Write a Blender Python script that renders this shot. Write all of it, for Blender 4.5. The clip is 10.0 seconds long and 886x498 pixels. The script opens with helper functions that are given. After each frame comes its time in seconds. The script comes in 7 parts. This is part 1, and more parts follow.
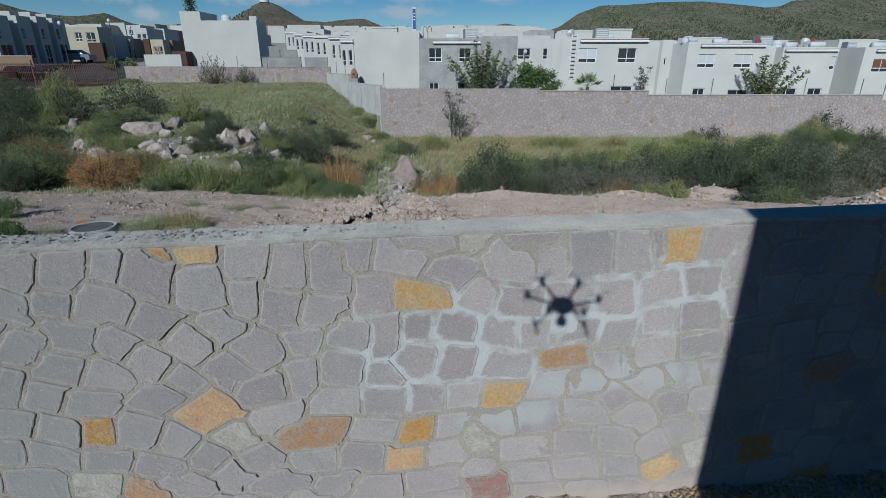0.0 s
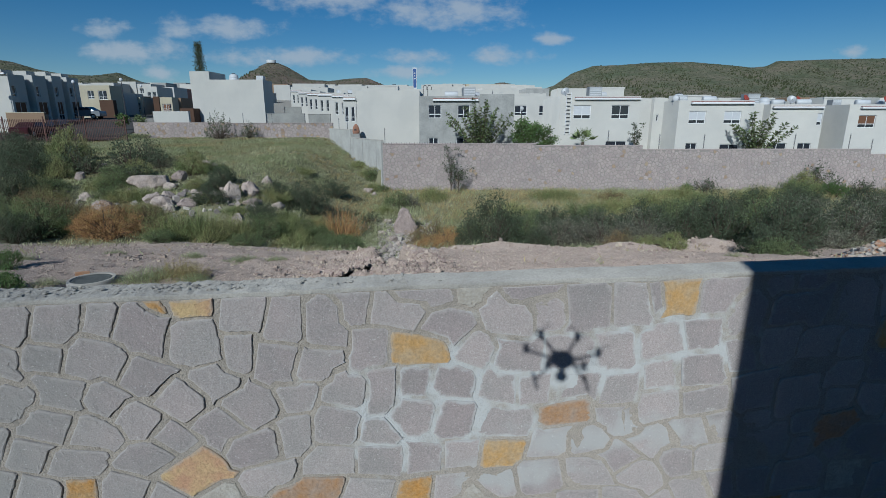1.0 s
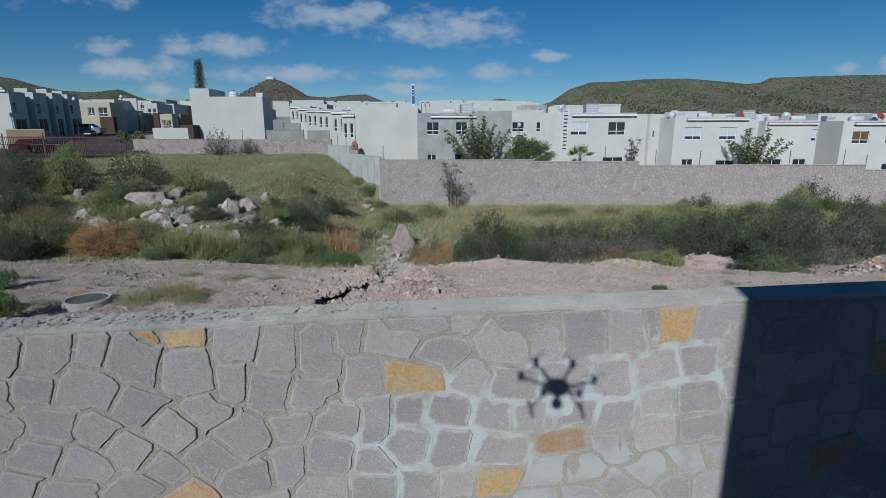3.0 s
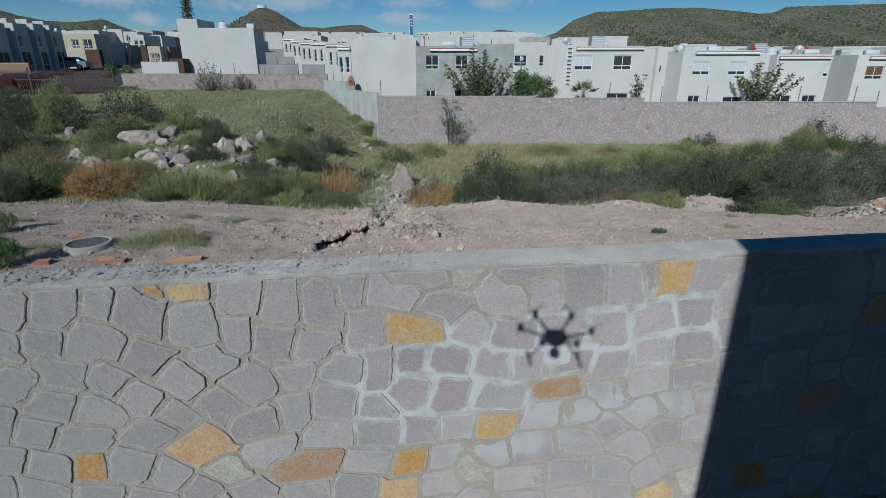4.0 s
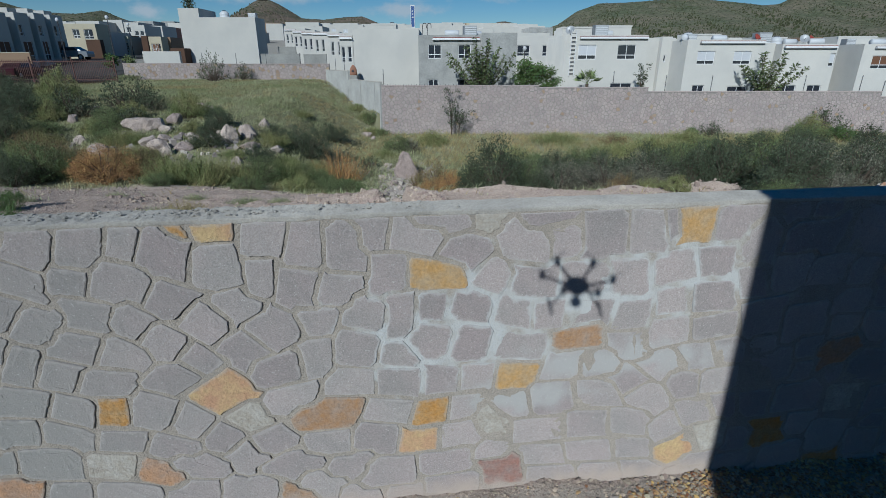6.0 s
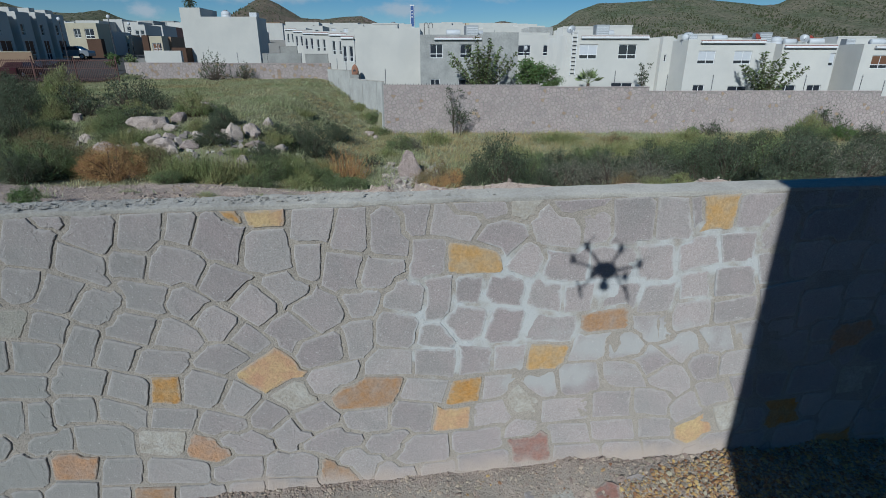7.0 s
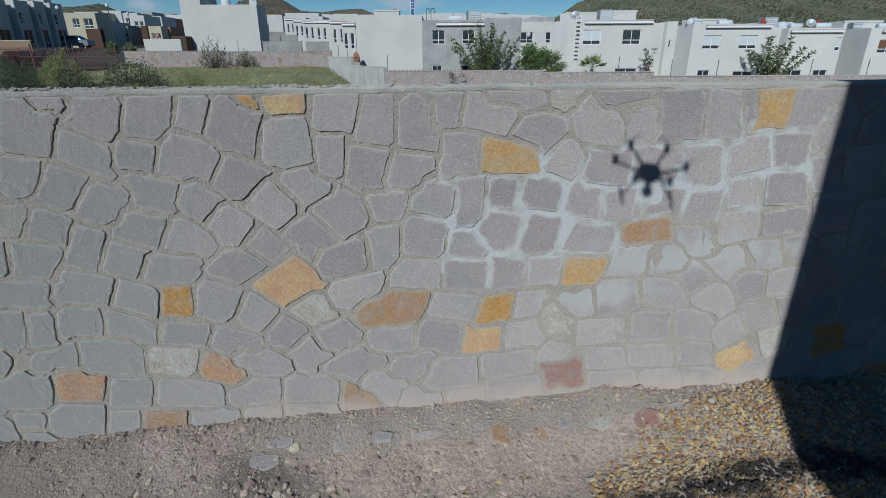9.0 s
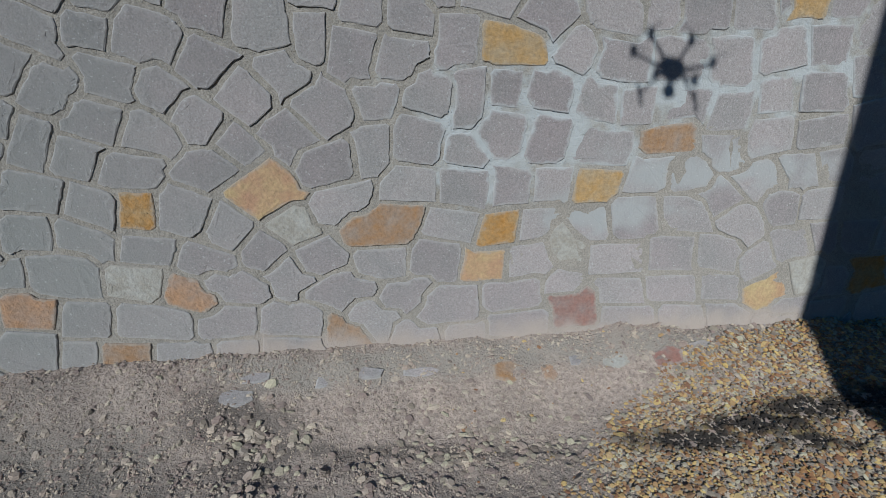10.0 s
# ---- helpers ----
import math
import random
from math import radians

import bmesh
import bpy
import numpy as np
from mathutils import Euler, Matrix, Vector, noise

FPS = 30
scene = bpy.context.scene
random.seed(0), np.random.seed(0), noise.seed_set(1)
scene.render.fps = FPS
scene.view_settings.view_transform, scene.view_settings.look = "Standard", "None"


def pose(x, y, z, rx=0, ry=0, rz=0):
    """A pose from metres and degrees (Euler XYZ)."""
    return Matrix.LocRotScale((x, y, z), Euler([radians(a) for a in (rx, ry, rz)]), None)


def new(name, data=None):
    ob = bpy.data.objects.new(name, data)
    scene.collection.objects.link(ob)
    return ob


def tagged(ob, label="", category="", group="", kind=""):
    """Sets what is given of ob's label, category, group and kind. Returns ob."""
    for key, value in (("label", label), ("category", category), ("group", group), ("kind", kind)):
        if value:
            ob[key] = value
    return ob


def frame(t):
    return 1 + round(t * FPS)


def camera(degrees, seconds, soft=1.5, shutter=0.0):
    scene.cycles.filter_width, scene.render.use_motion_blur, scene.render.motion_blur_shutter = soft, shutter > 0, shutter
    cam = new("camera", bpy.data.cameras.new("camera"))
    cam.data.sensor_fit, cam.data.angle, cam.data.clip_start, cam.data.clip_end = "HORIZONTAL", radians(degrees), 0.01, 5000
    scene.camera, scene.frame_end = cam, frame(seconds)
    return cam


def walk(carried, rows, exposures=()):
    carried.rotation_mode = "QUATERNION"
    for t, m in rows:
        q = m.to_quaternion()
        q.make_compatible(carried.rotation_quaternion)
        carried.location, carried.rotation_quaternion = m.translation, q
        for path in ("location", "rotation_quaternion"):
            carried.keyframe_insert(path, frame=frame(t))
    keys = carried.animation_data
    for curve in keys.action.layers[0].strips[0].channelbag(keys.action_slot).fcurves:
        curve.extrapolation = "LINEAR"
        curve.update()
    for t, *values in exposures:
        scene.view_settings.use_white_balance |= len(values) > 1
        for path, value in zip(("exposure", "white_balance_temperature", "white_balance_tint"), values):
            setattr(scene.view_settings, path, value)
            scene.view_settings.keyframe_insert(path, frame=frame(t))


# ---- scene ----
# ---- camera ----
cam = camera(82.6, 10.0, soft=0.5)
PATH = [
    (0.0, -0.006, -0.008, 2.940, -20.29, -0.05, -0.11),
    (0.5, 0.004, -0.006, 2.950, -19.27, -0.05, -0.14),
    (1.0, 0.005, -0.008, 2.950, -14.49, -0.06, -0.17),
    (1.5, 0.006, -0.005, 2.954, -10.42, -0.12, -0.18),
    (2.0, 0.006, -0.003, 2.960, -8.66, -0.10, -0.27),
    (2.25, 0.012, 0.000, 2.970, -8.38, -0.12, -0.28),
    (2.5, 0.018, 0.002, 2.982, -8.80, -0.14, -0.29),
    (2.8, 0.023, 0.004, 3.003, -10.85, -0.12, -0.33),
    (3.0, 0.027, 0.005, 3.016, -12.81, -0.11, -0.36),
    (3.2, 0.029, 0.010, 3.030, -15.15, -0.10, -0.38),
    (4.3, 0.010, 0.042, 3.096, -20.05, -0.05, -0.46),
    (4.5, 0.003, 0.040, 3.086, -20.14, -0.04, -0.48),
    (5.0, -0.018, 0.023, 2.997, -20.46, -0.07, -0.48),
    (5.5, -0.035, 0.010, 2.868, -20.50, -0.05, -0.25),
    (7.0, -0.308, -0.202, 2.822, -20.52, 0.00, -0.37),
    (7.5, -0.407, -0.251, 2.725, -20.55, 0.01, -0.38),
    (8.0, -0.450, -0.255, 2.570, -20.66, -0.11, -0.37),
    (8.5, -0.465, -0.228, 2.458, -20.97, -0.19, -0.35),
    (9.0, -0.474, -0.181, 2.278, -21.21, -0.22, -0.34),
    (9.5, -0.472, -0.111, 1.990, -21.53, -0.21, -0.37),
    (10.0, -0.454, -0.055, 1.701, -20.36, -0.27, -0.32),
]
walk(cam, [(t, pose(x, y, z, 90 + pitch, -roll, yaw)) for t, x, y, z, pitch, roll, yaw in PATH], exposures=[(0.0, -0.04, 5560, 3), (10.0, -0.04, 5560, 3)])

# ---- sky, clouds and sun ----
SUN_WAY = Vector((0.2295, 0.8590, -0.4580)).normalized()
CLOUDS = [(-0.715, 0.286, 0.126, 0.042), (-0.597, 0.251, 0.053, 0.03), (-0.484, 0.284, 0.053, 0.016), (-0.357, 0.29, 0.074, 0.03),
          (-0.263, 0.26, 0.079, 0.032), (-0.202, 0.209, 0.118, 0.024), (-0.127, 0.22, 0.053, 0.018), (0.002, 0.189, 0.161, 0.031),
          (0.077, 0.214, 0.048, 0.014), (-0.617, 0.159, 0.059, 0.017), (-0.407, 0.163, 0.118, 0.021), (-0.572, 0.122, 0.119, 0.021),
          (-0.532, 0.085, 0.038, 0.013), (-0.303, 0.111, 0.174, 0.017), (-0.042, 0.111, 0.065, 0.013), (0.121, 0.115, 0.071, 0.017),
          (0.207, 0.142, 0.043, 0.01), (-0.064, 0.084, 0.087, 0.013), (0.764, 0.12, 0.033, 0.011), (0.851, 0.125, 0.033, 0.015)]


def sky_world():
    w = bpy.data.worlds.new("sky")
    scene.world = w
    w.use_nodes = True
    nt = w.node_tree
    nt.nodes.clear()
    N, L = nt.nodes.new, nt.links.new

    def math_node(op, a, b=None, clamp=False):
        n = N("ShaderNodeMath")
        n.operation, n.use_clamp = op, clamp
        for i, v in enumerate((a, b)):
            if v is None:
                continue
            if isinstance(v, (int, float)):
                n.inputs[i].default_value = v
            else:
                L(v, n.inputs[i])
        return n.outputs[0]

    sky = N("ShaderNodeTexSky")
    sky.sky_type, sky.sun_disc = "NISHITA", False
    sky.sun_elevation = math.asin(-SUN_WAY.z)
    sky.sun_rotation = math.atan2(-SUN_WAY.x, -SUN_WAY.y)
    sky.altitude, sky.air_density, sky.dust_density, sky.ozone_density = 1400, 1.0, 0.2, 2.5
    tc = N("ShaderNodeTexCoord")
    sep = N("ShaderNodeSeparateXYZ")
    L(tc.outputs["Generated"], sep.inputs[0])
    ahead = math_node("MAXIMUM", sep.outputs[1], 0.05)
    u, v = math_node("DIVIDE", sep.outputs[0], ahead), math_node("DIVIDE", sep.outputs[2], ahead)
    flat = N("ShaderNodeCombineXYZ")
    L(u, flat.inputs[0]), L(math_node("MULTIPLY", v, 1.7), flat.inputs[1])
    puff = N("ShaderNodeTexNoise")
    puff.inputs["Scale"].default_value, puff.inputs["Detail"].default_value, puff.inputs["Roughness"].default_value = 17.0, 8.0, 0.60
    L(flat.outputs[0], puff.inputs["Vector"])
    cover = None
    for u0, v0, su, sv in CLOUDS:
        du = math_node("DIVIDE", math_node("SUBTRACT", u, u0), su * 1.15)
        dv = math_node("DIVIDE", math_node("SUBTRACT", v, v0), sv * 1.3)
        r2 = math_node("ADD", math_node("MULTIPLY", du, du), math_node("MULTIPLY", dv, dv))
        one = math_node("SUBTRACT", 1.0, math_node("POWER", r2, 0.6))
        cover = one if cover is None else math_node("MAXIMUM", cover, one)
    cover = math_node("MAXIMUM", cover, -1.0)
    dens = math_node("ADD", math_node("MULTIPLY", cover, 0.9), math_node("MULTIPLY", math_node("SUBTRACT", puff.outputs[0], 0.50), 2.5))
    ramp = N("ShaderNodeMapRange")
    ramp.interpolation_type = "SMOOTHSTEP"
    ramp.inputs["From Min"].default_value, ramp.inputs["From Max"].default_value = 0.02, 1.0
    ramp.inputs["To Max"].default_value = 0.74
    L(dens, ramp.inputs["Value"])
    front = math_node("GREATER_THAN", sep.outputs[1], 0.06)
    mask = math_node("MULTIPLY", ramp.outputs[0], front)
    mix = N("ShaderNodeMix")
    mix.data_type = "RGBA"
    hue = N("ShaderNodeHueSaturation")
    hue.inputs["Saturation"].default_value = 1.36
    L(sky.outputs[0], hue.inputs["Color"])
    L(mask, mix.inputs["Factor"]), L(hue.outputs[0], mix.inputs["A"])
    mix.inputs["B"].default_value = (8.4, 8.7, 9.2, 1)
    bg = N("ShaderNodeBackground")
    bg.inputs["Strength"].default_value = 0.05
    L(mix.outputs["Result"], bg.inputs["Color"])
    out = N("ShaderNodeOutputWorld")
    L(bg.outputs[0], out.inputs[0])


sky_world()
sun = new("sun", bpy.data.lights.new("sun", "SUN"))
sun.data.energy, sun.data.angle, sun.data.color = 3.5, radians(0.53), (1.0, 0.95, 0.88)
sun.rotation_mode = "QUATERNION"
sun.rotation_quaternion = SUN_WAY.to_track_quat("-Z", "Y")


# ---- materials ----
def material(name, base, rough=0.85, second=None, scale=3.0, fine=60.0, vary=0.35, bump=0.3, bump_scale=None, metal=0.0, per_object=0.0, per_island=0.0, spec=0.3, relief=0.0):
    """Two colours mixed by coarse noise, a finer grain on top, relief from both; sizes are in features a metre."""
    m = bpy.data.materials.new(name)
    m.use_nodes = True
    nt = m.node_tree
    N, L = nt.nodes.new, nt.links.new
    bsdf = nt.nodes["Principled BSDF"]
    bsdf.inputs["Roughness"].default_value, bsdf.inputs["Metallic"].default_value = rough, metal
    bsdf.inputs["Specular IOR Level"].default_value = spec
    bsdf.inputs["Diffuse Roughness"].default_value = 1.0 if rough > 0.7 else 0.0
    geo = N("ShaderNodeNewGeometry")
    a, b = N("ShaderNodeTexNoise"), N("ShaderNodeTexNoise")
    for n, s, d in ((a, scale, 5), (b, fine, 6)):
        n.inputs["Scale"].default_value, n.inputs["Detail"].default_value, n.inputs["Roughness"].default_value = s, d, 0.65
        L(geo.outputs["Position"], n.inputs["Vector"])
    mix = N("ShaderNodeMix")
    mix.data_type = "RGBA"
    ramp = N("ShaderNodeMapRange")
    ramp.inputs["From Min"].default_value, ramp.inputs["From Max"].default_value = 0.35, 0.65
    L(a.outputs[0], ramp.inputs["Value"]), L(ramp.outputs[0], mix.inputs["Factor"])
    second = second or tuple(c * (1 - vary) for c in base)
    mix.inputs["A"].default_value, mix.inputs["B"].default_value = (*base, 1), (*second, 1)
    hue = N("ShaderNodeHueSaturation")
    L(mix.outputs["Result"], hue.inputs["Color"])
    val = N("ShaderNodeMapRange")
    val.inputs["From Min"].default_value, val.inputs["From Max"].default_value = 0.3, 0.7
    val.inputs["To Min"].default_value, val.inputs["To Max"].default_value = 1 - vary * 0.6, 1 + vary * 0.6
    L(b.outputs[0], val.inputs["Value"])
    out = val.outputs[0]
    for amount, node, socket in ((per_object, "ShaderNodeObjectInfo", "Random"), (per_island, "ShaderNodeNewGeometry", "Random Per Island")):
        if amount:
            src, rr, mul = N(node), N("ShaderNodeMapRange"), N("ShaderNodeMath")
            rr.inputs["To Min"].default_value, rr.inputs["To Max"].default_value = 1 - amount, 1 + amount
            mul.operation = "MULTIPLY"
            L(src.outputs[socket], rr.inputs["Value"]), L(rr.outputs[0], mul.inputs[0]), L(out, mul.inputs[1])
            out = mul.outputs[0]
            hu = N("ShaderNodeMapRange")
            hu.inputs["To Min"].default_value, hu.inputs["To Max"].default_value = 0.5 - amount * 0.06, 0.5 + amount * 0.06
            L(src.outputs[socket], hu.inputs["Value"]), L(hu.outputs[0], hue.inputs["Hue"])
    L(out, hue.inputs["Value"])
    L(hue.outputs[0], bsdf.inputs["Base Color"])
    if bump:
        bp = N("ShaderNodeBump")
        bp.inputs["Strength"].default_value, bp.inputs["Distance"].default_value = bump, 1.0 / (bump_scale or fine)
        L(b.outputs[0], bp.inputs["Height"]), L(bp.outputs[0], bsdf.inputs["Normal"])
        if relief:
            # chipped hollows, larger than the grain
            c, low = N("ShaderNodeTexNoise"), N("ShaderNodeBump")
            c.inputs["Scale"].default_value, c.inputs["Detail"].default_value, c.inputs["Roughness"].default_value = fine / 7, 5, 0.6
            L(geo.outputs["Position"], c.inputs["Vector"])
            low.inputs["Strength"].default_value, low.inputs["Distance"].default_value = 1.0, relief
            L(c.outputs[0], low.inputs["Height"]), L(low.outputs[0], bp.inputs["Normal"])
    return m


def thin_leaf(m, amount):
    """Lets part of the light through, as a thin leaf does."""
    nt = m.node_tree
    bsdf, out = nt.nodes["Principled BSDF"], nt.nodes["Material Output"]
    tr, mix = nt.nodes.new("ShaderNodeBsdfTranslucent"), nt.nodes.new("ShaderNodeMixShader")
    nt.links.new(bsdf.inputs["Base Color"].links[0].from_socket, tr.inputs["Color"])
    mix.inputs[0].default_value = amount
    nt.links.new(bsdf.outputs[0], mix.inputs[1]), nt.links.new(tr.outputs[0], mix.inputs[2])
    nt.links.new(mix.outputs[0], out.inputs["Surface"])


def tint(m, colour, nodes_fn):
    """Mixes colour over m's base colour by the mask socket that nodes_fn builds."""
    nt = m.node_tree
    bsdf = nt.nodes["Principled BSDF"]
    old = bsdf.inputs["Base Color"].links[0].from_socket
    mix = nt.nodes.new("ShaderNodeMix")
    mix.data_type = "RGBA"
    nt.links.new(old, mix.inputs["A"])
    mix.inputs["B"].default_value = (*colour, 1)
    nt.links.new(nodes_fn(nt), mix.inputs["Factor"])
    nt.links.new(mix.outputs["Result"], bsdf.inputs["Base Color"])
    return m


def blob_mask(spots, noise_scale, soft=0.5, edge=1.2):
    """A mask of ragged stains: spots of (x, y, z, rx, ry, rz)."""
    def build(nt):
        N, L = nt.nodes.new, nt.links.new
        geo, noi = N("ShaderNodeNewGeometry"), N("ShaderNodeTexNoise")
        noi.inputs["Scale"].default_value, noi.inputs["Detail"].default_value = noise_scale, 6
        L(geo.outputs["Position"], noi.inputs["Vector"])
        best = None
        for x, y, z, rx, ry, rz in spots:
            s, d, ln = N("ShaderNodeVectorMath"), N("ShaderNodeVectorMath"), N("ShaderNodeVectorMath")
            s.operation, d.operation, ln.operation = "SUBTRACT", "DIVIDE", "LENGTH"
            L(geo.outputs["Position"], s.inputs[0])
            s.inputs[1].default_value, d.inputs[1].default_value = (x, y, z), (rx, ry, rz)
            L(s.outputs[0], d.inputs[0]), L(d.outputs[0], ln.inputs[0])
            if best is None:
                best = ln.outputs["Value"]
            else:
                mn = N("ShaderNodeMath")
                mn.operation = "MINIMUM"
                L(best, mn.inputs[0]), L(ln.outputs["Value"], mn.inputs[1])
                best = mn.outputs[0]
        add, mul = N("ShaderNodeMath"), N("ShaderNodeMath")
        mul.operation, mul.inputs[1].default_value = "MULTIPLY", edge * 2
        L(noi.outputs[0], mul.inputs[0])
        L(best, add.inputs[0]), L(mul.outputs[0], add.inputs[1])
        rng = N("ShaderNodeMapRange")
        rng.interpolation_type = "SMOOTHSTEP"
        rng.inputs["From Min"].default_value, rng.inputs["From Max"].default_value = 1 + edge - soft, 1 + edge + soft
        rng.inputs["To Min"].default_value, rng.inputs["To Max"].default_value = 1, 0
        L(add.outputs[0], rng.inputs["Value"])
        return rng.outputs[0]
    return build


M = {}
M["stone"] = material("grey_stone", (0.362, 0.313, 0.300), 0.85, (0.304, 0.281, 0.266), 2.2, 120.0, 0.42, 0.55, per_object=0.12, relief=0.008)
M["stone_rest"] = material("grey_stone_joined", (0.372, 0.315, 0.305), 0.85, (0.312, 0.288, 0.274), 1.1, 130.0, 0.34, 0.7, per_island=0.13, relief=0.010)
M["ochre"] = material("ochre_stone", (0.46, 0.29, 0.115), 0.85, (0.42, 0.315, 0.19), 11.0, 60.0, 0.34, 0.7, relief=0.02)
M["orange"] = material("orange_stone", (0.43, 0.225, 0.06), 0.85, (0.40, 0.275, 0.14), 13.0, 60.0, 0.38, 0.7, relief=0.02)
M["pale"] = material("pale_yellow_stone", (0.50, 0.375, 0.20), 0.85, (0.45, 0.275, 0.17), 6.0, 60.0, 0.3, 0.7, relief=0.02)
M["white_stone"] = material("whitish_stone", (0.44, 0.415, 0.375), 0.85, (0.35, 0.315, 0.265), 14.0, 60.0, 0.3, 0.7, relief=0.02)
M["pink"] = material("pinkish_orange_stone", (0.43, 0.26, 0.15), 0.85, (0.38, 0.27, 0.20), 12.0, 60.0, 0.34, 0.7, relief=0.02)
M["brown"] = material("brown_stone", (0.36, 0.21, 0.105), 0.85, (0.34, 0.26, 0.20), 11.0, 60.0, 0.34, 0.7, relief=0.02)
M["olive"] = material("olive_grey_stone", (0.345, 0.325, 0.28), 0.85, (0.30, 0.285, 0.25), 8.0, 90.0, 0.34, 0.7, relief=0.012)
M["red"] = material("red_stone", (0.31, 0.165, 0.13), 0.85, (0.29, 0.215, 0.19), 12.0, 60.0, 0.3, 0.7, relief=0.02)
M["mortar"] = material("mortar", (0.365, 0.325, 0.278), 0.95, (0.31, 0.278, 0.24), 5.0, 130.0, 0.5, 1.0, relief=0.02)
M["far_mortar"] = material("far_wall_mortar", (0.345, 0.31, 0.285), 0.95, (0.29, 0.265, 0.245), 2.0, 30.0, 0.2, 0.4)
M["cap"] = material("concrete_cap", (0.425, 0.40, 0.36), 0.92, (0.335, 0.316, 0.285), 4.0, 90.0, 0.3, 0.7)
M["dirt"] = material("dirt", (0.473, 0.376, 0.313), 0.95, (0.369, 0.298, 0.249), 0.9, 45.0, 0.6, 1.2)
M["render_white"] = material("white_render", (0.625, 0.607, 0.565), 0.9, (0.565, 0.553, 0.52), 0.4, 12.0, 0.06, 0.15)
M["render_cream"] = material("cream_render", (0.58, 0.53, 0.40), 0.9, (0.53, 0.485, 0.37), 0.5, 12.0, 0.08, 0.15)
M["render_grey"] = material("bare_grey_render", (0.34, 0.34, 0.325), 0.92, (0.46, 0.455, 0.435), 0.9, 9.0, 0.25, 0.3)
M["render_tan"] = material("tan_render", (0.34, 0.24, 0.16), 0.9, (0.30, 0.21, 0.14), 0.6, 10.0, 0.1, 0.15)
M["render_brown"] = material("dark_brown_render", (0.13, 0.075, 0.05), 0.9, vary=0.15, scale=0.6, fine=10.0, bump=0.15)
M["block"] = material("grey_block_wall", (0.40, 0.395, 0.37), 0.92, (0.31, 0.307, 0.288), 0.8, 10.0, 0.2, 0.4)
M["far_stone"] = material("far_wall_stone", (0.445, 0.372, 0.347), 0.9, (0.38, 0.33, 0.312), 0.5, 16.0, 0.4, 0.6, per_island=0.09)
M["far_ochre"] = material("far_wall_ochre_stone", (0.42, 0.31, 0.21), 0.9, (0.36, 0.28, 0.21), 3.0, 20.0, 0.25, 0.4, per_island=0.15)
M["frame_white"] = material("white_window_frame", (0.7, 0.7, 0.7), 0.5, vary=0.04, bump=0.0)
M["pane"] = material("dark_glass", (0.03, 0.035, 0.045), 0.08, vary=0.1, bump=0.0, spec=0.6)
M["blind"] = material("pale_blind", (0.55, 0.56, 0.58), 0.6, vary=0.05, bump=0.0)
M["brown_blind"] = material("brown_blind", (0.16, 0.08, 0.045), 0.7, vary=0.1, bump=0.0)
M["roof_red"] = material("red_roof_sealant", (0.30, 0.06, 0.045), 0.8, vary=0.2, scale=1.0, fine=10.0, bump=0.2)
M["roof_white"] = material("white_roof_sealant", (0.62, 0.62, 0.6), 0.85, vary=0.12, scale=1.0, fine=10.0, bump=0.2)
M["dark_metal"] = material("dark_metal", (0.05, 0.05, 0.055), 0.55, vary=0.15, bump=0.0)
M["iron"] = material("weathered_iron", (0.10, 0.105, 0.10), 0.8, vary=0.25, scale=6.0, fine=60.0, bump=0.4)
M["galv"] = material("galvanised_metal", (0.42, 0.43, 0.44), 0.5, vary=0.12, scale=2, fine=20, bump=0.1, metal=0.3)
M["rust"] = material("rust_red_paint", (0.115, 0.058, 0.048), 0.7, vary=0.25, scale=2.0, fine=20.0, bump=0.2)
M["asphalt"] = material("asphalt", (0.06, 0.058, 0.056), 0.9, vary=0.25, scale=0.4, fine=30.0, bump=0.4)
M["leaf"] = material("green_leaf", (0.203, 0.236, 0.105), 0.6, (0.155, 0.190, 0.081), 1.5, 10.0, 0.25, 0.0, per_island=0.5)
M["leaf_dark"] = material("dark_grey_green_leaf", (0.115, 0.132, 0.078), 0.65, (0.085, 0.104, 0.060), 1.5, 10.0, 0.25, 0.0, per_island=0.5)
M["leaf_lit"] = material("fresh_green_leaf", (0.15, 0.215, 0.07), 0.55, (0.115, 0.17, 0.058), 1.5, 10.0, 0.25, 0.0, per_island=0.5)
M["leaf_orange"] = material("dry_orange_twig", (0.540, 0.310, 0.138), 0.8, (0.368, 0.230, 0.103), 2.5, 10.0, 0.3, 0.0, per_island=0.35)
M["grass"] = material("grass_blade", (0.48, 0.46, 0.275), 0.7, (0.325, 0.355, 0.175), 0.35, 3.0, 0.3, 0.0, per_island=0.35)
M["grass_dry"] = material("dry_grass_blade", (0.500, 0.390, 0.200), 0.75, (0.338, 0.287, 0.138), 0.5, 3.0, 0.3, 0.0, per_island=0.3)
M["leaf_grey"] = material("grey_olive_leaf", (0.232, 0.221, 0.167), 0.7, (0.169, 0.170, 0.120), 1.5, 10.0, 0.25, 0.0, per_island=0.5)
M["leaf_rust"] = material("rusty_brown_twig", (0.33, 0.215, 0.115), 0.8, (0.20, 0.19, 0.09), 1.2, 10.0, 0.3, 0.0, per_island=0.4)
M["weed"] = material("olive_weed_stalk", (0.36, 0.33, 0.15), 0.75, (0.22, 0.26, 0.10), 1.0, 8.0, 0.3, 0.0, per_island=0.5)
M["bark"] = material("bark", (0.13, 0.10, 0.075), 0.9, vary=0.3, scale=4.0, fine=40.0, bump=0.6)
M["rock"] = material("pale_boulder", (0.55, 0.455, 0.395), 0.92, (0.38, 0.315, 0.28), 3.5, 22.0, 0.6, 1.6, per_object=0.18)
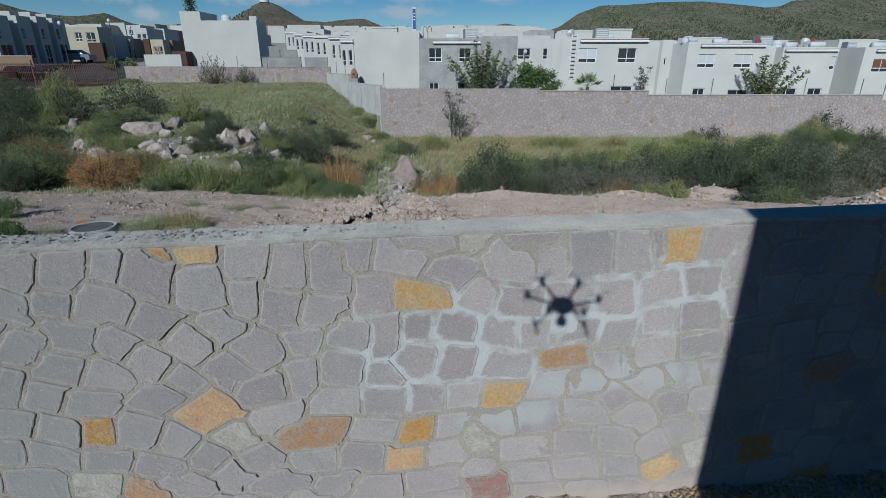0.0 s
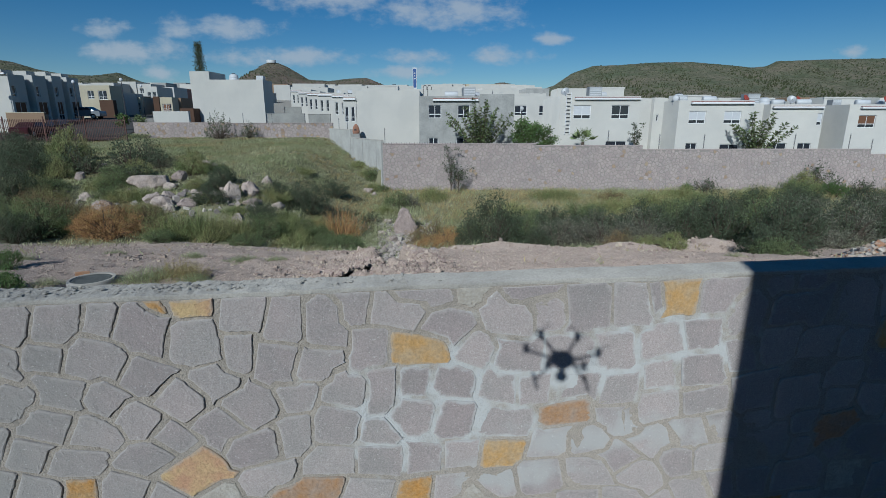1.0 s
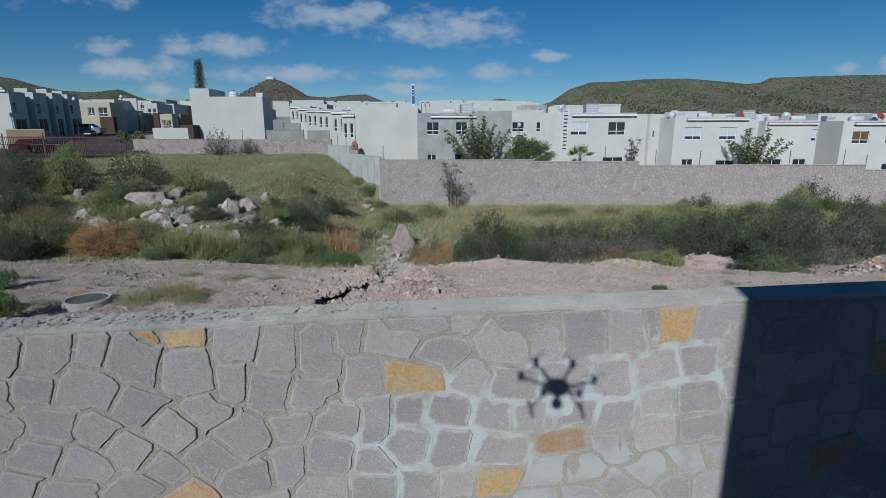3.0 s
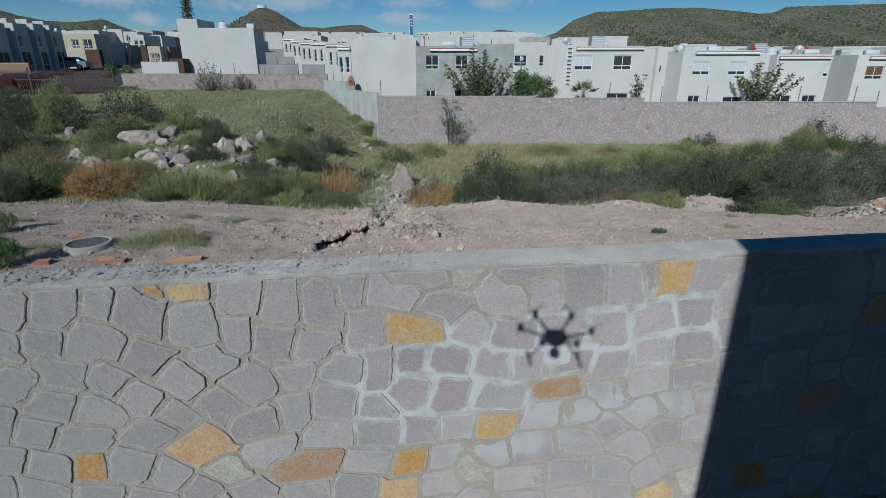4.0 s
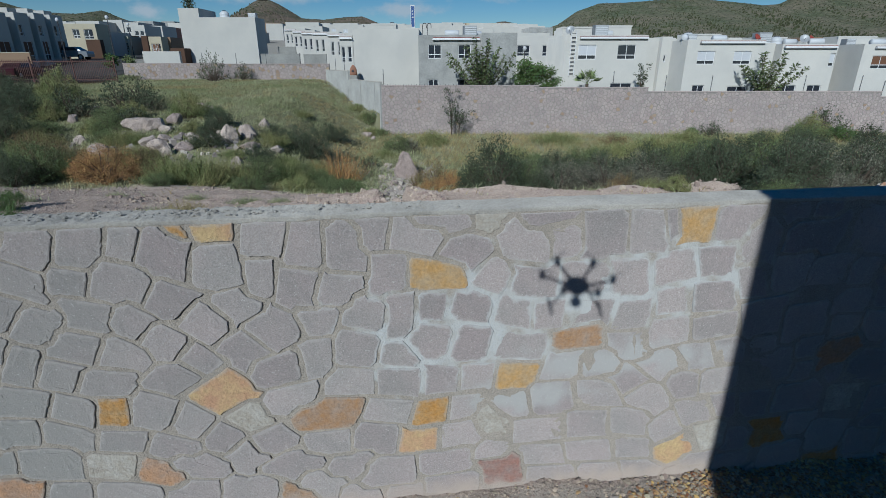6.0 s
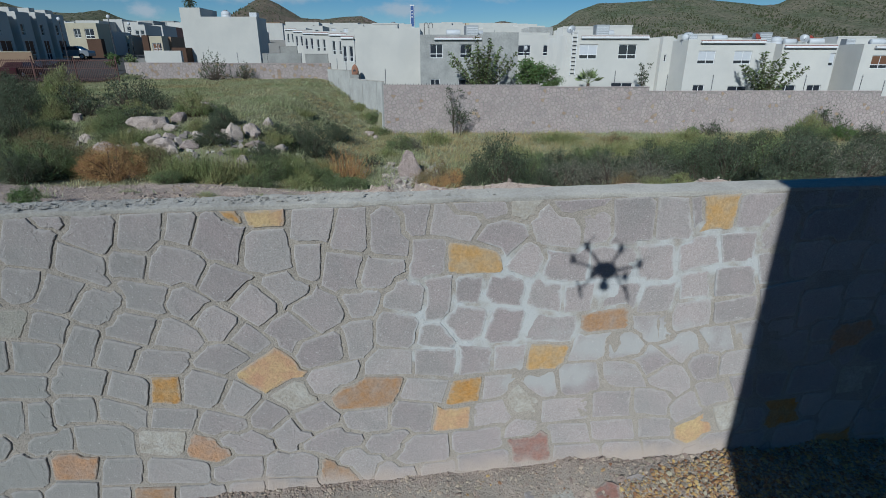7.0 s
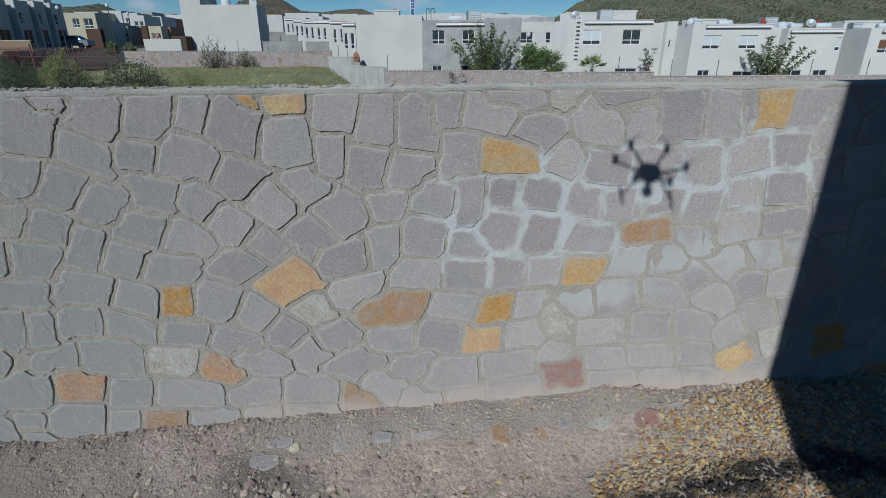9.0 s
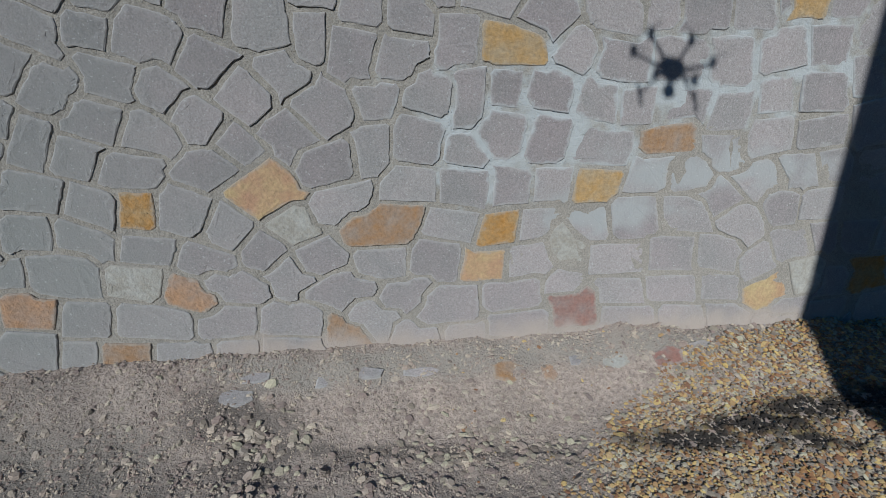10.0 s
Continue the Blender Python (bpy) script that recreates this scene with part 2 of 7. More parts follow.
M["hill"] = material("hillside_scrub", (0.082, 0.096, 0.055), 0.95, (0.145, 0.128, 0.092), 0.02, 0.16, 0.75, 0.8)
M["hill_rock"] = material("rocky_hillside", (0.17, 0.128, 0.10), 0.95, (0.10, 0.10, 0.065), 0.03, 0.16, 0.7, 0.9)
M["scrub"] = material("hillside_bush", (0.075, 0.085, 0.04), 0.9, vary=0.3, scale=0.05, fine=0.5, bump=0.0, per_island=0.3)


for key in ("leaf", "leaf_dark", "leaf_lit", "leaf_grey", "leaf_orange", "leaf_rust", "weed", "grass", "grass_dry"):
    thin_leaf(M[key], 0.25)
SALT = [(0.75, 2.5, 1.62, 0.85, 9, 0.17), (1.3, 2.6, 1.72, 0.4, 9, 0.17), (-0.22, 2.4, 1.34, 0.28, 9, 0.24), (0.12, 2.5, 1.5, 0.3, 9, 0.26), (0.3, 2.5, 1.3, 0.3, 9, 0.12)]
tint(M["mortar"], (0.47, 0.472, 0.462), blob_mask(SALT, 9.0, 0.6, 1.6))


def worn_mask(strength, grain, spots=None):
    """Wear that runs in from a stone's rim, broken up by grain; inside the spots only, if any."""
    def build(nt):
        N, L = nt.nodes.new, nt.links.new
        at, geo, noi = N("ShaderNodeAttribute"), N("ShaderNodeNewGeometry"), N("ShaderNodeTexNoise")
        at.attribute_name = "worn"
        noi.inputs["Scale"].default_value, noi.inputs["Detail"].default_value, noi.inputs["Roughness"].default_value = grain, 6, 0.7
        L(geo.outputs["Position"], noi.inputs["Vector"])
        mad, rng = N("ShaderNodeMath"), N("ShaderNodeMapRange")
        mad.operation, mad.inputs[1].default_value = "MULTIPLY_ADD", 2.6
        L(noi.outputs[0], mad.inputs[0]), L(at.outputs["Fac"], mad.inputs[2])
        rng.interpolation_type = "SMOOTHSTEP"
        rng.inputs["From Min"].default_value, rng.inputs["From Max"].default_value, rng.inputs["To Max"].default_value = 1.55, 2.4, strength
        L(mad.outputs[0], rng.inputs["Value"])
        if not spots:
            return rng.outputs[0]
        mul = N("ShaderNodeMath")
        mul.operation = "MULTIPLY"
        L(rng.outputs[0], mul.inputs[0]), L(blob_mask(spots, 5.0, 0.6, 2.4)(nt), mul.inputs[1])
        return mul.outputs[0]
    return build


def specks(scale, share):
    """Small pale mineral specks."""
    def build(nt):
        N, L = nt.nodes.new, nt.links.new
        geo, noi, rng = N("ShaderNodeNewGeometry"), N("ShaderNodeTexNoise"), N("ShaderNodeMapRange")
        noi.inputs["Scale"].default_value, noi.inputs["Detail"].default_value = scale, 2
        L(geo.outputs["Position"], noi.inputs["Vector"])
        rng.inputs["From Min"].default_value, rng.inputs["From Max"].default_value, rng.inputs["To Max"].default_value = share, share + 0.05, 0.6
        L(noi.outputs[0], rng.inputs["Value"])
        return rng.outputs[0]
    return build


# a whitish film on the middle courses, dust on the rims of the stones, salt crept over them from the joints
FILM = [(1.0, 2.5, 1.16, 0.55, 9, 0.11), (0.4, 2.5, 0.98, 0.3, 9, 0.1)]
tint(M["stone"], (0.40, 0.39, 0.376), blob_mask(FILM, 7.0, 0.7, 1.4))
tint(M["stone"], (0.29, 0.283, 0.264), blob_mask([(-3.0, 2.1, 1.0, 1.0, 9, 1.2)], 2.0, 0.8, 0.8))
tint(M["stone"], (0.425, 0.395, 0.37), worn_mask(0.6, 26.0))
tint(M["stone"], (0.46, 0.458, 0.45), worn_mask(0.85, 17.0, SALT))
tint(M["stone"], (0.56, 0.54, 0.52), specks(85.0, 0.665))
for key in ("ochre", "orange", "pale", "brown", "pink", "red", "white_stone", "olive"):
    tint(M[key], (0.40, 0.36, 0.31), worn_mask(0.6, 24.0))
# dust splashed over the lowest stones
SPLASH = [(k * 0.36 - 1.4, 2.447 + 0.12 * (k * 0.36 - 1.4), 0.2, 0.34, 0.1, 0.12) for k in range(9)]
for key in ("stone", "mortar", "brown", "red"):
    tint(M[key], (0.43, 0.36, 0.31), blob_mask(SPLASH, 7.0, 0.6, 0.9))
tint(M["dirt"], (0.272, 0.232, 0.195), blob_mask([(-1.6, 0.6, 0.1, 4.5, 1.0, 9), (-2.6, 1.3, 0.1, 1.3, 0.65, 9), (2.2, 0.9, 0.1, 3.0, 1.0, 9), (-5, -2.0, 0, 9, 2.5, 9), (5, -2.0, 0, 9, 2.5, 9)], 4.0, 0.45, 0.5))


def band_mask(lo, hi, soft, ragged):
    """A mask between two distances ahead, with a ragged edge."""
    def build(nt):
        N, L = nt.nodes.new, nt.links.new
        geo, noi, sep = N("ShaderNodeNewGeometry"), N("ShaderNodeTexNoise"), N("ShaderNodeSeparateXYZ")
        noi.inputs["Scale"].default_value, noi.inputs["Detail"].default_value = 0.6, 5
        L(geo.outputs["Position"], noi.inputs["Vector"]), L(geo.outputs["Position"], sep.inputs[0])
        shift, add, mul = N("ShaderNodeMath"), N("ShaderNodeMath"), N("ShaderNodeMath")
        shift.operation, shift.inputs[1].default_value = "MULTIPLY_ADD", ragged * 2
        shift.inputs[2].default_value = -ragged
        L(noi.outputs[0], shift.inputs[0])
        L(sep.outputs[1], add.inputs[0]), L(shift.outputs[0], add.inputs[1])
        ends = []
        for a, b in ((lo - soft, lo + soft), (hi + soft, hi - soft)):
            r = N("ShaderNodeMapRange")
            r.inputs["From Min"].default_value, r.inputs["From Max"].default_value = a, b
            L(add.outputs[0], r.inputs["Value"])
            ends.append(r.outputs[0])
        mul.operation = "MULTIPLY"
        L(ends[0], mul.inputs[0]), L(ends[1], mul.inputs[1])
        return mul.outputs[0]
    return build


# leaf litter and thin weeds under the plants, and the dusty built-up ground beyond
tint(M["dirt"], (0.235, 0.225, 0.135), band_mask(16.2, 53.5, 0.6, 2.2))
tint(M["dirt"], (0.24, 0.225, 0.20), band_mask(54.5, 5000, 0.8, 0.5))
# mortar spilled along the foot of the wall
tint(M["dirt"], (0.37, 0.32, 0.27), blob_mask([(k * 0.4 - 1.3, 2.447 + 0.12 * (k * 0.4 - 1.3) - 0.13, 0.15, 0.34, 0.10, 0.3) for k in range(8)], 6.0, 0.5, 0.7))
# a dark ragged band across the gravel heap
GRAVEL_DARK = [(0.7, 1.82, 0.12, 0.3, 0.06, 0.5), (1.05, 1.90, 0.12, 0.3, 0.07, 0.5), (1.4, 1.99, 0.12, 0.3, 0.08, 0.5), (1.75, 2.03, 0.12, 0.3, 0.10, 0.5), (1.25, 1.78, 0.12, 0.25, 0.04, 0.5), (2.2, 2.0, 0.12, 0.4, 0.1, 0.5)]
M["pebble_warm"] = material("tan_gravel", (0.44, 0.305, 0.16), 0.75, (0.38, 0.21, 0.09), 6.0, 120.0, 0.3, 0.3, per_island=0.45)
M["pebble_pale"] = material("pale_gravel", (0.43, 0.365, 0.275), 0.75, (0.28, 0.235, 0.18), 6.0, 120.0, 0.25, 0.3, per_island=0.4)
M["pebble_dirt"] = material("dusty_pebble", (0.445, 0.348, 0.278), 0.9, (0.345, 0.282, 0.235), 6.0, 120.0, 0.2, 0.3, per_island=0.35)
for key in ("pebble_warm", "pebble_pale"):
    tint(M[key], (0.04, 0.033, 0.028), blob_mask(GRAVEL_DARK, 10.0, 0.6, 1.0))
M["wash_stone"] = material("washed_stone", (0.46, 0.41, 0.365), 0.9, (0.33, 0.29, 0.26), 3.0, 30.0, 0.3, 0.4, per_island=0.35)
M["render_pink"] = material("pinkish_render", (0.48, 0.25, 0.19), 0.9, vary=0.1, scale=0.6, fine=10.0, bump=0.15)
# shade among the loose stones near the wall foot, painted into the dirt colour
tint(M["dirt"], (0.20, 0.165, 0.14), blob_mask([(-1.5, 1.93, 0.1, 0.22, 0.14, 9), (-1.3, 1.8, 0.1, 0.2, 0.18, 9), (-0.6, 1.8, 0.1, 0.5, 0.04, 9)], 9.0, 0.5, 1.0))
M["clod"] = material("dirt_clod", (0.478, 0.375, 0.320), 0.95, (0.364, 0.290, 0.250), 1.2, 60.0, 0.3, 0.3, per_island=0.28)
M["brick_red"] = material("broken_brick", (0.38, 0.19, 0.11), 0.9, (0.36, 0.22, 0.15), 8.0, 60.0, 0.25, 0.5, per_object=0.2)
M["tank_white"] = material("white_tank", (0.6, 0.61, 0.62), 0.5, vary=0.06, bump=0.0)
M["car_silver"] = material("silver_car_paint", (0.22, 0.24, 0.27), 0.3, vary=0.05, bump=0.0, metal=0.4)
M["car_red"] = material("dark_red_car_paint", (0.045, 0.015, 0.018), 0.3, vary=0.05, bump=0.0)
M["car_white"] = material("white_car_paint", (0.62, 0.62, 0.62), 0.3, vary=0.04, bump=0.0)
M["rubber"] = material("black_rubber", (0.02, 0.02, 0.02), 0.8, vary=0.1, bump=0.0)
M["sign_blue"] = material("blue_sign_panel", (0.04, 0.09, 0.25), 0.5, vary=0.1, bump=0.0)
M["drone"] = material("dark_grey_plastic", (0.05, 0.05, 0.055), 0.5, vary=0.1, bump=0.0)
M["palm"] = material("palm_leaf", (0.25, 0.30, 0.13), 0.6, vary=0.25, scale=2.0, fine=20.0, bump=0.0, per_island=0.25)


# ---- building blocks ----
class Geo:
    """A mesh in the making: plain vertices and faces."""
    def __init__(self):
        self.v, self.f = [], []

    def add(self, verts, faces):
        o = len(self.v)
        self.v += [tuple(p) for p in verts]
        self.f += [tuple(i + o for i in f) for f in faces]
        return self

    def box(self, x0, x1, y0, y1, z0, z1):
        return self.add([(x0, y0, z0), (x1, y0, z0), (x1, y1, z0), (x0, y1, z0), (x0, y0, z1), (x1, y0, z1), (x1, y1, z1), (x0, y1, z1)],
                        [(3, 2, 1, 0), (4, 5, 6, 7), (0, 1, 5, 4), (1, 2, 6, 5), (2, 3, 7, 6), (3, 0, 4, 7)])

    def tube(self, pts, radii, n=6, caps=True):
        pts = [Vector(p) for p in pts]
        rings = []
        for i, p in enumerate(pts):
            d = (pts[min(i + 1, len(pts) - 1)] - pts[max(i - 1, 0)]).normalized()
            a = d.orthogonal().normalized()
            b = d.cross(a)
            r = radii[i] if isinstance(radii, (list, tuple)) else radii
            rings.append([p + (a * math.cos(2 * math.pi * k / n) + b * math.sin(2 * math.pi * k / n)) * r for k in range(n)])
        faces = []
        for i in range(len(pts) - 1):
            for k in range(n):
                faces.append((i * n + k, i * n + (k + 1) % n, (i + 1) * n + (k + 1) % n, (i + 1) * n + k))
        if caps:
            faces += [tuple(reversed(range(n))), tuple(range((len(pts) - 1) * n, len(pts) * n))]
        return self.add([p for r in rings for p in r], faces)

    def lathe(self, profile, n=16, centre=(0, 0, 0)):
        """profile of (radius, height) about z."""
        cx, cy, cz = centre
        vs = [(cx + r * math.cos(2 * math.pi * k / n), cy + r * math.sin(2 * math.pi * k / n), cz + h) for r, h in profile for k in range(n)]
        fs = [(i * n + k, i * n + (k + 1) % n, (i + 1) * n + (k + 1) % n, (i + 1) * n + k) for i in range(len(profile) - 1) for k in range(n)]
        fs += [tuple(reversed(range(n))), tuple(range((len(profile) - 1) * n, len(profile) * n))]
        return self.add(vs, fs)

    def mesh(self, name, mat=None, smooth=False):
        me = bpy.data.meshes.new(name)
        me.from_pydata(self.v, [], self.f)
        if smooth:
            me.polygons.foreach_set("use_smooth", [True] * len(me.polygons))
        if mat:
            me.materials.append(mat)
        me.update()
        return me


def part(name, geo, mat, parent, label="", smooth=False):
    me = geo.mesh(name, mat, smooth) if isinstance(geo, Geo) else geo
    ob = new(name, me)
    ob.parent = parent
    if label:
        tagged(ob, label)
    return ob


def thing(name, label, category, at=(0, 0, 0), turn=0.0, group="", kind=""):
    ob = new(name)
    ob.empty_display_size = 0.1
    ob.matrix_basis = pose(*at, 0, 0, turn)
    return tagged(ob, label, category, group, kind)


def solid(name, geo, mat, label, category, group="", kind="", smooth=False):
    return tagged(new(name, geo.mesh(name, mat, smooth)), label, category, group, kind)


def smoothstep(a, b, x):
    t = min(1.0, max(0.0, (x - a) / (b - a)))
    return t * t * (3 - 2 * t)


def along(table, x):
    """Straight-line reading of a table of (x, value)."""
    if x <= table[0][0]:
        return table[0][1]
    for (a, va), (b, vb) in zip(table, table[1:]):
        if x <= b:
            return va + (vb - va) * (x - a) / (b - a)
    return table[-1][1]


# ---- the lie of the land ----
WALL_SLOPE, WALL_Y, WALL_THICK, WALL_TOP = 0.12, 2.447, 0.24, 2.095
LOT = [(2.5, 0.55), (6, 0.5), (8, 0.40), (10.5, 0.04), (12.5, -0.36), (14.5, -0.85), (16.5, -1.45), (19, -2.1), (22, -2.5), (26, -2.65), (40, -2.55)]
BANK = [(2.5, 0.55), (6, 0.5), (8, 0.40), (10.5, 0.06), (12.5, -0.3), (14.5, -0.72), (17, -1.15), (19, -1.2), (22, -0.75), (26, -0.2), (32, 0.25), (42, 0.7), (54, 1.0)]
TOWN = [(40, -1.0), (55, -0.6), (70, 0.4), (100, 3.0), (160, 7.5), (300, 16.0), (600, 26.0), (1500, 50.0)]
TOWN_RIGHT = [(40, -1.0), (55, -0.6), (70, -0.3), (100, 0.9), (160, 3.3), (300, 8.5), (600, 20.0), (1500, 50.0)]
TOWN_LEFT = [(50, 0.7), (55, 1.7), (58, 1.9), (64, 2.85), (80, 3.2), (120, 4.6), (200, 10.5), (300, 17.0), (600, 30.0), (1500, 55.0)]
FAR_WALL_Y = 40.0


def wall_face(x):
    return WALL_Y + WALL_SLOPE * x


def bank_edge(y):
    """Where the grassy bank on the left ends, by y."""
    if y > 40:
        return -4.6 - (y - 40) * 0.54
    return along([(14, -2.0), (20, -3.6), (28, -4.8), (40, -4.6)], y)


def crack_x(y):
    """The line of the crack that runs back from the hollow."""
    return along([(7.6, -1.1), (8.6, -0.80), (8.9, -0.78), (9.2, -0.82), (10.0, -0.98), (11.0, -1.2), (12.6, -1.42), (15, -1.6), (18, -1.9)], y) + 0.09 * noise.noise((y * 3.5, 3, 3))


def hollow(x, y):
    """How deep the washed-out hollow is beside the crack."""
    near_lip = 7.85 + (x + 1.58) * 1.1 + 0.05 * noise.noise((x * 5, 2, 2))
    return 0.85 * smoothstep(0.0, 0.1, y - near_lip) * (1 - smoothstep(9.15, 9.3, y)) * smoothstep(-1.98, -1.88, x) * (1 - smoothstep(-1.06, -0.96, x))


def land(x, y):
    n1 = noise.noise((x * 0.35, y * 0.35, 1.7))
    n2 = noise.noise((x * 1.3, y * 1.3, 5.1))
    d = y - wall_face(max(-30, min(30, x)))
    if d < 0.2:
        # the yard at the near wall's foot, with a low berm of spilled mortar and the gravel heap
        n3 = noise.noise((x * 4.5, y * 4.5, 2.1))
        z = 0.235 * smoothstep(-0.62, 0.0, d) + 0.02 * smoothstep(-1.4, -0.6, d) - 0.08 * smoothstep(0.8, 2.0, x) * smoothstep(-0.5, 0, d)
        z += 0.07 * math.exp(-((x - 1.5) / 0.9) ** 2 - ((d + 0.6) / 0.45) ** 2)
        return z + 0.015 * n1 + 0.02 * n2 + 0.03 * n3 + 0.012 * noise.noise((x * 13, y * 13, 2)) + (0.03 * noise.noise((x * 2.6, 5, 1)) + 0.012 * noise.noise((x * 9.5, y * 3, 1)) + 0.008 * noise.noise((x * 21, y * 9, 1))) * smoothstep(-0.3, 0, d)
    lumps = 0.05 * noise.noise((x * 3.1, y * 3.1, 0.4)) + 0.03 * noise.noise((x * 7.0, y * 7.0, 3.4))
    if y < FAR_WALL_Y + 0.15:
        k = smoothstep(0, 6.5, bank_edge(y) - x)
        z = along(LOT, y) * (1 - k) + along(BANK, y) * k
        z += (0.10 * n1 + 0.05 * n2) * smoothstep(5, 12, y) + lumps * smoothstep(5.5, 8, y) * (1 - smoothstep(18, 22, y))
        # mounds at the lip, and the washed-out gully
        z += (0.40 + 2.4 * lumps) * math.exp(-((x - 8.3) / 1.25) ** 2 - ((y - 15.3) / 0.8) ** 2) + 0.28 * math.exp(-((x - 1.5) / 1.5) ** 2 - ((y - 14.6) / 0.8) ** 2)
        z += 0.3 * math.exp(-((x - 5.6) / 0.9) ** 2 - ((y - 15.0) / 0.7) ** 2)
        # the ditch bites nearer on the right
        z -= 0.75 * math.exp(-((x - 9.0) / 1.0) ** 2 - ((y - 13.0) / 1.3) ** 2) * smoothstep(10.2, 11.2, y)
        gx = crack_x(y)
        z += (0.2 + 1.5 * lumps) * math.exp(-((x - gx - 0.1) / 0.9) ** 2) * smoothstep(7.3, 8.6, y) * (1 - smoothstep(10.5, 12, y))
        cut = smoothstep(8.75, 8.9, y) * (1 - smoothstep(16, 19, y))
        z -= 0.8 * math.exp(-((x - gx) / (0.23 + 0.07 * max(0, y - 11.5))) ** 4) * cut
        z -= hollow(x, y)
        return z
    low = smoothstep(0.13, 0.36, x / y)
    right = along(TOWN, y) * (1 - low) + along(TOWN_RIGHT, y) * low - 0.011 * max(0, x) * (1 - smoothstep(60, 120, y))
    if y < 54.3:
        foot = along([(40, -2.2), (46, -0.3), (52, 0.95), (54, 1.0)], y)
        k = smoothstep(0, 6.5, bank_edge(y) - x)
        left = foot * (1 - k) + along(BANK, y) * k + 0.10 * n1
        if x < -30:
            left = along(TOWN_LEFT, y)
        return left if x < bank_edge(y) - 0.35 else right
    left = along(TOWN_LEFT, y)
    k = smoothstep(0.2, 0.4, -x / y)
    return left * k + right * (1 - k)


def ground_sheet():
    xs = np.concatenate([-np.geomspace(1600, 32, 26), np.arange(-30, -12, 0.6), np.arange(-12, -4.5, 0.25), np.arange(-4.5, 4.5, 0.06),
                         np.arange(4.5, 14, 0.25), np.arange(14, 40, 0.7), np.geomspace(42, 1600, 26)])
    ss = np.concatenate([np.arange(-26, -2, 1.5), np.arange(-2, 0.6, 0.2), np.arange(0.6, 2.45, 0.05), [2.46, 2.60, 2.66, 2.72, 2.84], np.arange(3, 7, 0.25), np.arange(7, 11.6, 0.07), np.arange(11.6, 18, 0.12),
                         np.arange(18, 40, 0.4), [40.05, 40.12, 40.18, 40.3], np.arange(41, 56, 0.5), np.geomspace(57, 1700, 40)])
    verts = []
    for s in ss:
        w = 1 - smoothstep(4, 14, s)
        for x in xs:
            y = s + WALL_SLOPE * max(-30, min(30, x)) * w
            verts.append((x, y, land(x, y)))
    nx, faces = len(xs), []
    for j in range(len(ss) - 1):
        for i in range(nx - 1):
            a = j * nx + i
            faces.append((a, a + 1, a + nx + 1, a + nx))
    g = Geo()
    g.v, g.f = verts, faces
    return solid("ground", g, M["dirt"], "bare pinkish dirt ground with pebbles, dry patches and some painted-in shade", "ground", kind="structure", smooth=True)


ground_sheet()


def crust_edge(x):
    return 8.14 + max(0.0, x + 1.72) * 1.35 + 0.07 * noise.noise((x * 6, 1, 4)) + 0.04 * noise.noise((x * 17, 1, 4))


def dirt_crust():
    """A ragged crust of dirt that overhangs the hollow."""
    nx, ny, top, under = 40, 16, [], []
    for i in range(nx + 1):
        x = -2.08 + 1.22 * i / nx
        edge = crust_edge(x)
        for j in range(ny + 1):
            y = edge + (9.5 - edge) * j / ny
            z = land(x, y) + hollow(x, y) + 0.012 + 0.02 * noise.noise((x * 9, y * 9, 1)) - (0.02 if j == 0 else 0.0)
            top.append((x, y, z))
            under.append((x, y + (0.05 if j == 0 else 0.0), z - 0.06 - 0.06 * j / ny - 0.03 * noise.noise((x * 11, y * 11, 6))))
    g, m, o = Geo(), ny + 1, len(top)
    g.v = top + under
    for i in range(nx):
        for j in range(ny):
            a = i * m + j
            g.f += [(a, a + m, a + m + 1, a + 1), (o + a, o + a + 1, o + a + m + 1, o + a + m)]
        g.f += [(i * m, o + i * m, o + (i + 1) * m, (i + 1) * m), (i * m + ny, (i + 1) * m + ny, o + (i + 1) * m + ny, o + i * m + ny)]
    for j in range(ny):
        g.f += [(j, j + 1, o + j + 1, o + j), (nx * m + j, o + nx * m + j, o + nx * m + j + 1, nx * m + j + 1)]
    solid("dirt_crust", g, M["dirt"], "overhanging crust of dry dirt above a washed-out hollow", "ground", kind="structure", smooth=True)


dirt_crust()


# ---- stone walls ----
def clip(poly, nx, ny, c):
    """The part of a convex polygon where nx * x + ny * y <= c."""
    out = []
    for (ax, ay), (bx, by) in zip(poly, poly[1:] + poly[:1]):
        da, db = nx * ax + ny * ay - c, nx * bx + ny * by - c
        if da <= 0:
            out.append((ax, ay))
        if da * db < 0:
            t = da / (da - db)
            out.append((ax + (bx - ax) * t, ay + (by - ay) * t))
    return out


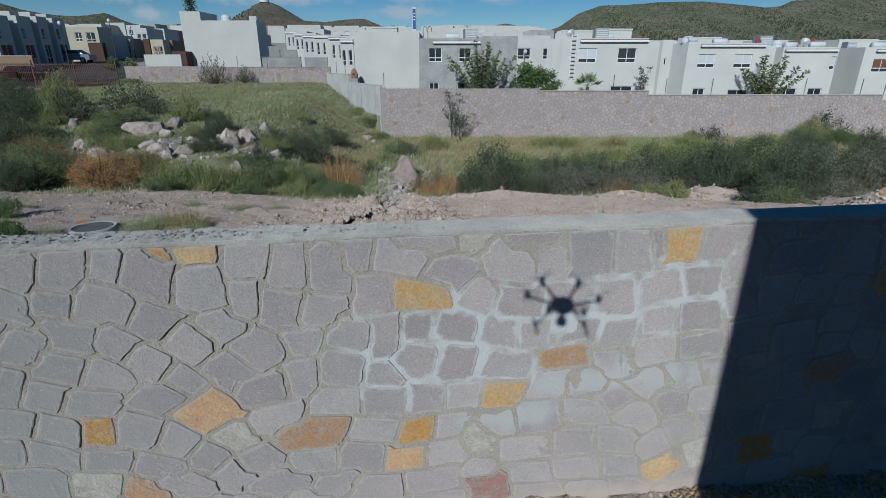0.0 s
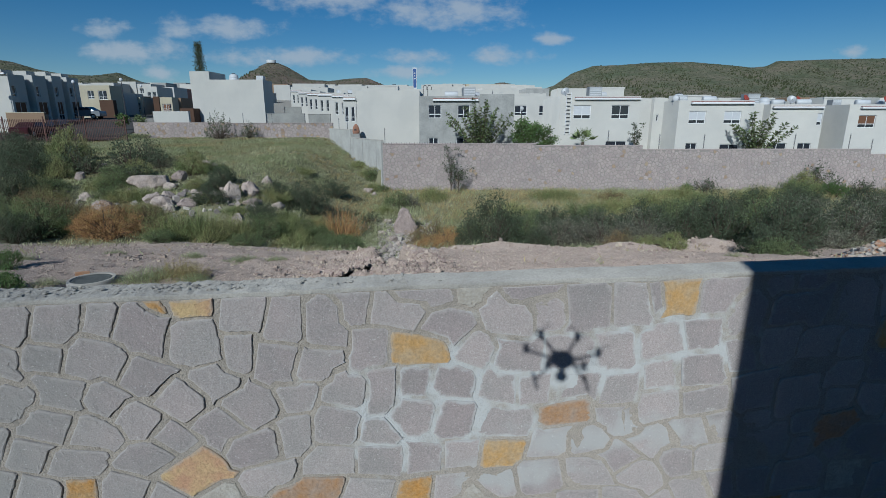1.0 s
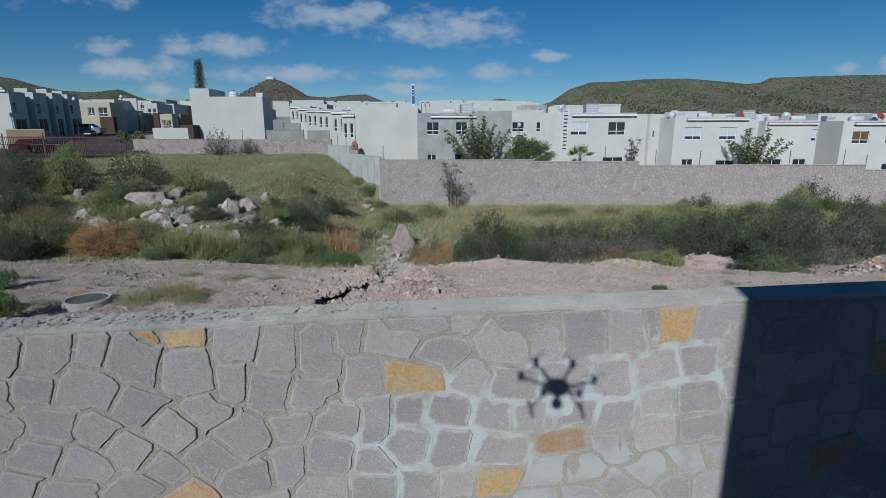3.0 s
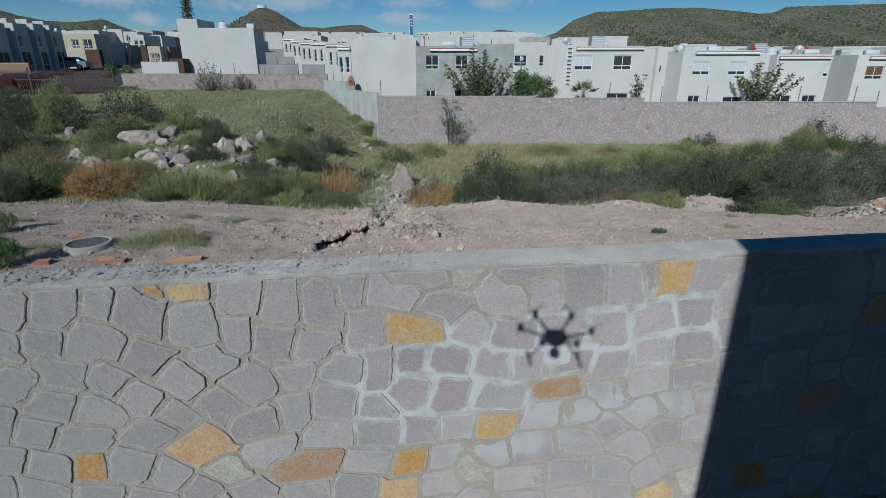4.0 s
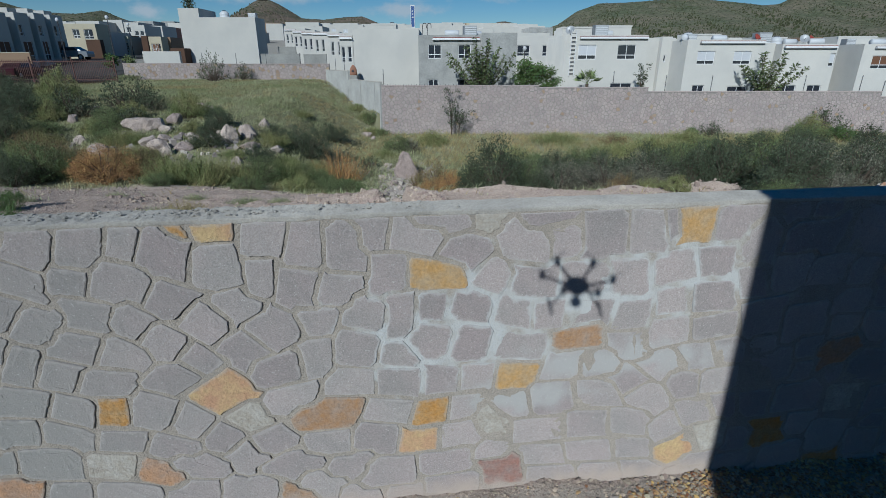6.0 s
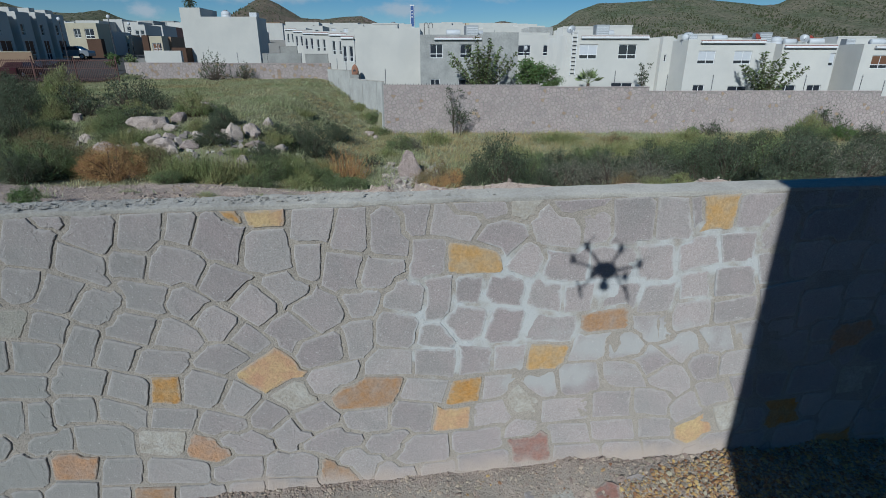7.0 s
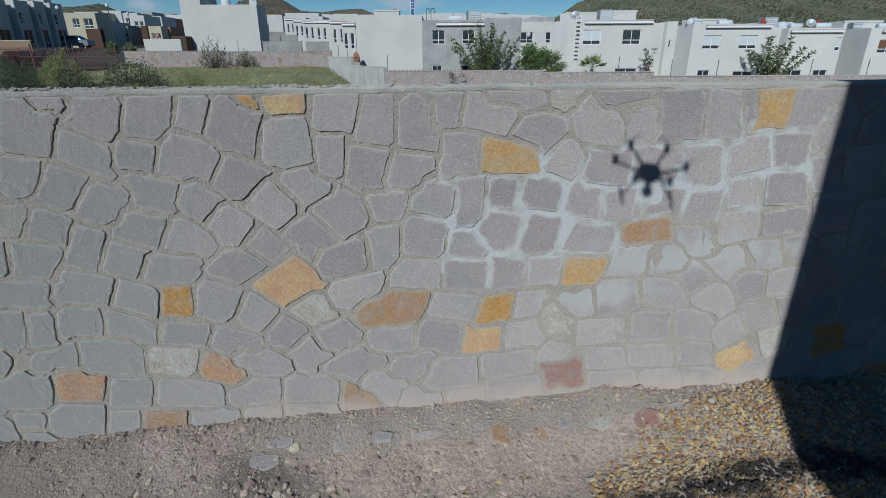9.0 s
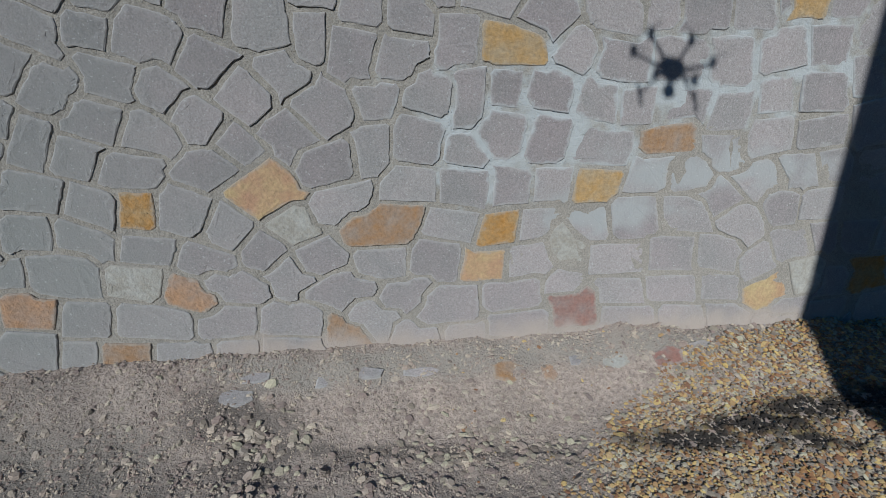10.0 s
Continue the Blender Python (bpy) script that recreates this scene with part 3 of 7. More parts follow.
def rubble(sites, x0, x1, z0, z1, joint, reach, blunt=0.0, flat=1.0):
    """Voronoi stones of the sites inside a rectangle, shrunk by the joint. Gives (index, polygon)."""
    cells, size, joints = {}, reach, joint
    for i, (x, z) in enumerate(sites):
        cells.setdefault((int(x // size), int(z // size)), []).append(i)
    for i, (x, z) in enumerate(sites):
        cx, cz = int(x // size), int(z // size)
        poly = [(max(x0, x - reach), max(z0, z - reach)), (min(x1, x + reach), max(z0, z - reach)), (min(x1, x + reach), min(z1, z + reach)), (max(x0, x - reach), min(z1, z + reach))]
        for dx in (-1, 0, 1):
            for dz in (-1, 0, 1):
                for j in cells.get((cx + dx, cz + dz), ()):
                    if j == i or not poly:
                        continue
                    px, pz = sites[j]
                    ux, uz = px - x, pz - z
                    ln = math.hypot(ux, uz)
                    if ln < 1e-6:
                        continue
                    uz *= flat
                    ln = math.hypot(ux, uz)
                    ux, uz = ux / ln, uz / ln
                    joint = joints * (0.55 + 0.9 * ((i * i + j * j + 7 * (i + j)) % 89) / 89)
                    poly = clip(poly, ux, uz, ux * (x + px) / 2 + uz * (z + pz) / 2 - joint / 2)
        # corners that nearly meet become one
        merged = []
        for q in poly:
            if merged and math.hypot(q[0] - merged[-1][0], q[1] - merged[-1][1]) < blunt:
                merged[-1] = ((q[0] + merged[-1][0]) / 2, (q[1] + merged[-1][1]) / 2)
            else:
                merged.append(q)
        if len(merged) > 3 and math.hypot(merged[0][0] - merged[-1][0], merged[0][1] - merged[-1][1]) < blunt:
            merged.pop()
        if len(merged) >= 3:
            yield i, merged


def scatter_sites(x0, x1, z0, z1, gap, fixed, rnd, squash=1.0, tries=30):
    """Sites no nearer than gap to one another (taller than wide by squash), with the fixed ones among them."""
    sites = list(fixed)
    area = (x1 - x0) * (z1 - z0)
    want = int(area / (gap * gap) * tries)
    cells = {}

    def key(x, z):
        return int(x // gap), int(z // (gap * squash))
    for s in sites:
        cells.setdefault(key(*s), []).append(s)
    for _ in range(want):
        x, z = rnd.uniform(x0, x1), rnd.uniform(z0, z1)
        kx, kz = key(x, z)
        if all(math.hypot(x - a, (z - b) / squash) > gap for dx in (-1, 0, 1) for dz in (-1, 0, 1) for a, b in cells.get((kx + dx, kz + dz), ())):
            sites.append((x, z))
            cells.setdefault((kx, kz), []).append((x, z))
    return sites


def stone_shape(poly, rnd, depth, rough, bevel, pieces=2, band=0.0):
    """A flat-faced stone with hacked edges: outline in (x, z), its face at y = 0 towards -y and its root at y = depth."""
    ring = []
    for (ax, az), (bx, bz) in zip(poly, poly[1:] + poly[:1]):
        ln = math.hypot(bx - ax, bz - az)
        k = pieces if ln > 0.35 * bevel * 30 else 1
        for i in range(k):
            t = i / k + (rnd.uniform(-0.12, 0.12) if i else rnd.uniform(0.0, 0.05)) / (1 if k < 3 else 1.6)
            nx, nz = (bz - az) / (ln + 1e-9), -(bx - ax) / (ln + 1e-9)
            o = rnd.uniform(-rough, rough * 0.6)
            ring.append((ax + (bx - ax) * t + nx * o, az + (bz - az) * t + nz * o))
    n = len(ring)
    cx, cz = sum(p[0] for p in ring) / n, sum(p[1] for p in ring) / n
    tip_x, tip_z = rnd.uniform(-0.03, 0.03), rnd.uniform(-0.03, 0.03)

    def face(px, pz):
        return tip_x * (px - cx) + tip_z * (pz - cz)
    vs = [(px, depth, pz) for px, pz in ring]
    vs += [(px, face(px, pz) + bevel * rnd.uniform(0.5, 1.3), pz) for px, pz in ring]
    shrink = [bevel * rnd.uniform(0.7, 1.6) for _ in ring]
    bands = [0.0] if not band else [0.0, band]
    for extra in bands:
        for (px, pz), b in zip(ring, shrink):
            d = math.hypot(px - cx, pz - cz) + 1e-9
            q = max(0.12 if extra else 0.0, 1 - (b + extra * rnd.uniform(0.7, 1.4)) / d)
            px, pz = cx + (px - cx) * q, cz + (pz - cz) * q
            vs.append((px, face(px, pz) + (rnd.uniform(-0.0028, 0.0012) if extra else 0.0), pz))
    last = 1 + len(bands)
    fs = [(r * n + i, r * n + (i + 1) % n, (r + 1) * n + (i + 1) % n, (r + 1) * n + i) for r in range(last) for i in range(n)]
    fs.append(tuple(range(last * n, (last + 1) * n)))
    return vs, fs, (cx, cz)


# ---- the near wall: a mason's list of the stones, course by course; the stones past its ends fall at random ----
NEAR_X0, NEAR_X1 = -9.0, 11.0
# each: along the wall, height, width, depth of the face, slope of its bed and lean of its sides in degrees, colour if it is not grey
COURSE_TOP = [(-2.58, 1.97, 0.13, 0.25, 7, 20, "orange"), (-2.38, 1.97, 0.23, 0.22, -13, 24), (-2.24, 2.06, 0.15, 0.06, -1, 14), (-2.08, 2.02, 0.21, 0.19, -18, 23), (-1.84, 2.01, 0.19, 0.21, -8, 13),
              (-1.65, 2.01, 0.13, 0.18, -10, 20), (-1.47, 1.95, 0.24, 0.22, -19, 22), (-1.38, 2.06, 0.11, 0.05, -40, 7, "orange"), (-1.22, 2.06, 0.19, 0.09, 2, 6, "pale"), (-0.99, 2.02, 0.21, 0.18, -2, 14),
              (-0.79, 1.98, 0.16, 0.25, -10, 11), (-0.59, 1.94, 0.18, 0.24, -6, -5), (-0.45, 2.02, 0.13, 0.17, -5, -2), (-0.23, 1.98, 0.24, 0.15, -11, 21), (-0.08, 2.06, 0.28, 0.06, -7, -3),
              (0.17, 2.06, 0.14, 0.08, -9, -5, "white_stone")]
COURSE_TOP_RIGHT = [(0.36, 1.93, 0.29, 0.16, -20, 4), (0.50, 2.06, 0.26, 0.05, 2, -7), (0.58, 1.95, 0.16, 0.18, 6, -19), (0.81, 1.96, 0.22, 0.24, -2, 2), (1.05, 1.97, 0.18, 0.25, 0, -9),
                    (1.19, 2.01, 0.06, 0.17, -1, -18), (1.33, 2.00, 0.19, 0.20, 0, -5, "ochre"), (1.56, 1.98, 0.21, 0.15, -1, 5), (1.74, 1.86, 0.17, 0.21, 4, -3)]
COURSE_SEVEN = [(-2.64, 1.73, 0.13, 0.20, -3, 9), (-2.47, 1.74, 0.17, 0.17, -7, 21), (-2.15, 1.85, 0.23, 0.14, -32, 13), (-1.94, 1.83, 0.16, 0.13, -14, 18), (-1.70, 1.82, 0.24, 0.21, -16, 17),
                (-1.23, 1.88, 0.23, 0.21, 0, -2), (-1.03, 1.80, 0.13, 0.20, 0, 4), (-0.85, 1.74, 0.19, 0.20, -9, 13), (-0.64, 1.72, 0.20, 0.17, -10, 21), (-0.37, 1.79, 0.17, 0.22, 3, 4),
                (-0.11, 1.77, 0.30, 0.15, -7, -2, "ochre"), (0.05, 1.90, 0.20, 0.19, -32, 50), (0.19, 1.74, 0.16, 0.17, -40, 34), (0.43, 1.70, 0.24, 0.17, 0, -2), (0.73, 1.70, 0.28, 0.16, -4, 2),
                (0.97, 1.70, 0.22, 0.21, -6, 2)]
COURSE_SEVEN_RIGHT = [(1.24, 1.74, 0.21, 0.17, 16, -18), (1.50, 1.77, 0.19, 0.17, 0, -10), (1.74, 1.63, 0.15, 0.19, 3, -15)]
COURSE_SIX = [(-2.62, 1.53, 0.22, 0.15, -6, 26, "olive"), (-2.30, 1.68, 0.18, 0.19, -21, 34), (-2.13, 1.60, 0.21, 0.19, -15, 33), (-1.90, 1.64, 0.20, 0.15, -17, 11), (-1.68, 1.60, 0.15, 0.17, -45, 43),
              (-1.48, 1.70, 0.18, 0.19, -27, 40), (-1.34, 1.57, 0.19, 0.18, -45, 48), (-1.15, 1.65, 0.17, 0.18, -51, 67), (-0.99, 1.51, 0.23, 0.18, -51, 53), (-0.75, 1.53, 0.17, 0.13, 0, 0),
              (-0.51, 1.56, 0.19, 0.18, -22, 20), (-0.31, 1.56, 0.14, 0.24, 6, -3), (-0.14, 1.58, 0.17, 0.14, 0, 6), (0.07, 1.58, 0.22, 0.15, -11, 14), (0.32, 1.52, 0.17, 0.18, -15, 3),
              (0.53, 1.49, 0.16, 0.16, 2, -3)]
COURSE_SIX_RIGHT = [(0.77, 1.50, 0.25, 0.15, -2, 4), (1.03, 1.46, 0.20, 0.16, 5, 2), (1.27, 1.54, 0.18, 0.16, 5, -4), (1.52, 1.54, 0.26, 0.18, -1, -6)]
COURSE_FIVE = [(-2.40, 1.49, 0.17, 0.15, -16, 28), (-1.99, 1.47, 0.22, 0.16, -18, 26), (-1.76, 1.40, 0.21, 0.16, -18, 21), (-1.56, 1.46, 0.19, 0.17, -31, 39), (-1.39, 1.35, 0.19, 0.13, -42, 44),
               (-1.17, 1.38, 0.18, 0.16, -43, 56), (-1.00, 1.25, 0.24, 0.16, 10, -5), (-0.79, 1.30, 0.15, 0.21, 16, -3), (-0.56, 1.36, 0.21, 0.20, -10, 7), (-0.34, 1.29, 0.19, 0.11, -9, 13),
               (-0.14, 1.37, 0.23, 0.18, -16, 9), (0.06, 1.33, 0.20, 0.21, -6, 18), (0.37, 1.30, 0.28, 0.16, -9, 8), (0.71, 1.33, 0.28, 0.13, 10, -8, "brown"), (0.63, 1.15, 0.20, 0.18, -4, 13),
               (0.87, 1.13, 0.23, 0.17, 5, -12)]
COURSE_FIVE_RIGHT = [(1.03, 1.25, 0.20, 0.18, 1, -21), (1.28, 1.33, 0.23, 0.16, 5, -4), (1.57, 1.34, 0.27, 0.16, 5, -14)]
COURSE_FOUR = [(-2.73, 1.36, 0.17, 0.17, -14, 3), (-2.51, 1.32, 0.20, 0.18, -8, 17), (-2.26, 1.37, 0.14, 0.22, -22, 21), (-2.10, 1.30, 0.18, 0.17, -21, 29), (-1.88, 1.24, 0.26, 0.14, -6, 22),
               (-1.55, 1.23, 0.18, 0.20, -39, 59), (-1.31, 1.13, 0.22, 0.26, -46, 60, "pale"), (-1.19, 0.95, 0.17, 0.17, -41, 58, "white_stone"), (-0.95, 1.05, 0.25, 0.16, 12, 12), (-0.75, 0.93, 0.37, 0.17, 2, 18, "brown"),
               (-0.61, 1.14, 0.24, 0.13, -9, 5), (-0.34, 1.11, 0.23, 0.16, -11, 1), (-0.09, 1.10, 0.17, 0.16, -4, 5), (0.12, 1.11, 0.18, 0.17, -4, 1), (0.35, 1.10, 0.22, 0.15, -1, 12, "ochre"),
               (0.58, 0.92, 0.25, 0.20, 1, -4)]
COURSE_FOUR_RIGHT = [(0.88, 0.93, 0.26, 0.20, -4, -16), (1.04, 1.01, 0.19, 0.17, -40, 56), (1.27, 1.10, 0.19, 0.19, -38, 64)]
COURSE_FOUR_REST = [(1.50, 1.14, 0.19, 0.20, 1, -23), (1.69, 1.17, 0.16, 0.19, 5, -20), (1.22, 0.85, 0.24, 0.16, -35, 52), (1.44, 0.93, 0.16, 0.20, 2, -12), (1.67, 0.95, 0.21, 0.18, 0, 6),
                    (0.06, 0.92, 0.17, 0.15, 5, 2), (0.34, 0.89, 0.20, 0.17, 0, -14)]
COURSE_THREE = [(-2.87, 1.10, 0.11, 0.21, -5, 16), (-2.63, 1.14, 0.26, 0.12, -4, 15), (-2.33, 1.16, 0.25, 0.16, -14, 21), (-2.08, 1.08, 0.20, 0.17, -27, 19), (-1.89, 1.05, 0.14, 0.16, 0, 2, "orange"),
                (-1.68, 1.04, 0.20, 0.21, -14, 15), (-1.50, 0.95, 0.17, 0.19, -38, 41), (-1.35, 0.82, 0.14, 0.17, -40, 42), (-1.07, 0.77, 0.22, 0.15, 7, -4), (-0.77, 0.73, 0.23, 0.12, -2, 6),
                (-0.41, 0.92, 0.26, 0.14, -9, 14), (-0.16, 0.89, 0.19, 0.17, 12, 11, "orange"), (-0.22, 0.69, 0.19, 0.15, -5, 4, "pale"), (-0.49, 0.75, 0.21, 0.17, -14, 13), (0.01, 0.70, 0.20, 0.16, 9, -3),
                (0.22, 0.79, 0.21, 0.16, -25, 0, "white_stone")]
COURSE_THREE_RIGHT = [(0.52, 0.69, 0.29, 0.15, -2, -4), (0.83, 0.70, 0.25, 0.19, -2, -6), (1.11, 0.69, 0.25, 0.17, -9, -1)]
COURSE_THREE_REST = [(1.36, 0.61, 0.19, 0.17, 29, -24), (1.55, 0.73, 0.20, 0.19, 6, -24), (1.69, 0.52, 0.16, 0.20, 9, -18, "white_stone"), (1.44, 0.44, 0.27, 0.15, 19, -18, "pale"), (1.74, 0.76, 0.14, 0.17, 1, -21)]
COURSE_TWO = [(-2.75, 0.95, 0.16, 0.19, -2, 14), (-2.58, 0.93, 0.12, 0.19, -2, 10), (-2.40, 0.96, 0.21, 0.15, 0, 8), (-2.14, 0.92, 0.23, 0.13, -23, 8), (-1.88, 0.85, 0.24, 0.14, -8, 21),
              (-1.62, 0.79, 0.25, 0.13, -18, 24)]
COURSE_LOW = [(-1.96, 0.69, 0.24, 0.17, -8, 18, "white_stone"), (-1.73, 0.60, 0.25, 0.15, -30, 20, "pink"), (-2.47, 0.56, 0.22, 0.15, -10, 15, "pink"), (-2.10, 0.28, 0.23, 0.15, -5, 12, "brown"), (-2.23, 0.50, 0.23, 0.18, -2, 13),
              (-1.93, 0.46, 0.36, 0.17, -10, 11), (-1.57, 0.43, 0.28, 0.17, 3, 8), (-1.24, 0.42, 0.32, 0.16, -6, 6), (-2.31, 0.30, 0.16, 0.18, -5, 13), (-2.54, 0.35, 0.24, 0.19, -5, 15),
              (-1.81, 0.28, 0.26, 0.13, -2, 10), (-1.54, 0.28, 0.21, 0.12, -3, 8), (-1.26, 0.27, 0.31, 0.12, -5, 6), (-0.98, 0.34, 0.21, 0.17, -21, 4, "brown"), (-0.84, 0.42, 0.23, 0.16, -21, 26),
              (-0.98, 0.59, 0.21, 0.23, -34, 59)]
COURSE_LOW_RIGHT = [(-1.23, 0.67, 0.17, 0.18, -46, 59), (-1.50, 0.64, 0.28, 0.14, -18, 25), (-0.66, 0.53, 0.22, 0.13, 7, 2), (-0.42, 0.45, 0.28, 0.18, 5, 0), (-0.07, 0.50, 0.27, 0.16, 5, -2),
                    (-0.02, 0.32, 0.33, 0.13, -2, -3), (0.29, 0.40, 0.23, 0.16, 7, -5, "red"), (0.56, 0.49, 0.26, 0.13, -4, -7), (0.86, 0.49, 0.29, 0.14, -4, -9), (1.17, 0.47, 0.24, 0.13, -6, -11),
                    (0.64, 0.31, 0.31, 0.13, -4, -7), (0.95, 0.29, 0.29, 0.13, -4, -10), (1.24, 0.29, 0.24, 0.12, -4, -12), (-0.59, 0.28, 0.22, 0.13, -4, 1), (-0.32, 0.28, 0.21, 0.12, -4, -1)]
SHADED = [(2.11, 0.51, 0.2, 0.15, 5, 0, "orange"), (2.58, 0.2, 0.24, 0.13, 12, 0, "orange"), (2.78, 1.72, 0.24, 0.17, 8, 0, "ochre"), (2.63, 0.75, 0.2, 0.14, 0, 0, "white_stone"), (2.46, 1.1, 0.24, 0.15, 20, 0, "pink"), (0.88, 0.17, 0.22, 0.1, 5, 0, "red")]
COURSES = (COURSE_TOP, COURSE_TOP_RIGHT, COURSE_SEVEN, COURSE_SEVEN_RIGHT, COURSE_SIX, COURSE_SIX_RIGHT, COURSE_FIVE, COURSE_FIVE_RIGHT, COURSE_FOUR, COURSE_FOUR_RIGHT, COURSE_FOUR_REST, COURSE_THREE, COURSE_THREE_RIGHT, COURSE_THREE_REST, COURSE_TWO, COURSE_LOW, COURSE_LOW_RIGHT, SHADED)
STONE_LABEL = {"orange": "rust-orange stone", "ochre": "ochre yellow stone", "pale": "pale yellow stone", "brown": "rusty brown stone", "white_stone": "whitish stone", "pink": "pinkish orange stone", "red": "dull red stone", "olive": "pale olive-grey stone"}


class Slab:
    """A four-sided stone face in the wall's plane: its middle, its corners, and the two directions that its sides face."""
    def __init__(self, x, z, w, h, bed, lean, key="stone"):
        a, b = math.radians(bed), math.radians(lean)
        u, v = (w / 2 * math.cos(a), w / 2 * math.sin(a)), (h / 2 * math.sin(b), h / 2 * math.cos(b))
        self.x, self.z, self.key, self.r = x, z, key, math.hypot(u[0], u[1]) + math.hypot(v[0], v[1])
        self.normals = ((-math.sin(a), math.cos(a)), (math.cos(b), -math.sin(b)))
        self.corners = [(x + i * u[0] + j * v[0], z + i * u[1] + j * v[1]) for i, j in ((-1, -1), (1, -1), (1, 1), (-1, 1))]

    def span(self, n):
        d = [n[0] * x + n[1] * z for x, z in self.corners]
        return min(d), max(d)

    def part_from(self, other):
        """The widest straight gap between two stones: its width, its direction and its middle."""
        best = None
        for n in self.normals + other.normals:
            if n[0] * (other.x - self.x) + n[1] * (other.z - self.z) < 0:
                n = (-n[0], -n[1])
            far, near = self.span(n)[1], other.span(n)[0]
            if best is None or near - far > best[0]:
                best = (near - far, n, (near + far) / 2)
        return best


def lay_stones(rnd):
    """The listed stones, then smaller and smaller ones wherever there is room."""
    slabs, cells = [], {}

    def near(x, z):
        i, j = int(x // 0.4), int(z // 0.4)
        return [s for di in (-1, 0, 1) for dj in (-1, 0, 1) for s in cells.get((i + di, j + dj), ())]

    def put(s):
        slabs.append(s)
        cells.setdefault((int(s.x // 0.4), int(s.z // 0.4)), []).append(s)
    for course in COURSES:
        for row in course:
            put(Slab(*row))
    tries = 16000
    for k in range(tries):
        size = 1.0 - 0.62 * k / tries
        x, z = rnd.uniform(NEAR_X0, NEAR_X1), rnd.uniform(-0.3, WALL_TOP)
        if x < -2.6 and 0.75 < z < 1.75 and rnd.random() < 0.7:
            s = Slab(x, z, 0.21 * size, 0.22 * size, rnd.uniform(-42, -15), rnd.uniform(20, 50))
        else:
            s = Slab(x, z, rnd.uniform(0.2, 0.3) * size, rnd.uniform(0.15, 0.22) * size, rnd.uniform(-11, 11), rnd.uniform(-12, 16))
        if s.span((0, 1))[1] < WALL_TOP + 0.01 and all(math.hypot(x - o.x, z - o.z) > s.r + o.r or s.part_from(o)[0] > 0.018 for o in near(x, z)):
            put(s)
    return slabs, near


def straighten(points, slack):
    """Drops the points of a ring that lie within slack of a straight line between those kept."""
    def run(a, b):
        (ax, az), (bx, bz) = points[a], points[b % len(points)]
        ln = math.hypot(bx - ax, bz - az) + 1e-9
        worst, at = slack, None
        for k in range(a + 1, b):
            d = abs((bx - ax) * (points[k][1] - az) - (bz - az) * (points[k][0] - ax)) / ln
            if d > worst:
                worst, at = d, k
        return [a] if at is None else run(a, at) + run(at, b)
    far = max(range(len(points)), key=lambda k: math.hypot(points[k][0] - points[0][0], points[k][1] - points[0][1]))
    return [points[k] for k in run(0, far) + run(far, len(points))]


def stone_outlines(slabs, near, joint, grow):
    """Each stone grown outwards until only the joint is left between it and its neighbours."""
    turns = np.linspace(0, 2 * np.pi, 96, endpoint=False)
    reach = np.arange(0.012, 0.34, 0.004)
    for s in slabs:
        px = s.x + np.outer(np.cos(turns), reach)
        pz = s.z + np.outer(np.sin(turns), reach)

        def outside(o):
            return np.maximum.reduce([np.maximum(n[0] * px + n[1] * pz - o.span(n)[1], o.span(n)[0] - n[0] * px - n[1] * pz) for n in o.normals])
        own = outside(s)
        ok = (own < grow) & (pz < WALL_TOP + 0.008) & (pz > -0.35)
        for o in near(s.x, s.z):
            if o is not s and math.hypot(o.x - s.x, o.z - s.z) < s.r + o.r + 2 * grow:
                ok &= outside(o) - own > joint * (0.65 + 0.7 * (int((s.x + o.x) * 977 + (s.z + o.z) * 613) % 89) / 89)
        last = np.where(ok.all(axis=1), len(reach), np.argmin(ok, axis=1))
        r = 0.008 + 0.004 * last
        ring = [(s.x + d * math.cos(t), s.z + d * math.sin(t)) for d, t in zip(r, turns)]
        poly = straighten(ring, 0.011)
        if len(poly) >= 3:
            yield s, poly


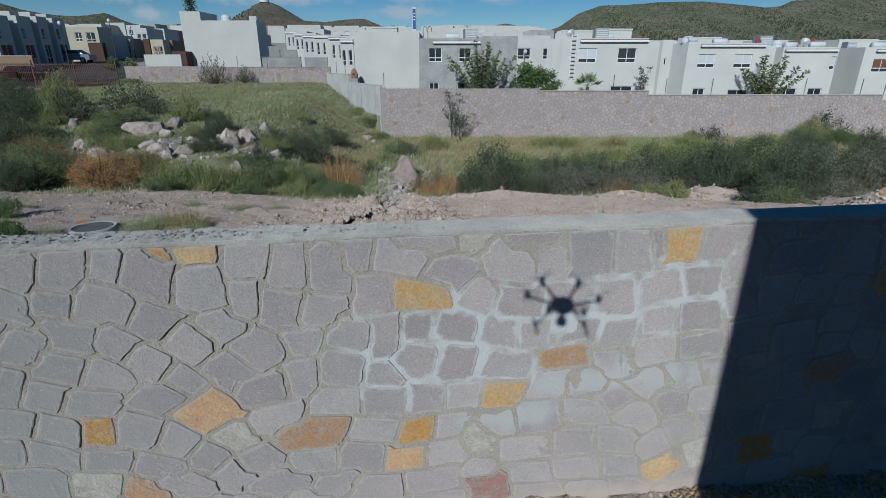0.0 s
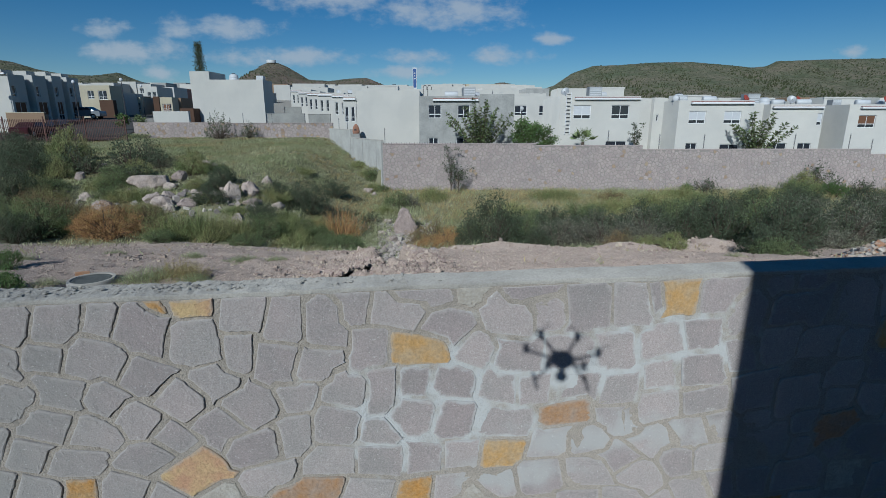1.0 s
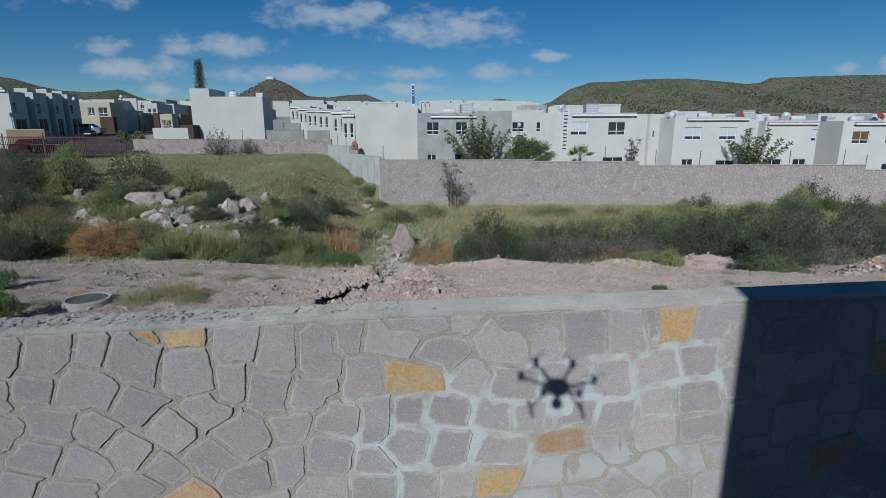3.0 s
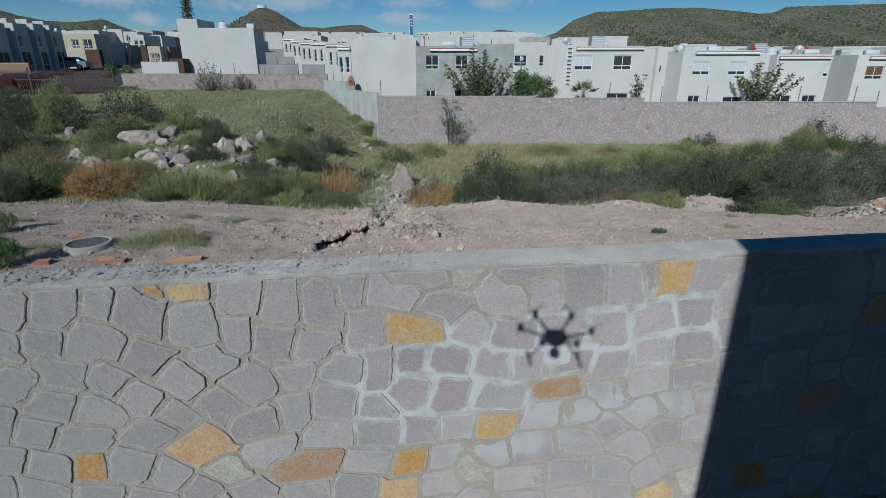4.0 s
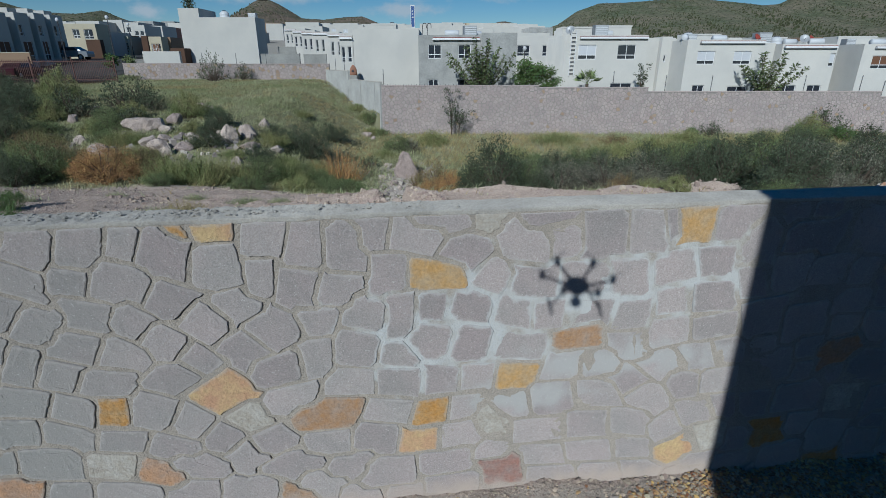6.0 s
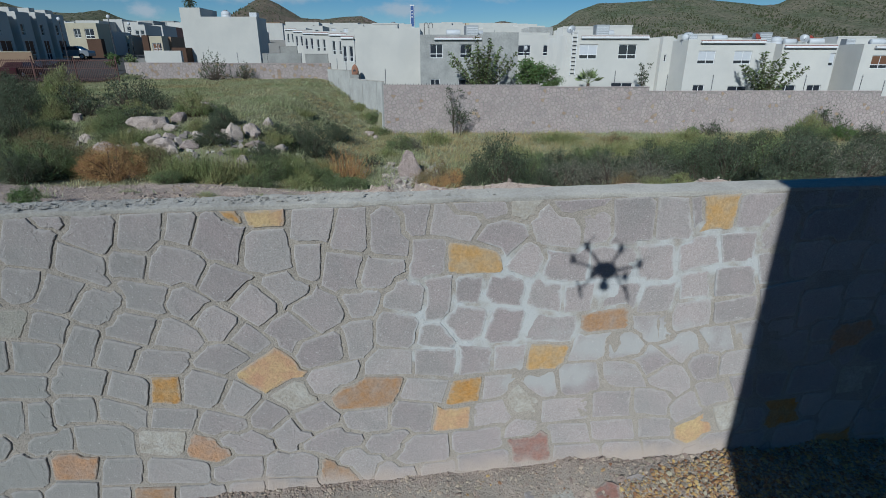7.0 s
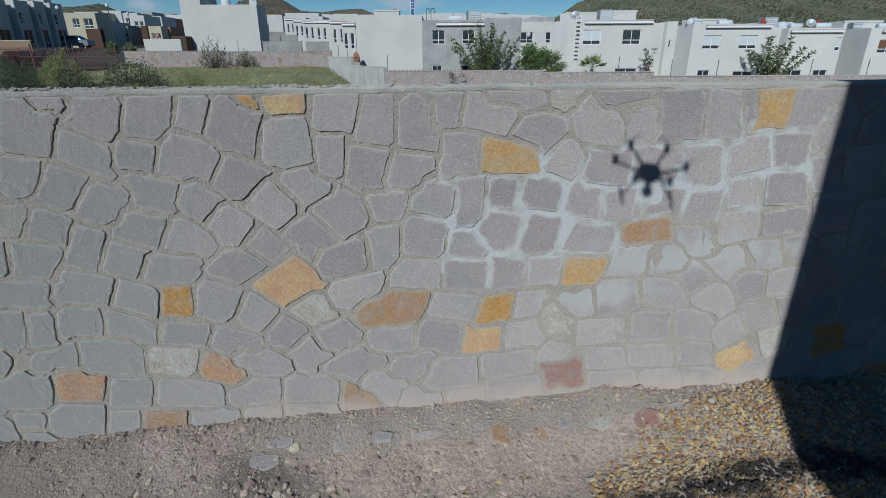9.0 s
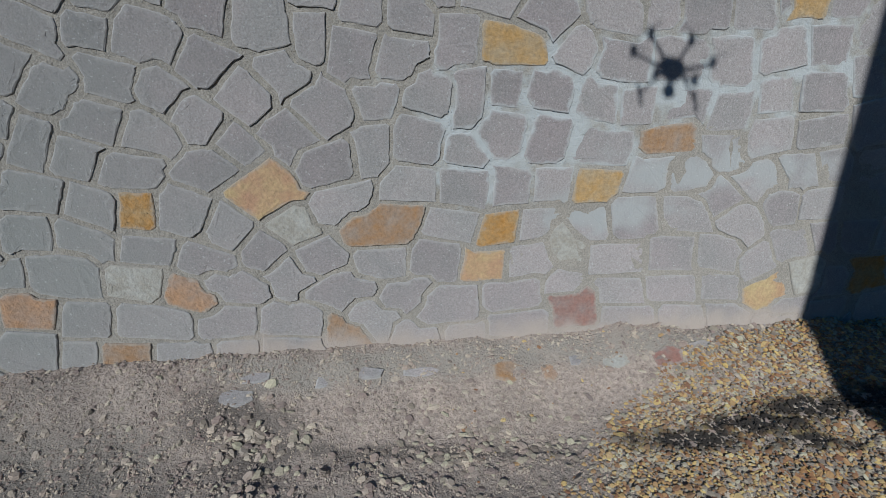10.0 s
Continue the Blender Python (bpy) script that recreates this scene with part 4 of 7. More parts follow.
def near_wall():
    rnd = random.Random(12)
    slope = math.degrees(math.atan(WALL_SLOPE))
    wall = thing("wall_near", "random rubble wall of flat grey-mauve stones with a few orange ones", "wall", (0, WALL_Y, 0), slope, kind="structure")
    g = Geo()
    # mortar bed, gently uneven
    nx, nz = 800, 90
    for face_y, flip in ((0.0075, False), (WALL_THICK, True)):
        o = len(g.v)
        for j in range(nz + 1):
            for i in range(nx + 1):
                x, z = NEAR_X0 + (NEAR_X1 - NEAR_X0) * i / nx, -0.4 + (WALL_TOP + 0.412) * j / nz
                back = 0.0 if flip else 0.0035 * (1 - smoothstep(-1.2, 0.6, x)) - 0.002
                g.v.append((x, face_y + back + (0.003 * noise.noise((x * 5, z * 5, 3)) + 0.0025 * noise.noise((x * 17, z * 17, 6))) * (1 - 0.6 * smoothstep(-0.6, 0.8, x)), z))
        for j in range(nz):
            for i in range(nx):
                a = o + j * (nx + 1) + i
                f = (a, a + 1, a + nx + 2, a + nx + 1)
                g.f.append(tuple(reversed(f)) if flip else f)
    part("mortar_bed", g, M["mortar"], wall, "grey mortar joints with white salt bloom")
    # concrete topping: a thin flat skin, crumbled along its left half
    g = Geo()
    nx = 1000
    prof = []
    for i in range(nx + 1):
        x = NEAR_X0 + (NEAR_X1 - NEAR_X0) * i / nx
        a = noise.noise((x * 2.2, 0, 9)) + 0.6 * noise.noise((x * 9, 4, 9))
        b = noise.noise((x * 1.4, 7, 2)) + 0.7 * noise.noise((x * 8, 3, 1)) + 0.5 * noise.noise((x * 21, 3, 5))
        rag = smoothstep(-0.2, 1.4, 0.4 - x)
        grit = rag * (noise.noise((x * 14, 1, 1)) + 0.7 * noise.noise((x * 31, 2, 4)))
        top = WALL_TOP + 0.032 + 0.004 * a + 0.006 * grit
        low = top - 0.020 + 0.011 * b - 0.055 * max(0.0, noise.noise((x * 3.1, 9, 9)) - 0.1) * (0.6 + 0.8 * abs(noise.noise((x * 23, 2, 9))))
        row = [(x, 0.02, low - 0.02), (x, 0.004 + 0.004 * b, low), (x, 0.002 + 0.006 * b, top - 0.006), (x, 0.006 + 0.004 * b, top)]
        for k in range(1, 9):
            y = 0.006 + 0.2 * k / 8
            up = 0.003 * noise.noise((x * 5, y * 5, 2)) + rag * (0.010 * noise.noise((x * 13, y * 13, 5)) + 0.007 * noise.noise((x * 34, y * 34, 8)))
            row.append((x, y, top + up))
        prof.append(row + [(x, 0.225 + (0.008 + 0.025 * rag) * b, top - 0.012), (x, 0.235 + (0.01 + 0.03 * rag) * b, top - 0.08), (x, 0.22, top - 0.3)])
    m = len(prof[0])
    g.v = [p for row in prof for p in row]
    g.f = [(i * m + k, (i + 1) * m + k, (i + 1) * m + k + 1, i * m + k + 1) for i in range(nx) for k in range(m - 1)]
    part("concrete_cap", g, M["cap"], wall, "thin rough concrete topping with ragged edges")
    rest = Geo()
    slabs, near = lay_stones(rnd)
    for s, poly in stone_outlines(slabs, near, 0.017, 0.06):
        area = 0.5 * abs(sum(a[0] * b[1] - b[0] * a[1] for a, b in zip(poly, poly[1:] + poly[:1])))
        if area < 0.0025:
            continue
        vs, fs, (cx, cz) = stone_shape(poly, rnd, 0.05, 0.004, 0.0042, 4, 0.022)
        proud = rnd.uniform(-0.005, 0.003) + 0.002 * smoothstep(-1.0, 0.9, cx)
        if -3.6 < cx < 3.4 and cz > 0.0:
            me = bpy.data.meshes.new("stone")
            me.from_pydata([(x - cx, y, z - cz) for x, y, z in vs], [], fs)
            me.materials.append(M[s.key])
            # worn from the middle (0) to the rim (1)
            n = len(vs) // 4
            worn = me.attributes.new("worn", "FLOAT", "POINT")
            worn.data.foreach_set("value", [1.0] * (2 * n) + [0.85] * n + [0.0] * n)
            ob = new("stone", me)
            ob.parent, ob.location = wall, (cx, proud, cz)
            if s.key != "stone":
                tagged(ob, STONE_LABEL[s.key])
        else:
            rest.add([(x, y + proud, z) for x, y, z in vs], fs)
    tagged(part("outlying_stones", rest, M["stone_rest"], wall), kind="stuff")


def far_wall(name, label, x0, y0, x1, y1, tops, base, gap, ochre, seed, thick=0.3):
    """A long rubble wall from (x0, y0) to (x1, y1); tops: (metres along, height of the top)."""
    rnd = random.Random(seed)
    length = math.hypot(x1 - x0, y1 - y0)
    wall = thing(name, label, "wall", (x0, y0, 0), math.degrees(math.atan2(y1 - y0, x1 - x0)), kind="structure")
    bed, cap = Geo(), Geo()
    for (a, za), (b, _) in zip(tops, tops[1:] + [(length, 0)]):
        bed.box(a, b, 0.02, thick, base, za)
        cap.box(a, b, -0.02, thick + 0.03, za, za + 0.06)
    part("mortar_bed", bed, M["far_mortar"], wall)
    part("coping", cap, M["far_stone"], wall, "thin mortar coping")
    grey, warm = Geo(), Geo()
    top = max(z for _, z in tops)
    sites = scatter_sites(0, length, base, top, gap, [], rnd, 0.85, 14)
    for i, poly in rubble(sites, 0, length, base, top, 0.036, gap * 3.2):
        vs, fs, (cx, cz) = stone_shape(poly, rnd, 0.05, 0.012, 0.02, 1)
        here = [z for a, z in tops if a <= cx][-1]
        if max(v[2] for v in vs) > here:
            if cz > here - 0.05:
                continue
            vs = [(x, y, min(z, here - 0.01)) for x, y, z in vs]
        (warm if rnd.random() < ochre else grey).add([(x, y + rnd.uniform(0, 0.01), z) for x, y, z in vs], fs)
    tagged(part("stones", grey, M["far_stone"], wall), kind="stuff")
    tagged(part("ochre_stones", warm, M["far_ochre"], wall, "scattered ochre stones"), kind="stuff")
    return wall


near_wall()
far_wall("wall_far", "long retaining wall of pinkish grey rubble stone behind the weeds", -4.6, 40.0, 62.0, 40.0,
         [(0, 1.02), (12.0, 0.88), (20.3, 0.58), (38.2, 0.18)], -3.2, 0.235, 0.03, 5)
far_wall("wall_left", "low boundary wall of ochre and grey rubble stone on the bank", -32.0, 54.0, -11.3, 54.0, [(0, 2.55), (10, 2.5)], 0.3, 0.27, 0.2, 6)


# flat stones half buried in the mortar that spilled at the foot of the near wall
foot_rnd = random.Random(19)
for x, d, w, h, key, label in ((-1.40, -0.17, 0.2, 0.07, "stone", "grey"), (-1.47, -0.25, 0.22, 0.09, "stone", "grey"), (-1.05, -0.19, 0.14, 0.08, "stone", "grey"), (-0.86, -0.18, 0.24, 0.08, "stone", "grey"), (-0.56, -0.19, 0.22, 0.07, "stone", "grey"),
                               (-0.10, -0.235, 0.19, 0.14, "brown", "dusty brown"), (0.12, -0.25, 0.12, 0.12, "pink", "pinkish"), (0.27, -0.205, 0.12, 0.09, "stone", "grey"), (0.48, -0.225, 0.2, 0.1, "white_stone", "whitish"), (0.77, -0.24, 0.22, 0.12, "red", "dull red"),
                               (1.0, -0.17, 0.2, 0.1, "stone", "grey")):
    label += " flat stone half buried in spilled mortar"
    poly = [(w / 2 * math.cos(a) * foot_rnd.uniform(0.85, 1.15), h / 2 * math.sin(a) * foot_rnd.uniform(0.85, 1.2)) for a in (-2.5 + foot_rnd.uniform(-0.2, 0.2), -1.5, -0.6 + foot_rnd.uniform(-0.2, 0.2), 0.5, 1.5 + foot_rnd.uniform(-0.3, 0.3), 2.5)]
    vs, fs, _ = stone_shape(poly, foot_rnd, 0.05, 0.008, 0.006, 2, 0.02)
    me = bpy.data.meshes.new("foot_stone")
    me.from_pydata(vs, [], fs)
    me.materials.append(M[key])
    me.attributes.new("worn", "FLOAT", "POINT").data.foreach_set("value", [0.9] * (len(vs) - len(fs[-1])) + [0.1] * len(fs[-1]))
    ob = tagged(new("foot_stone", me), label, "stone", "stones at the wall foot")
    y = wall_face(x) + d
    ob.matrix_basis = pose(x, y, land(x, y) + 0.004, -66 + foot_rnd.uniform(-5, 5), foot_rnd.uniform(-8, 8), 7)


# ---- houses ----
def holed(g, w, z0, z1, holes, reveal):
    """A wall face at y = 0 from x = 0 to w with openings (x0, x1, z0, z1), their reveals going back."""
    xs = sorted({0.0, w, *[h[0] for h in holes], *[h[1] for h in holes]})
    zs = sorted({z0, z1, *[h[2] for h in holes], *[h[3] for h in holes]})
    for xa, xb in zip(xs, xs[1:]):
        for za, zb in zip(zs, zs[1:]):
            mx, mz = (xa + xb) / 2, (za + zb) / 2
            if not any(h[0] < mx < h[1] and h[2] < mz < h[3] for h in holes):
                g.add([(xa, 0, za), (xb, 0, za), (xb, 0, zb), (xa, 0, zb)], [(0, 1, 2, 3)])
    for a, b, c, d in [h[:4] for h in holes]:
        g.add([(a, 0, c), (b, 0, c), (b, 0, d), (a, 0, d), (a, reveal, c), (b, reveal, c), (b, reveal, d), (a, reveal, d)],
              [(0, 4, 5, 1), (1, 5, 6, 2), (2, 6, 7, 3), (3, 7, 4, 0)])


def window_part(house, x0, x1, z0, z1, style):
    """A white frame with a low row of panes; the upper light may be covered by a blind."""
    y, t = 0.08, 0.05
    rings = [[(a, q, c) for a, c in ((x0 + m, z0 + m), (x1 - m, z0 + m), (x1 - m, z1 - m), (x0 + m, z1 - m))] for m, q in ((0, y), (t, y), (t, y + 0.06), (0, y + 0.06))]
    f = Geo().add([p for r in rings for p in r], [(r * 4 + k, r * 4 + (k + 1) % 4, (r + 1) % 4 * 4 + (k + 1) % 4, (r + 1) % 4 * 4 + k) for r in range(4) for k in range(4)])
    win = part("window", f, M["frame_white"], house)
    mid, low = (x0 + x1) / 2, z0 + (z1 - z0) * 0.3
    if x1 - x0 > 0.7:
        part("mullion", Geo().box(mid - 0.025, mid + 0.025, y + 0.005, y + 0.055, z0 + t, z1 - t), M["frame_white"], win)
    if z1 - z0 > 0.8:
        part("transom", Geo().box(x0 + t, x1 - t, y + 0.008, y + 0.052, low - 0.03, low + 0.03), M["frame_white"], win)
    part("pane", Geo().box(x0 + 0.03, x1 - 0.03, y + 0.025, y + 0.035, z0 + 0.03, z1 - 0.03), M["pane"], win, "dark glass pane")
    if style in ("blind", "brown"):
        part("blind", Geo().box(x0 + 0.05, x1 - 0.05, y + 0.012, y + 0.02, low + 0.03, z1 - 0.05), M["blind" if style == "blind" else "brown_blind"], win, "lowered blind")
    return win


def welded(g, mat):
    """The shell of a house as one connected mesh."""
    me = g.mesh("wall", mat)
    bm = bmesh.new()
    bm.from_mesh(me)
    bmesh.ops.remove_doubles(bm, verts=bm.verts, dist=0.001)
    bm.to_mesh(me)
    bm.free()
    return me


def house(label, at, width, depth, height, windows=(), mat="render_white", turn=0.0, parapet=0.35, cornice=None, group="", roof="roof_white", side=()):
    """A flat-roofed house: its front runs along local x at y = 0. windows and side windows (on the local +x end): (x0, x1, z0, z1, style)."""
    h = thing("house", label, "house", at, turn, group)
    g = Geo()
    holed(g, width, 0, height, [w[:4] for w in windows], 0.16)
    # ends and back
    g.add([(0, 0, 0), (0, depth, 0), (width, depth, 0), (width, 0, 0), (0, 0, height), (0, depth, height), (width, depth, height), (width, 0, height)],
          [(1, 0, 4, 5), (2, 1, 5, 6)] + ([] if side else [(3, 2, 6, 7)]))
    if side:
        s = Geo()
        holed(s, depth, 0, height, [w[:4] for w in side], 0.16)
        g.add([(width - y, x, z) for x, y, z in s.v], s.f)
    # parapet: inner faces and top
    p, t = parapet, 0.15
    o = [(0, 0), (width, 0), (width, depth), (0, depth)]
    i = [(t, t), (width - t, t), (width - t, depth - t), (t, depth - t)]
    g.add([(x, y, height) for x, y in o] + [(x, y, height) for x, y in i] + [(x, y, height - p) for x, y in i],
          [(k, (k + 1) % 4, 4 + (k + 1) % 4, 4 + k) for k in range(4)] + [(4 + k, 4 + (k + 1) % 4, 8 + (k + 1) % 4, 8 + k) for k in range(4)])
    part("wall", welded(g, M[mat]), None, h)
    part("roof", Geo().box(t, width - t, t, depth - t, height - p - 0.1, height - p), M[roof], h, "flat sealed roof")
    for w in windows:
        window_part(h, *w)
    for a, b, c, d, st in side:
        win = window_part(h, a, b, c, d, st)
        win.matrix_basis = Matrix.Translation((width, 0, 0)) @ Matrix.Rotation(math.pi / 2, 4, "Z")
    if cornice:
        xa, xb, z = cornice
        c = Geo().box(xa, xb, -0.28, -0.003, z, z + 0.10)
        c.box(xa + 0.04, xb - 0.04, -0.22, -0.003, z + 0.10, z + 0.17)
        part("cornice", c, M["frame_white"], h, "thin projecting white cornice")
        part("cornice_tile", Geo().box(xa + 0.04, xb - 0.04, -0.24, -0.003, z + 0.172, z + 0.21), M["roof_red"], h, "dull red top of the cornice")
    return h


R_ = "houses along the boundary wall"
W2 = "white rendered two-storey house with flat roof and white-framed windows"
house("unfinished two-storey house of bare grey render with white windows", (-1.96, 46, -1.0), 5.3, 8, 5.85,
      [(0.82, 1.94, 4.0, 5.1, "glass"), (3.39, 4.44, 4.0, 5.1, "glass"), (0.82, 1.67, 1.1, 2.3, "glass"), (3.3, 4.6, 0.9, 2.3, "glass")], "render_grey", group=R_, cornice=(1.2, 5.2, 5.45))
house("plain grey rendered wing of the unfinished house", (3.36, 45.4, -1.0), 2.95, 8, 6.0, [], "render_grey", group=R_)
house(W2, (10.47, 46, -1.2), 7.0, 8, 6.05, [(1.17, 2.70, 4.12, 5.28, "blind"), (4.52, 6.07, 4.12, 5.28, "glass"), (4.19, 6.07, 0.0, 2.2, "glass")], cornice=(1.2, 6.98, 5.75), group=R_)
house("narrow white recess between two houses with slit windows", (17.48, 48.6, -1.2), 2.0, 6, 5.9, [(0.25, 0.5, 3.9, 4.5, "glass")], group=R_)
house("white stair tower with small slit window", (19.5, 48.0, -1.2), 0.92, 6, 6.0, [(0.3, 0.52, 3.9, 4.5, "glass")], group=R_)
house(W2, (20.43, 45, -1.4), 6.45, 8, 5.85, [(0.98, 2.44, 3.92, 4.97, "blind"), (4.02, 5.5, 3.92, 4.97, "blind"), (0.95, 1.95, 1.2, 2.25, "glass"), (3.96, 5.64, 0.0, 2.15, "glass")], cornice=(1.0, 6.4, 5.55), group=R_)
house("recessed white bay with a blinded window", (26.9, 47.0, -1.5), 2.1, 5, 5.75, [(0.5, 1.35, 3.8, 4.9, "blind")], group=R_)
house(W2, (29.02, 46, -1.5), 4.76, 8, 5.65, [(4.25, 4.7, 3.85, 4.9, "blind"), (0.2, 1.9, 0.2, 2.3, "glass"), (2.9, 4.1, 0.9, 2.3, "glass")], cornice=(0.1, 4.6, 5.3), group=R_)
house(W2, (35.2, 45, -1.7), 7.2, 8, 5.8, [(0.95, 2.45, 3.85, 4.9, "brown"), (3.9, 5.4, 3.85, 4.9, "brown"), (4.0, 6.0, 0.0, 2.1, "glass")], cornice=(0.9, 7.1, 5.45), group=R_)
house("grey-shaded white wing set back between two houses", (33.8, 48.5, -1.6), 1.38, 6, 5.7, [], group=R_)
house(W2, (43.5, 46, -1.9), 7.5, 8, 5.8, [(1.0, 2.5, 3.8, 4.9, "blind"), (4.5, 6.0, 3.8, 4.9, "blind")], cornice=(0.9, 7.3, 5.4), group=R_)
house("small white house behind the gap, with a low parapet", (7.2, 60, -0.6), 6.2, 8, 6.0, [(1.2, 2.6, 3.9, 5.0, "glass"), (4.0, 5.2, 3.9, 5.0, "glass")], group=R_)
# the blank white house at the corner, with its narrow front, and the row behind it
K_ = "row of houses stepping back"
house("large white house with a blank end wall", (-8.45, 52, -1.0), 6.3, 9, 6.65, [], group=K_)
house("narrow white house front with two slim windows", (-9.72, 51.9, -0.4), 1.27, 9, 5.5, [(0.15, 0.5, 3.1, 4.5, "glass"), (0.75, 1.12, 3.1, 4.5, "glass")], group=K_, cornice=(0.02, 1.25, 5.15))
for x, y, zb, wd, ht in ((-12.5, 60, 0.3, 3.3, 5.4), (-16.0, 68, 1.0, 3.4, 5.2), (-19.4, 76, 1.6, 3.4, 5.0), (-22.8, 84, 2.2, 3.5, 5.0), (-26.3, 92, 2.9, 3.6, 5.0)):
    house("narrow white house front with two slim windows", (x, y, zb), wd, 7.5, ht, [(0.35, 0.7, ht - 2.3, ht - 0.9, "glass"), (1.1, 1.45, ht - 2.3, ht - 0.9, "glass")], group=K_, cornice=(0.05, 2.0, ht - 0.35))
# the tall blank house on the left with its stepped parapet
big = house("tall blank white house end with a stepped parapet", (-26.2, 60, 1.9), 6.0, 3.2, 5.35)
house("raised white stair tower of the blank house", (-28.4, 60.02, 1.9), 2.2, 4.5, 6.25, [])
house("low dark brown annex beside the white house", (-29.2, 58.5, 2.2), 1.5, 3, 1.9, [(0.5, 1.0, 0.9, 1.4, "glass")], "render_brown")
house("low whitewashed garden wall block", (-30.9, 56, 2.1), 3.8, 0.4, 1.65, [], parapet=0.05)
# the street on the left
S_ = "houses lining the left street"
for y, dp, zb, ht in ((54, 2.1, 2.7, 4.7), (57.2, 1.9, 2.8, 4.75), (60.0, 1.5, 2.9, 4.8), (62.4, 1.9, 3.0, 4.7)):
    foot = zb - 1.5
    house("white house whose shaded street front has dark openings", (-53.0, y, 1.5), 9.0, dp, ht + foot, [], "render_white", group=S_, side=((0.25, 0.75, foot + 2.5, foot + 3.6, "glass"), (0.3, dp - 0.3, foot, foot + 2.0, "brown")), cornice=(5.5, 8.9, ht + foot - 0.05) if y == 54 else None)
    house("recessed grey bay between two street houses", (-53.0, y + dp + 0.01, 1.5), 7.9, 1.05, ht - 0.5 + foot, [], "render_grey", group=S_, side=((0.2, 0.8, foot, foot + 2.1, "brown"),))
    house("white parapet block on a street house", (-47.4, y + 0.35, zb + ht - 0.3), 2.6, dp - 0.7, 0.75, [], "render_white", group=S_, parapet=0.1)
house("cream house with two barred upper windows and a wooden gate", (-50.8, 74, 2.9), 4.4, 3.0, 4.6, [(1.2, 2.1, 2.8, 3.9, "glass"), (2.7, 3.9, 2.7, 3.9, "glass")], "render_cream", group=S_)
house("brown porch in front of the cream house", (-47.6, 73.2, 2.9), 1.9, 0.75, 2.6, [], "render_brown", group=S_, parapet=0.1)
house("cream house end in the shade", (-55.5, 74.5, 2.9), 4.6, 8, 3.8, [], "render_white", group=S_)


# the houses up the street, in several colours
for u0, u1, y, top, tone, wins in ((-0.64, -0.604, 87, 0.048, "render_white", 1), (-0.601, -0.587, 90, 0.043, "render_tan", 1), (-0.586, -0.572, 91, 0.040, "render_cream", 1), (-0.56, -0.538, 104, 0.059, "render_white", 2),
                                   (-0.535, -0.512, 84, 0.0396, "render_cream", 1), (-0.51, -0.495, 86, 0.0385, "render_tan", 0), (-0.61, -0.576, 124, 0.068, "render_white", 0), (-0.574, -0.548, 122, 0.064, "render_white", 1),
                                   (-0.532, -0.506, 116, 0.058, "render_white", 2), (-0.505, -0.482, 128, 0.055, "render_pink", 1), (-0.545, -0.52, 140, 0.066, "render_grey", 0), (-0.66, -0.618, 118, 0.066, "render_white", 1), (-0.548, -0.537, 92, 0.041, "render_brown", 0)):
    x, wd, base = u0 * y, (u1 - u0) * y, along(TOWN_LEFT, y) - 0.3
    ht = 2.985 + top * y - base
    ws = [(wd * 0.15, wd * 0.15 + min(0.9, wd * 0.3), ht - 2.1, ht - 1.0, "glass"), (wd * 0.58, wd * 0.58 + min(0.9, wd * 0.3), ht - 2.1, ht - 1.0, "glass")][:wins + 1 if wins else 0]
    if wins and y < 100:
        ws.append((wd * 0.2, wd * 0.75, 0.3, 2.2, "brown"))
    house({"render_white": "white flat-roofed house up the street", "render_tan": "tan rendered house with a garage up the street", "render_cream": "cream rendered house up the street", "render_pink": "pinkish rendered house up the street", "render_grey": "bare grey house up the street", "render_brown": "narrow brown house front up the street"}[tone],
          (x, y, base), wd, 6, ht, ws, tone, group=S_)
# low garden walls between the blank house and the stepped row
for u0, u1, y, lo, hi, tone in ((-0.334, -0.262, 57.0, 1.6, 0.0085, "block"), (-0.255, -0.213, 56.0, 1.0, 0.0075, "block"), (-0.30, -0.268, 64.0, 1.8, 0.021, "block")):
    g = Geo().box(u0 * y, u1 * y, y, y + 0.2, lo, 2.985 + hi * y)
    g.box(u0 * y - 0.03, u1 * y + 0.03, y - 0.03, y + 0.23, 2.985 + hi * y + 0.003, 3.04 + hi * y)
    solid("garden_wall", g, M[tone], "low bare grey block garden wall", "wall", "garden walls")


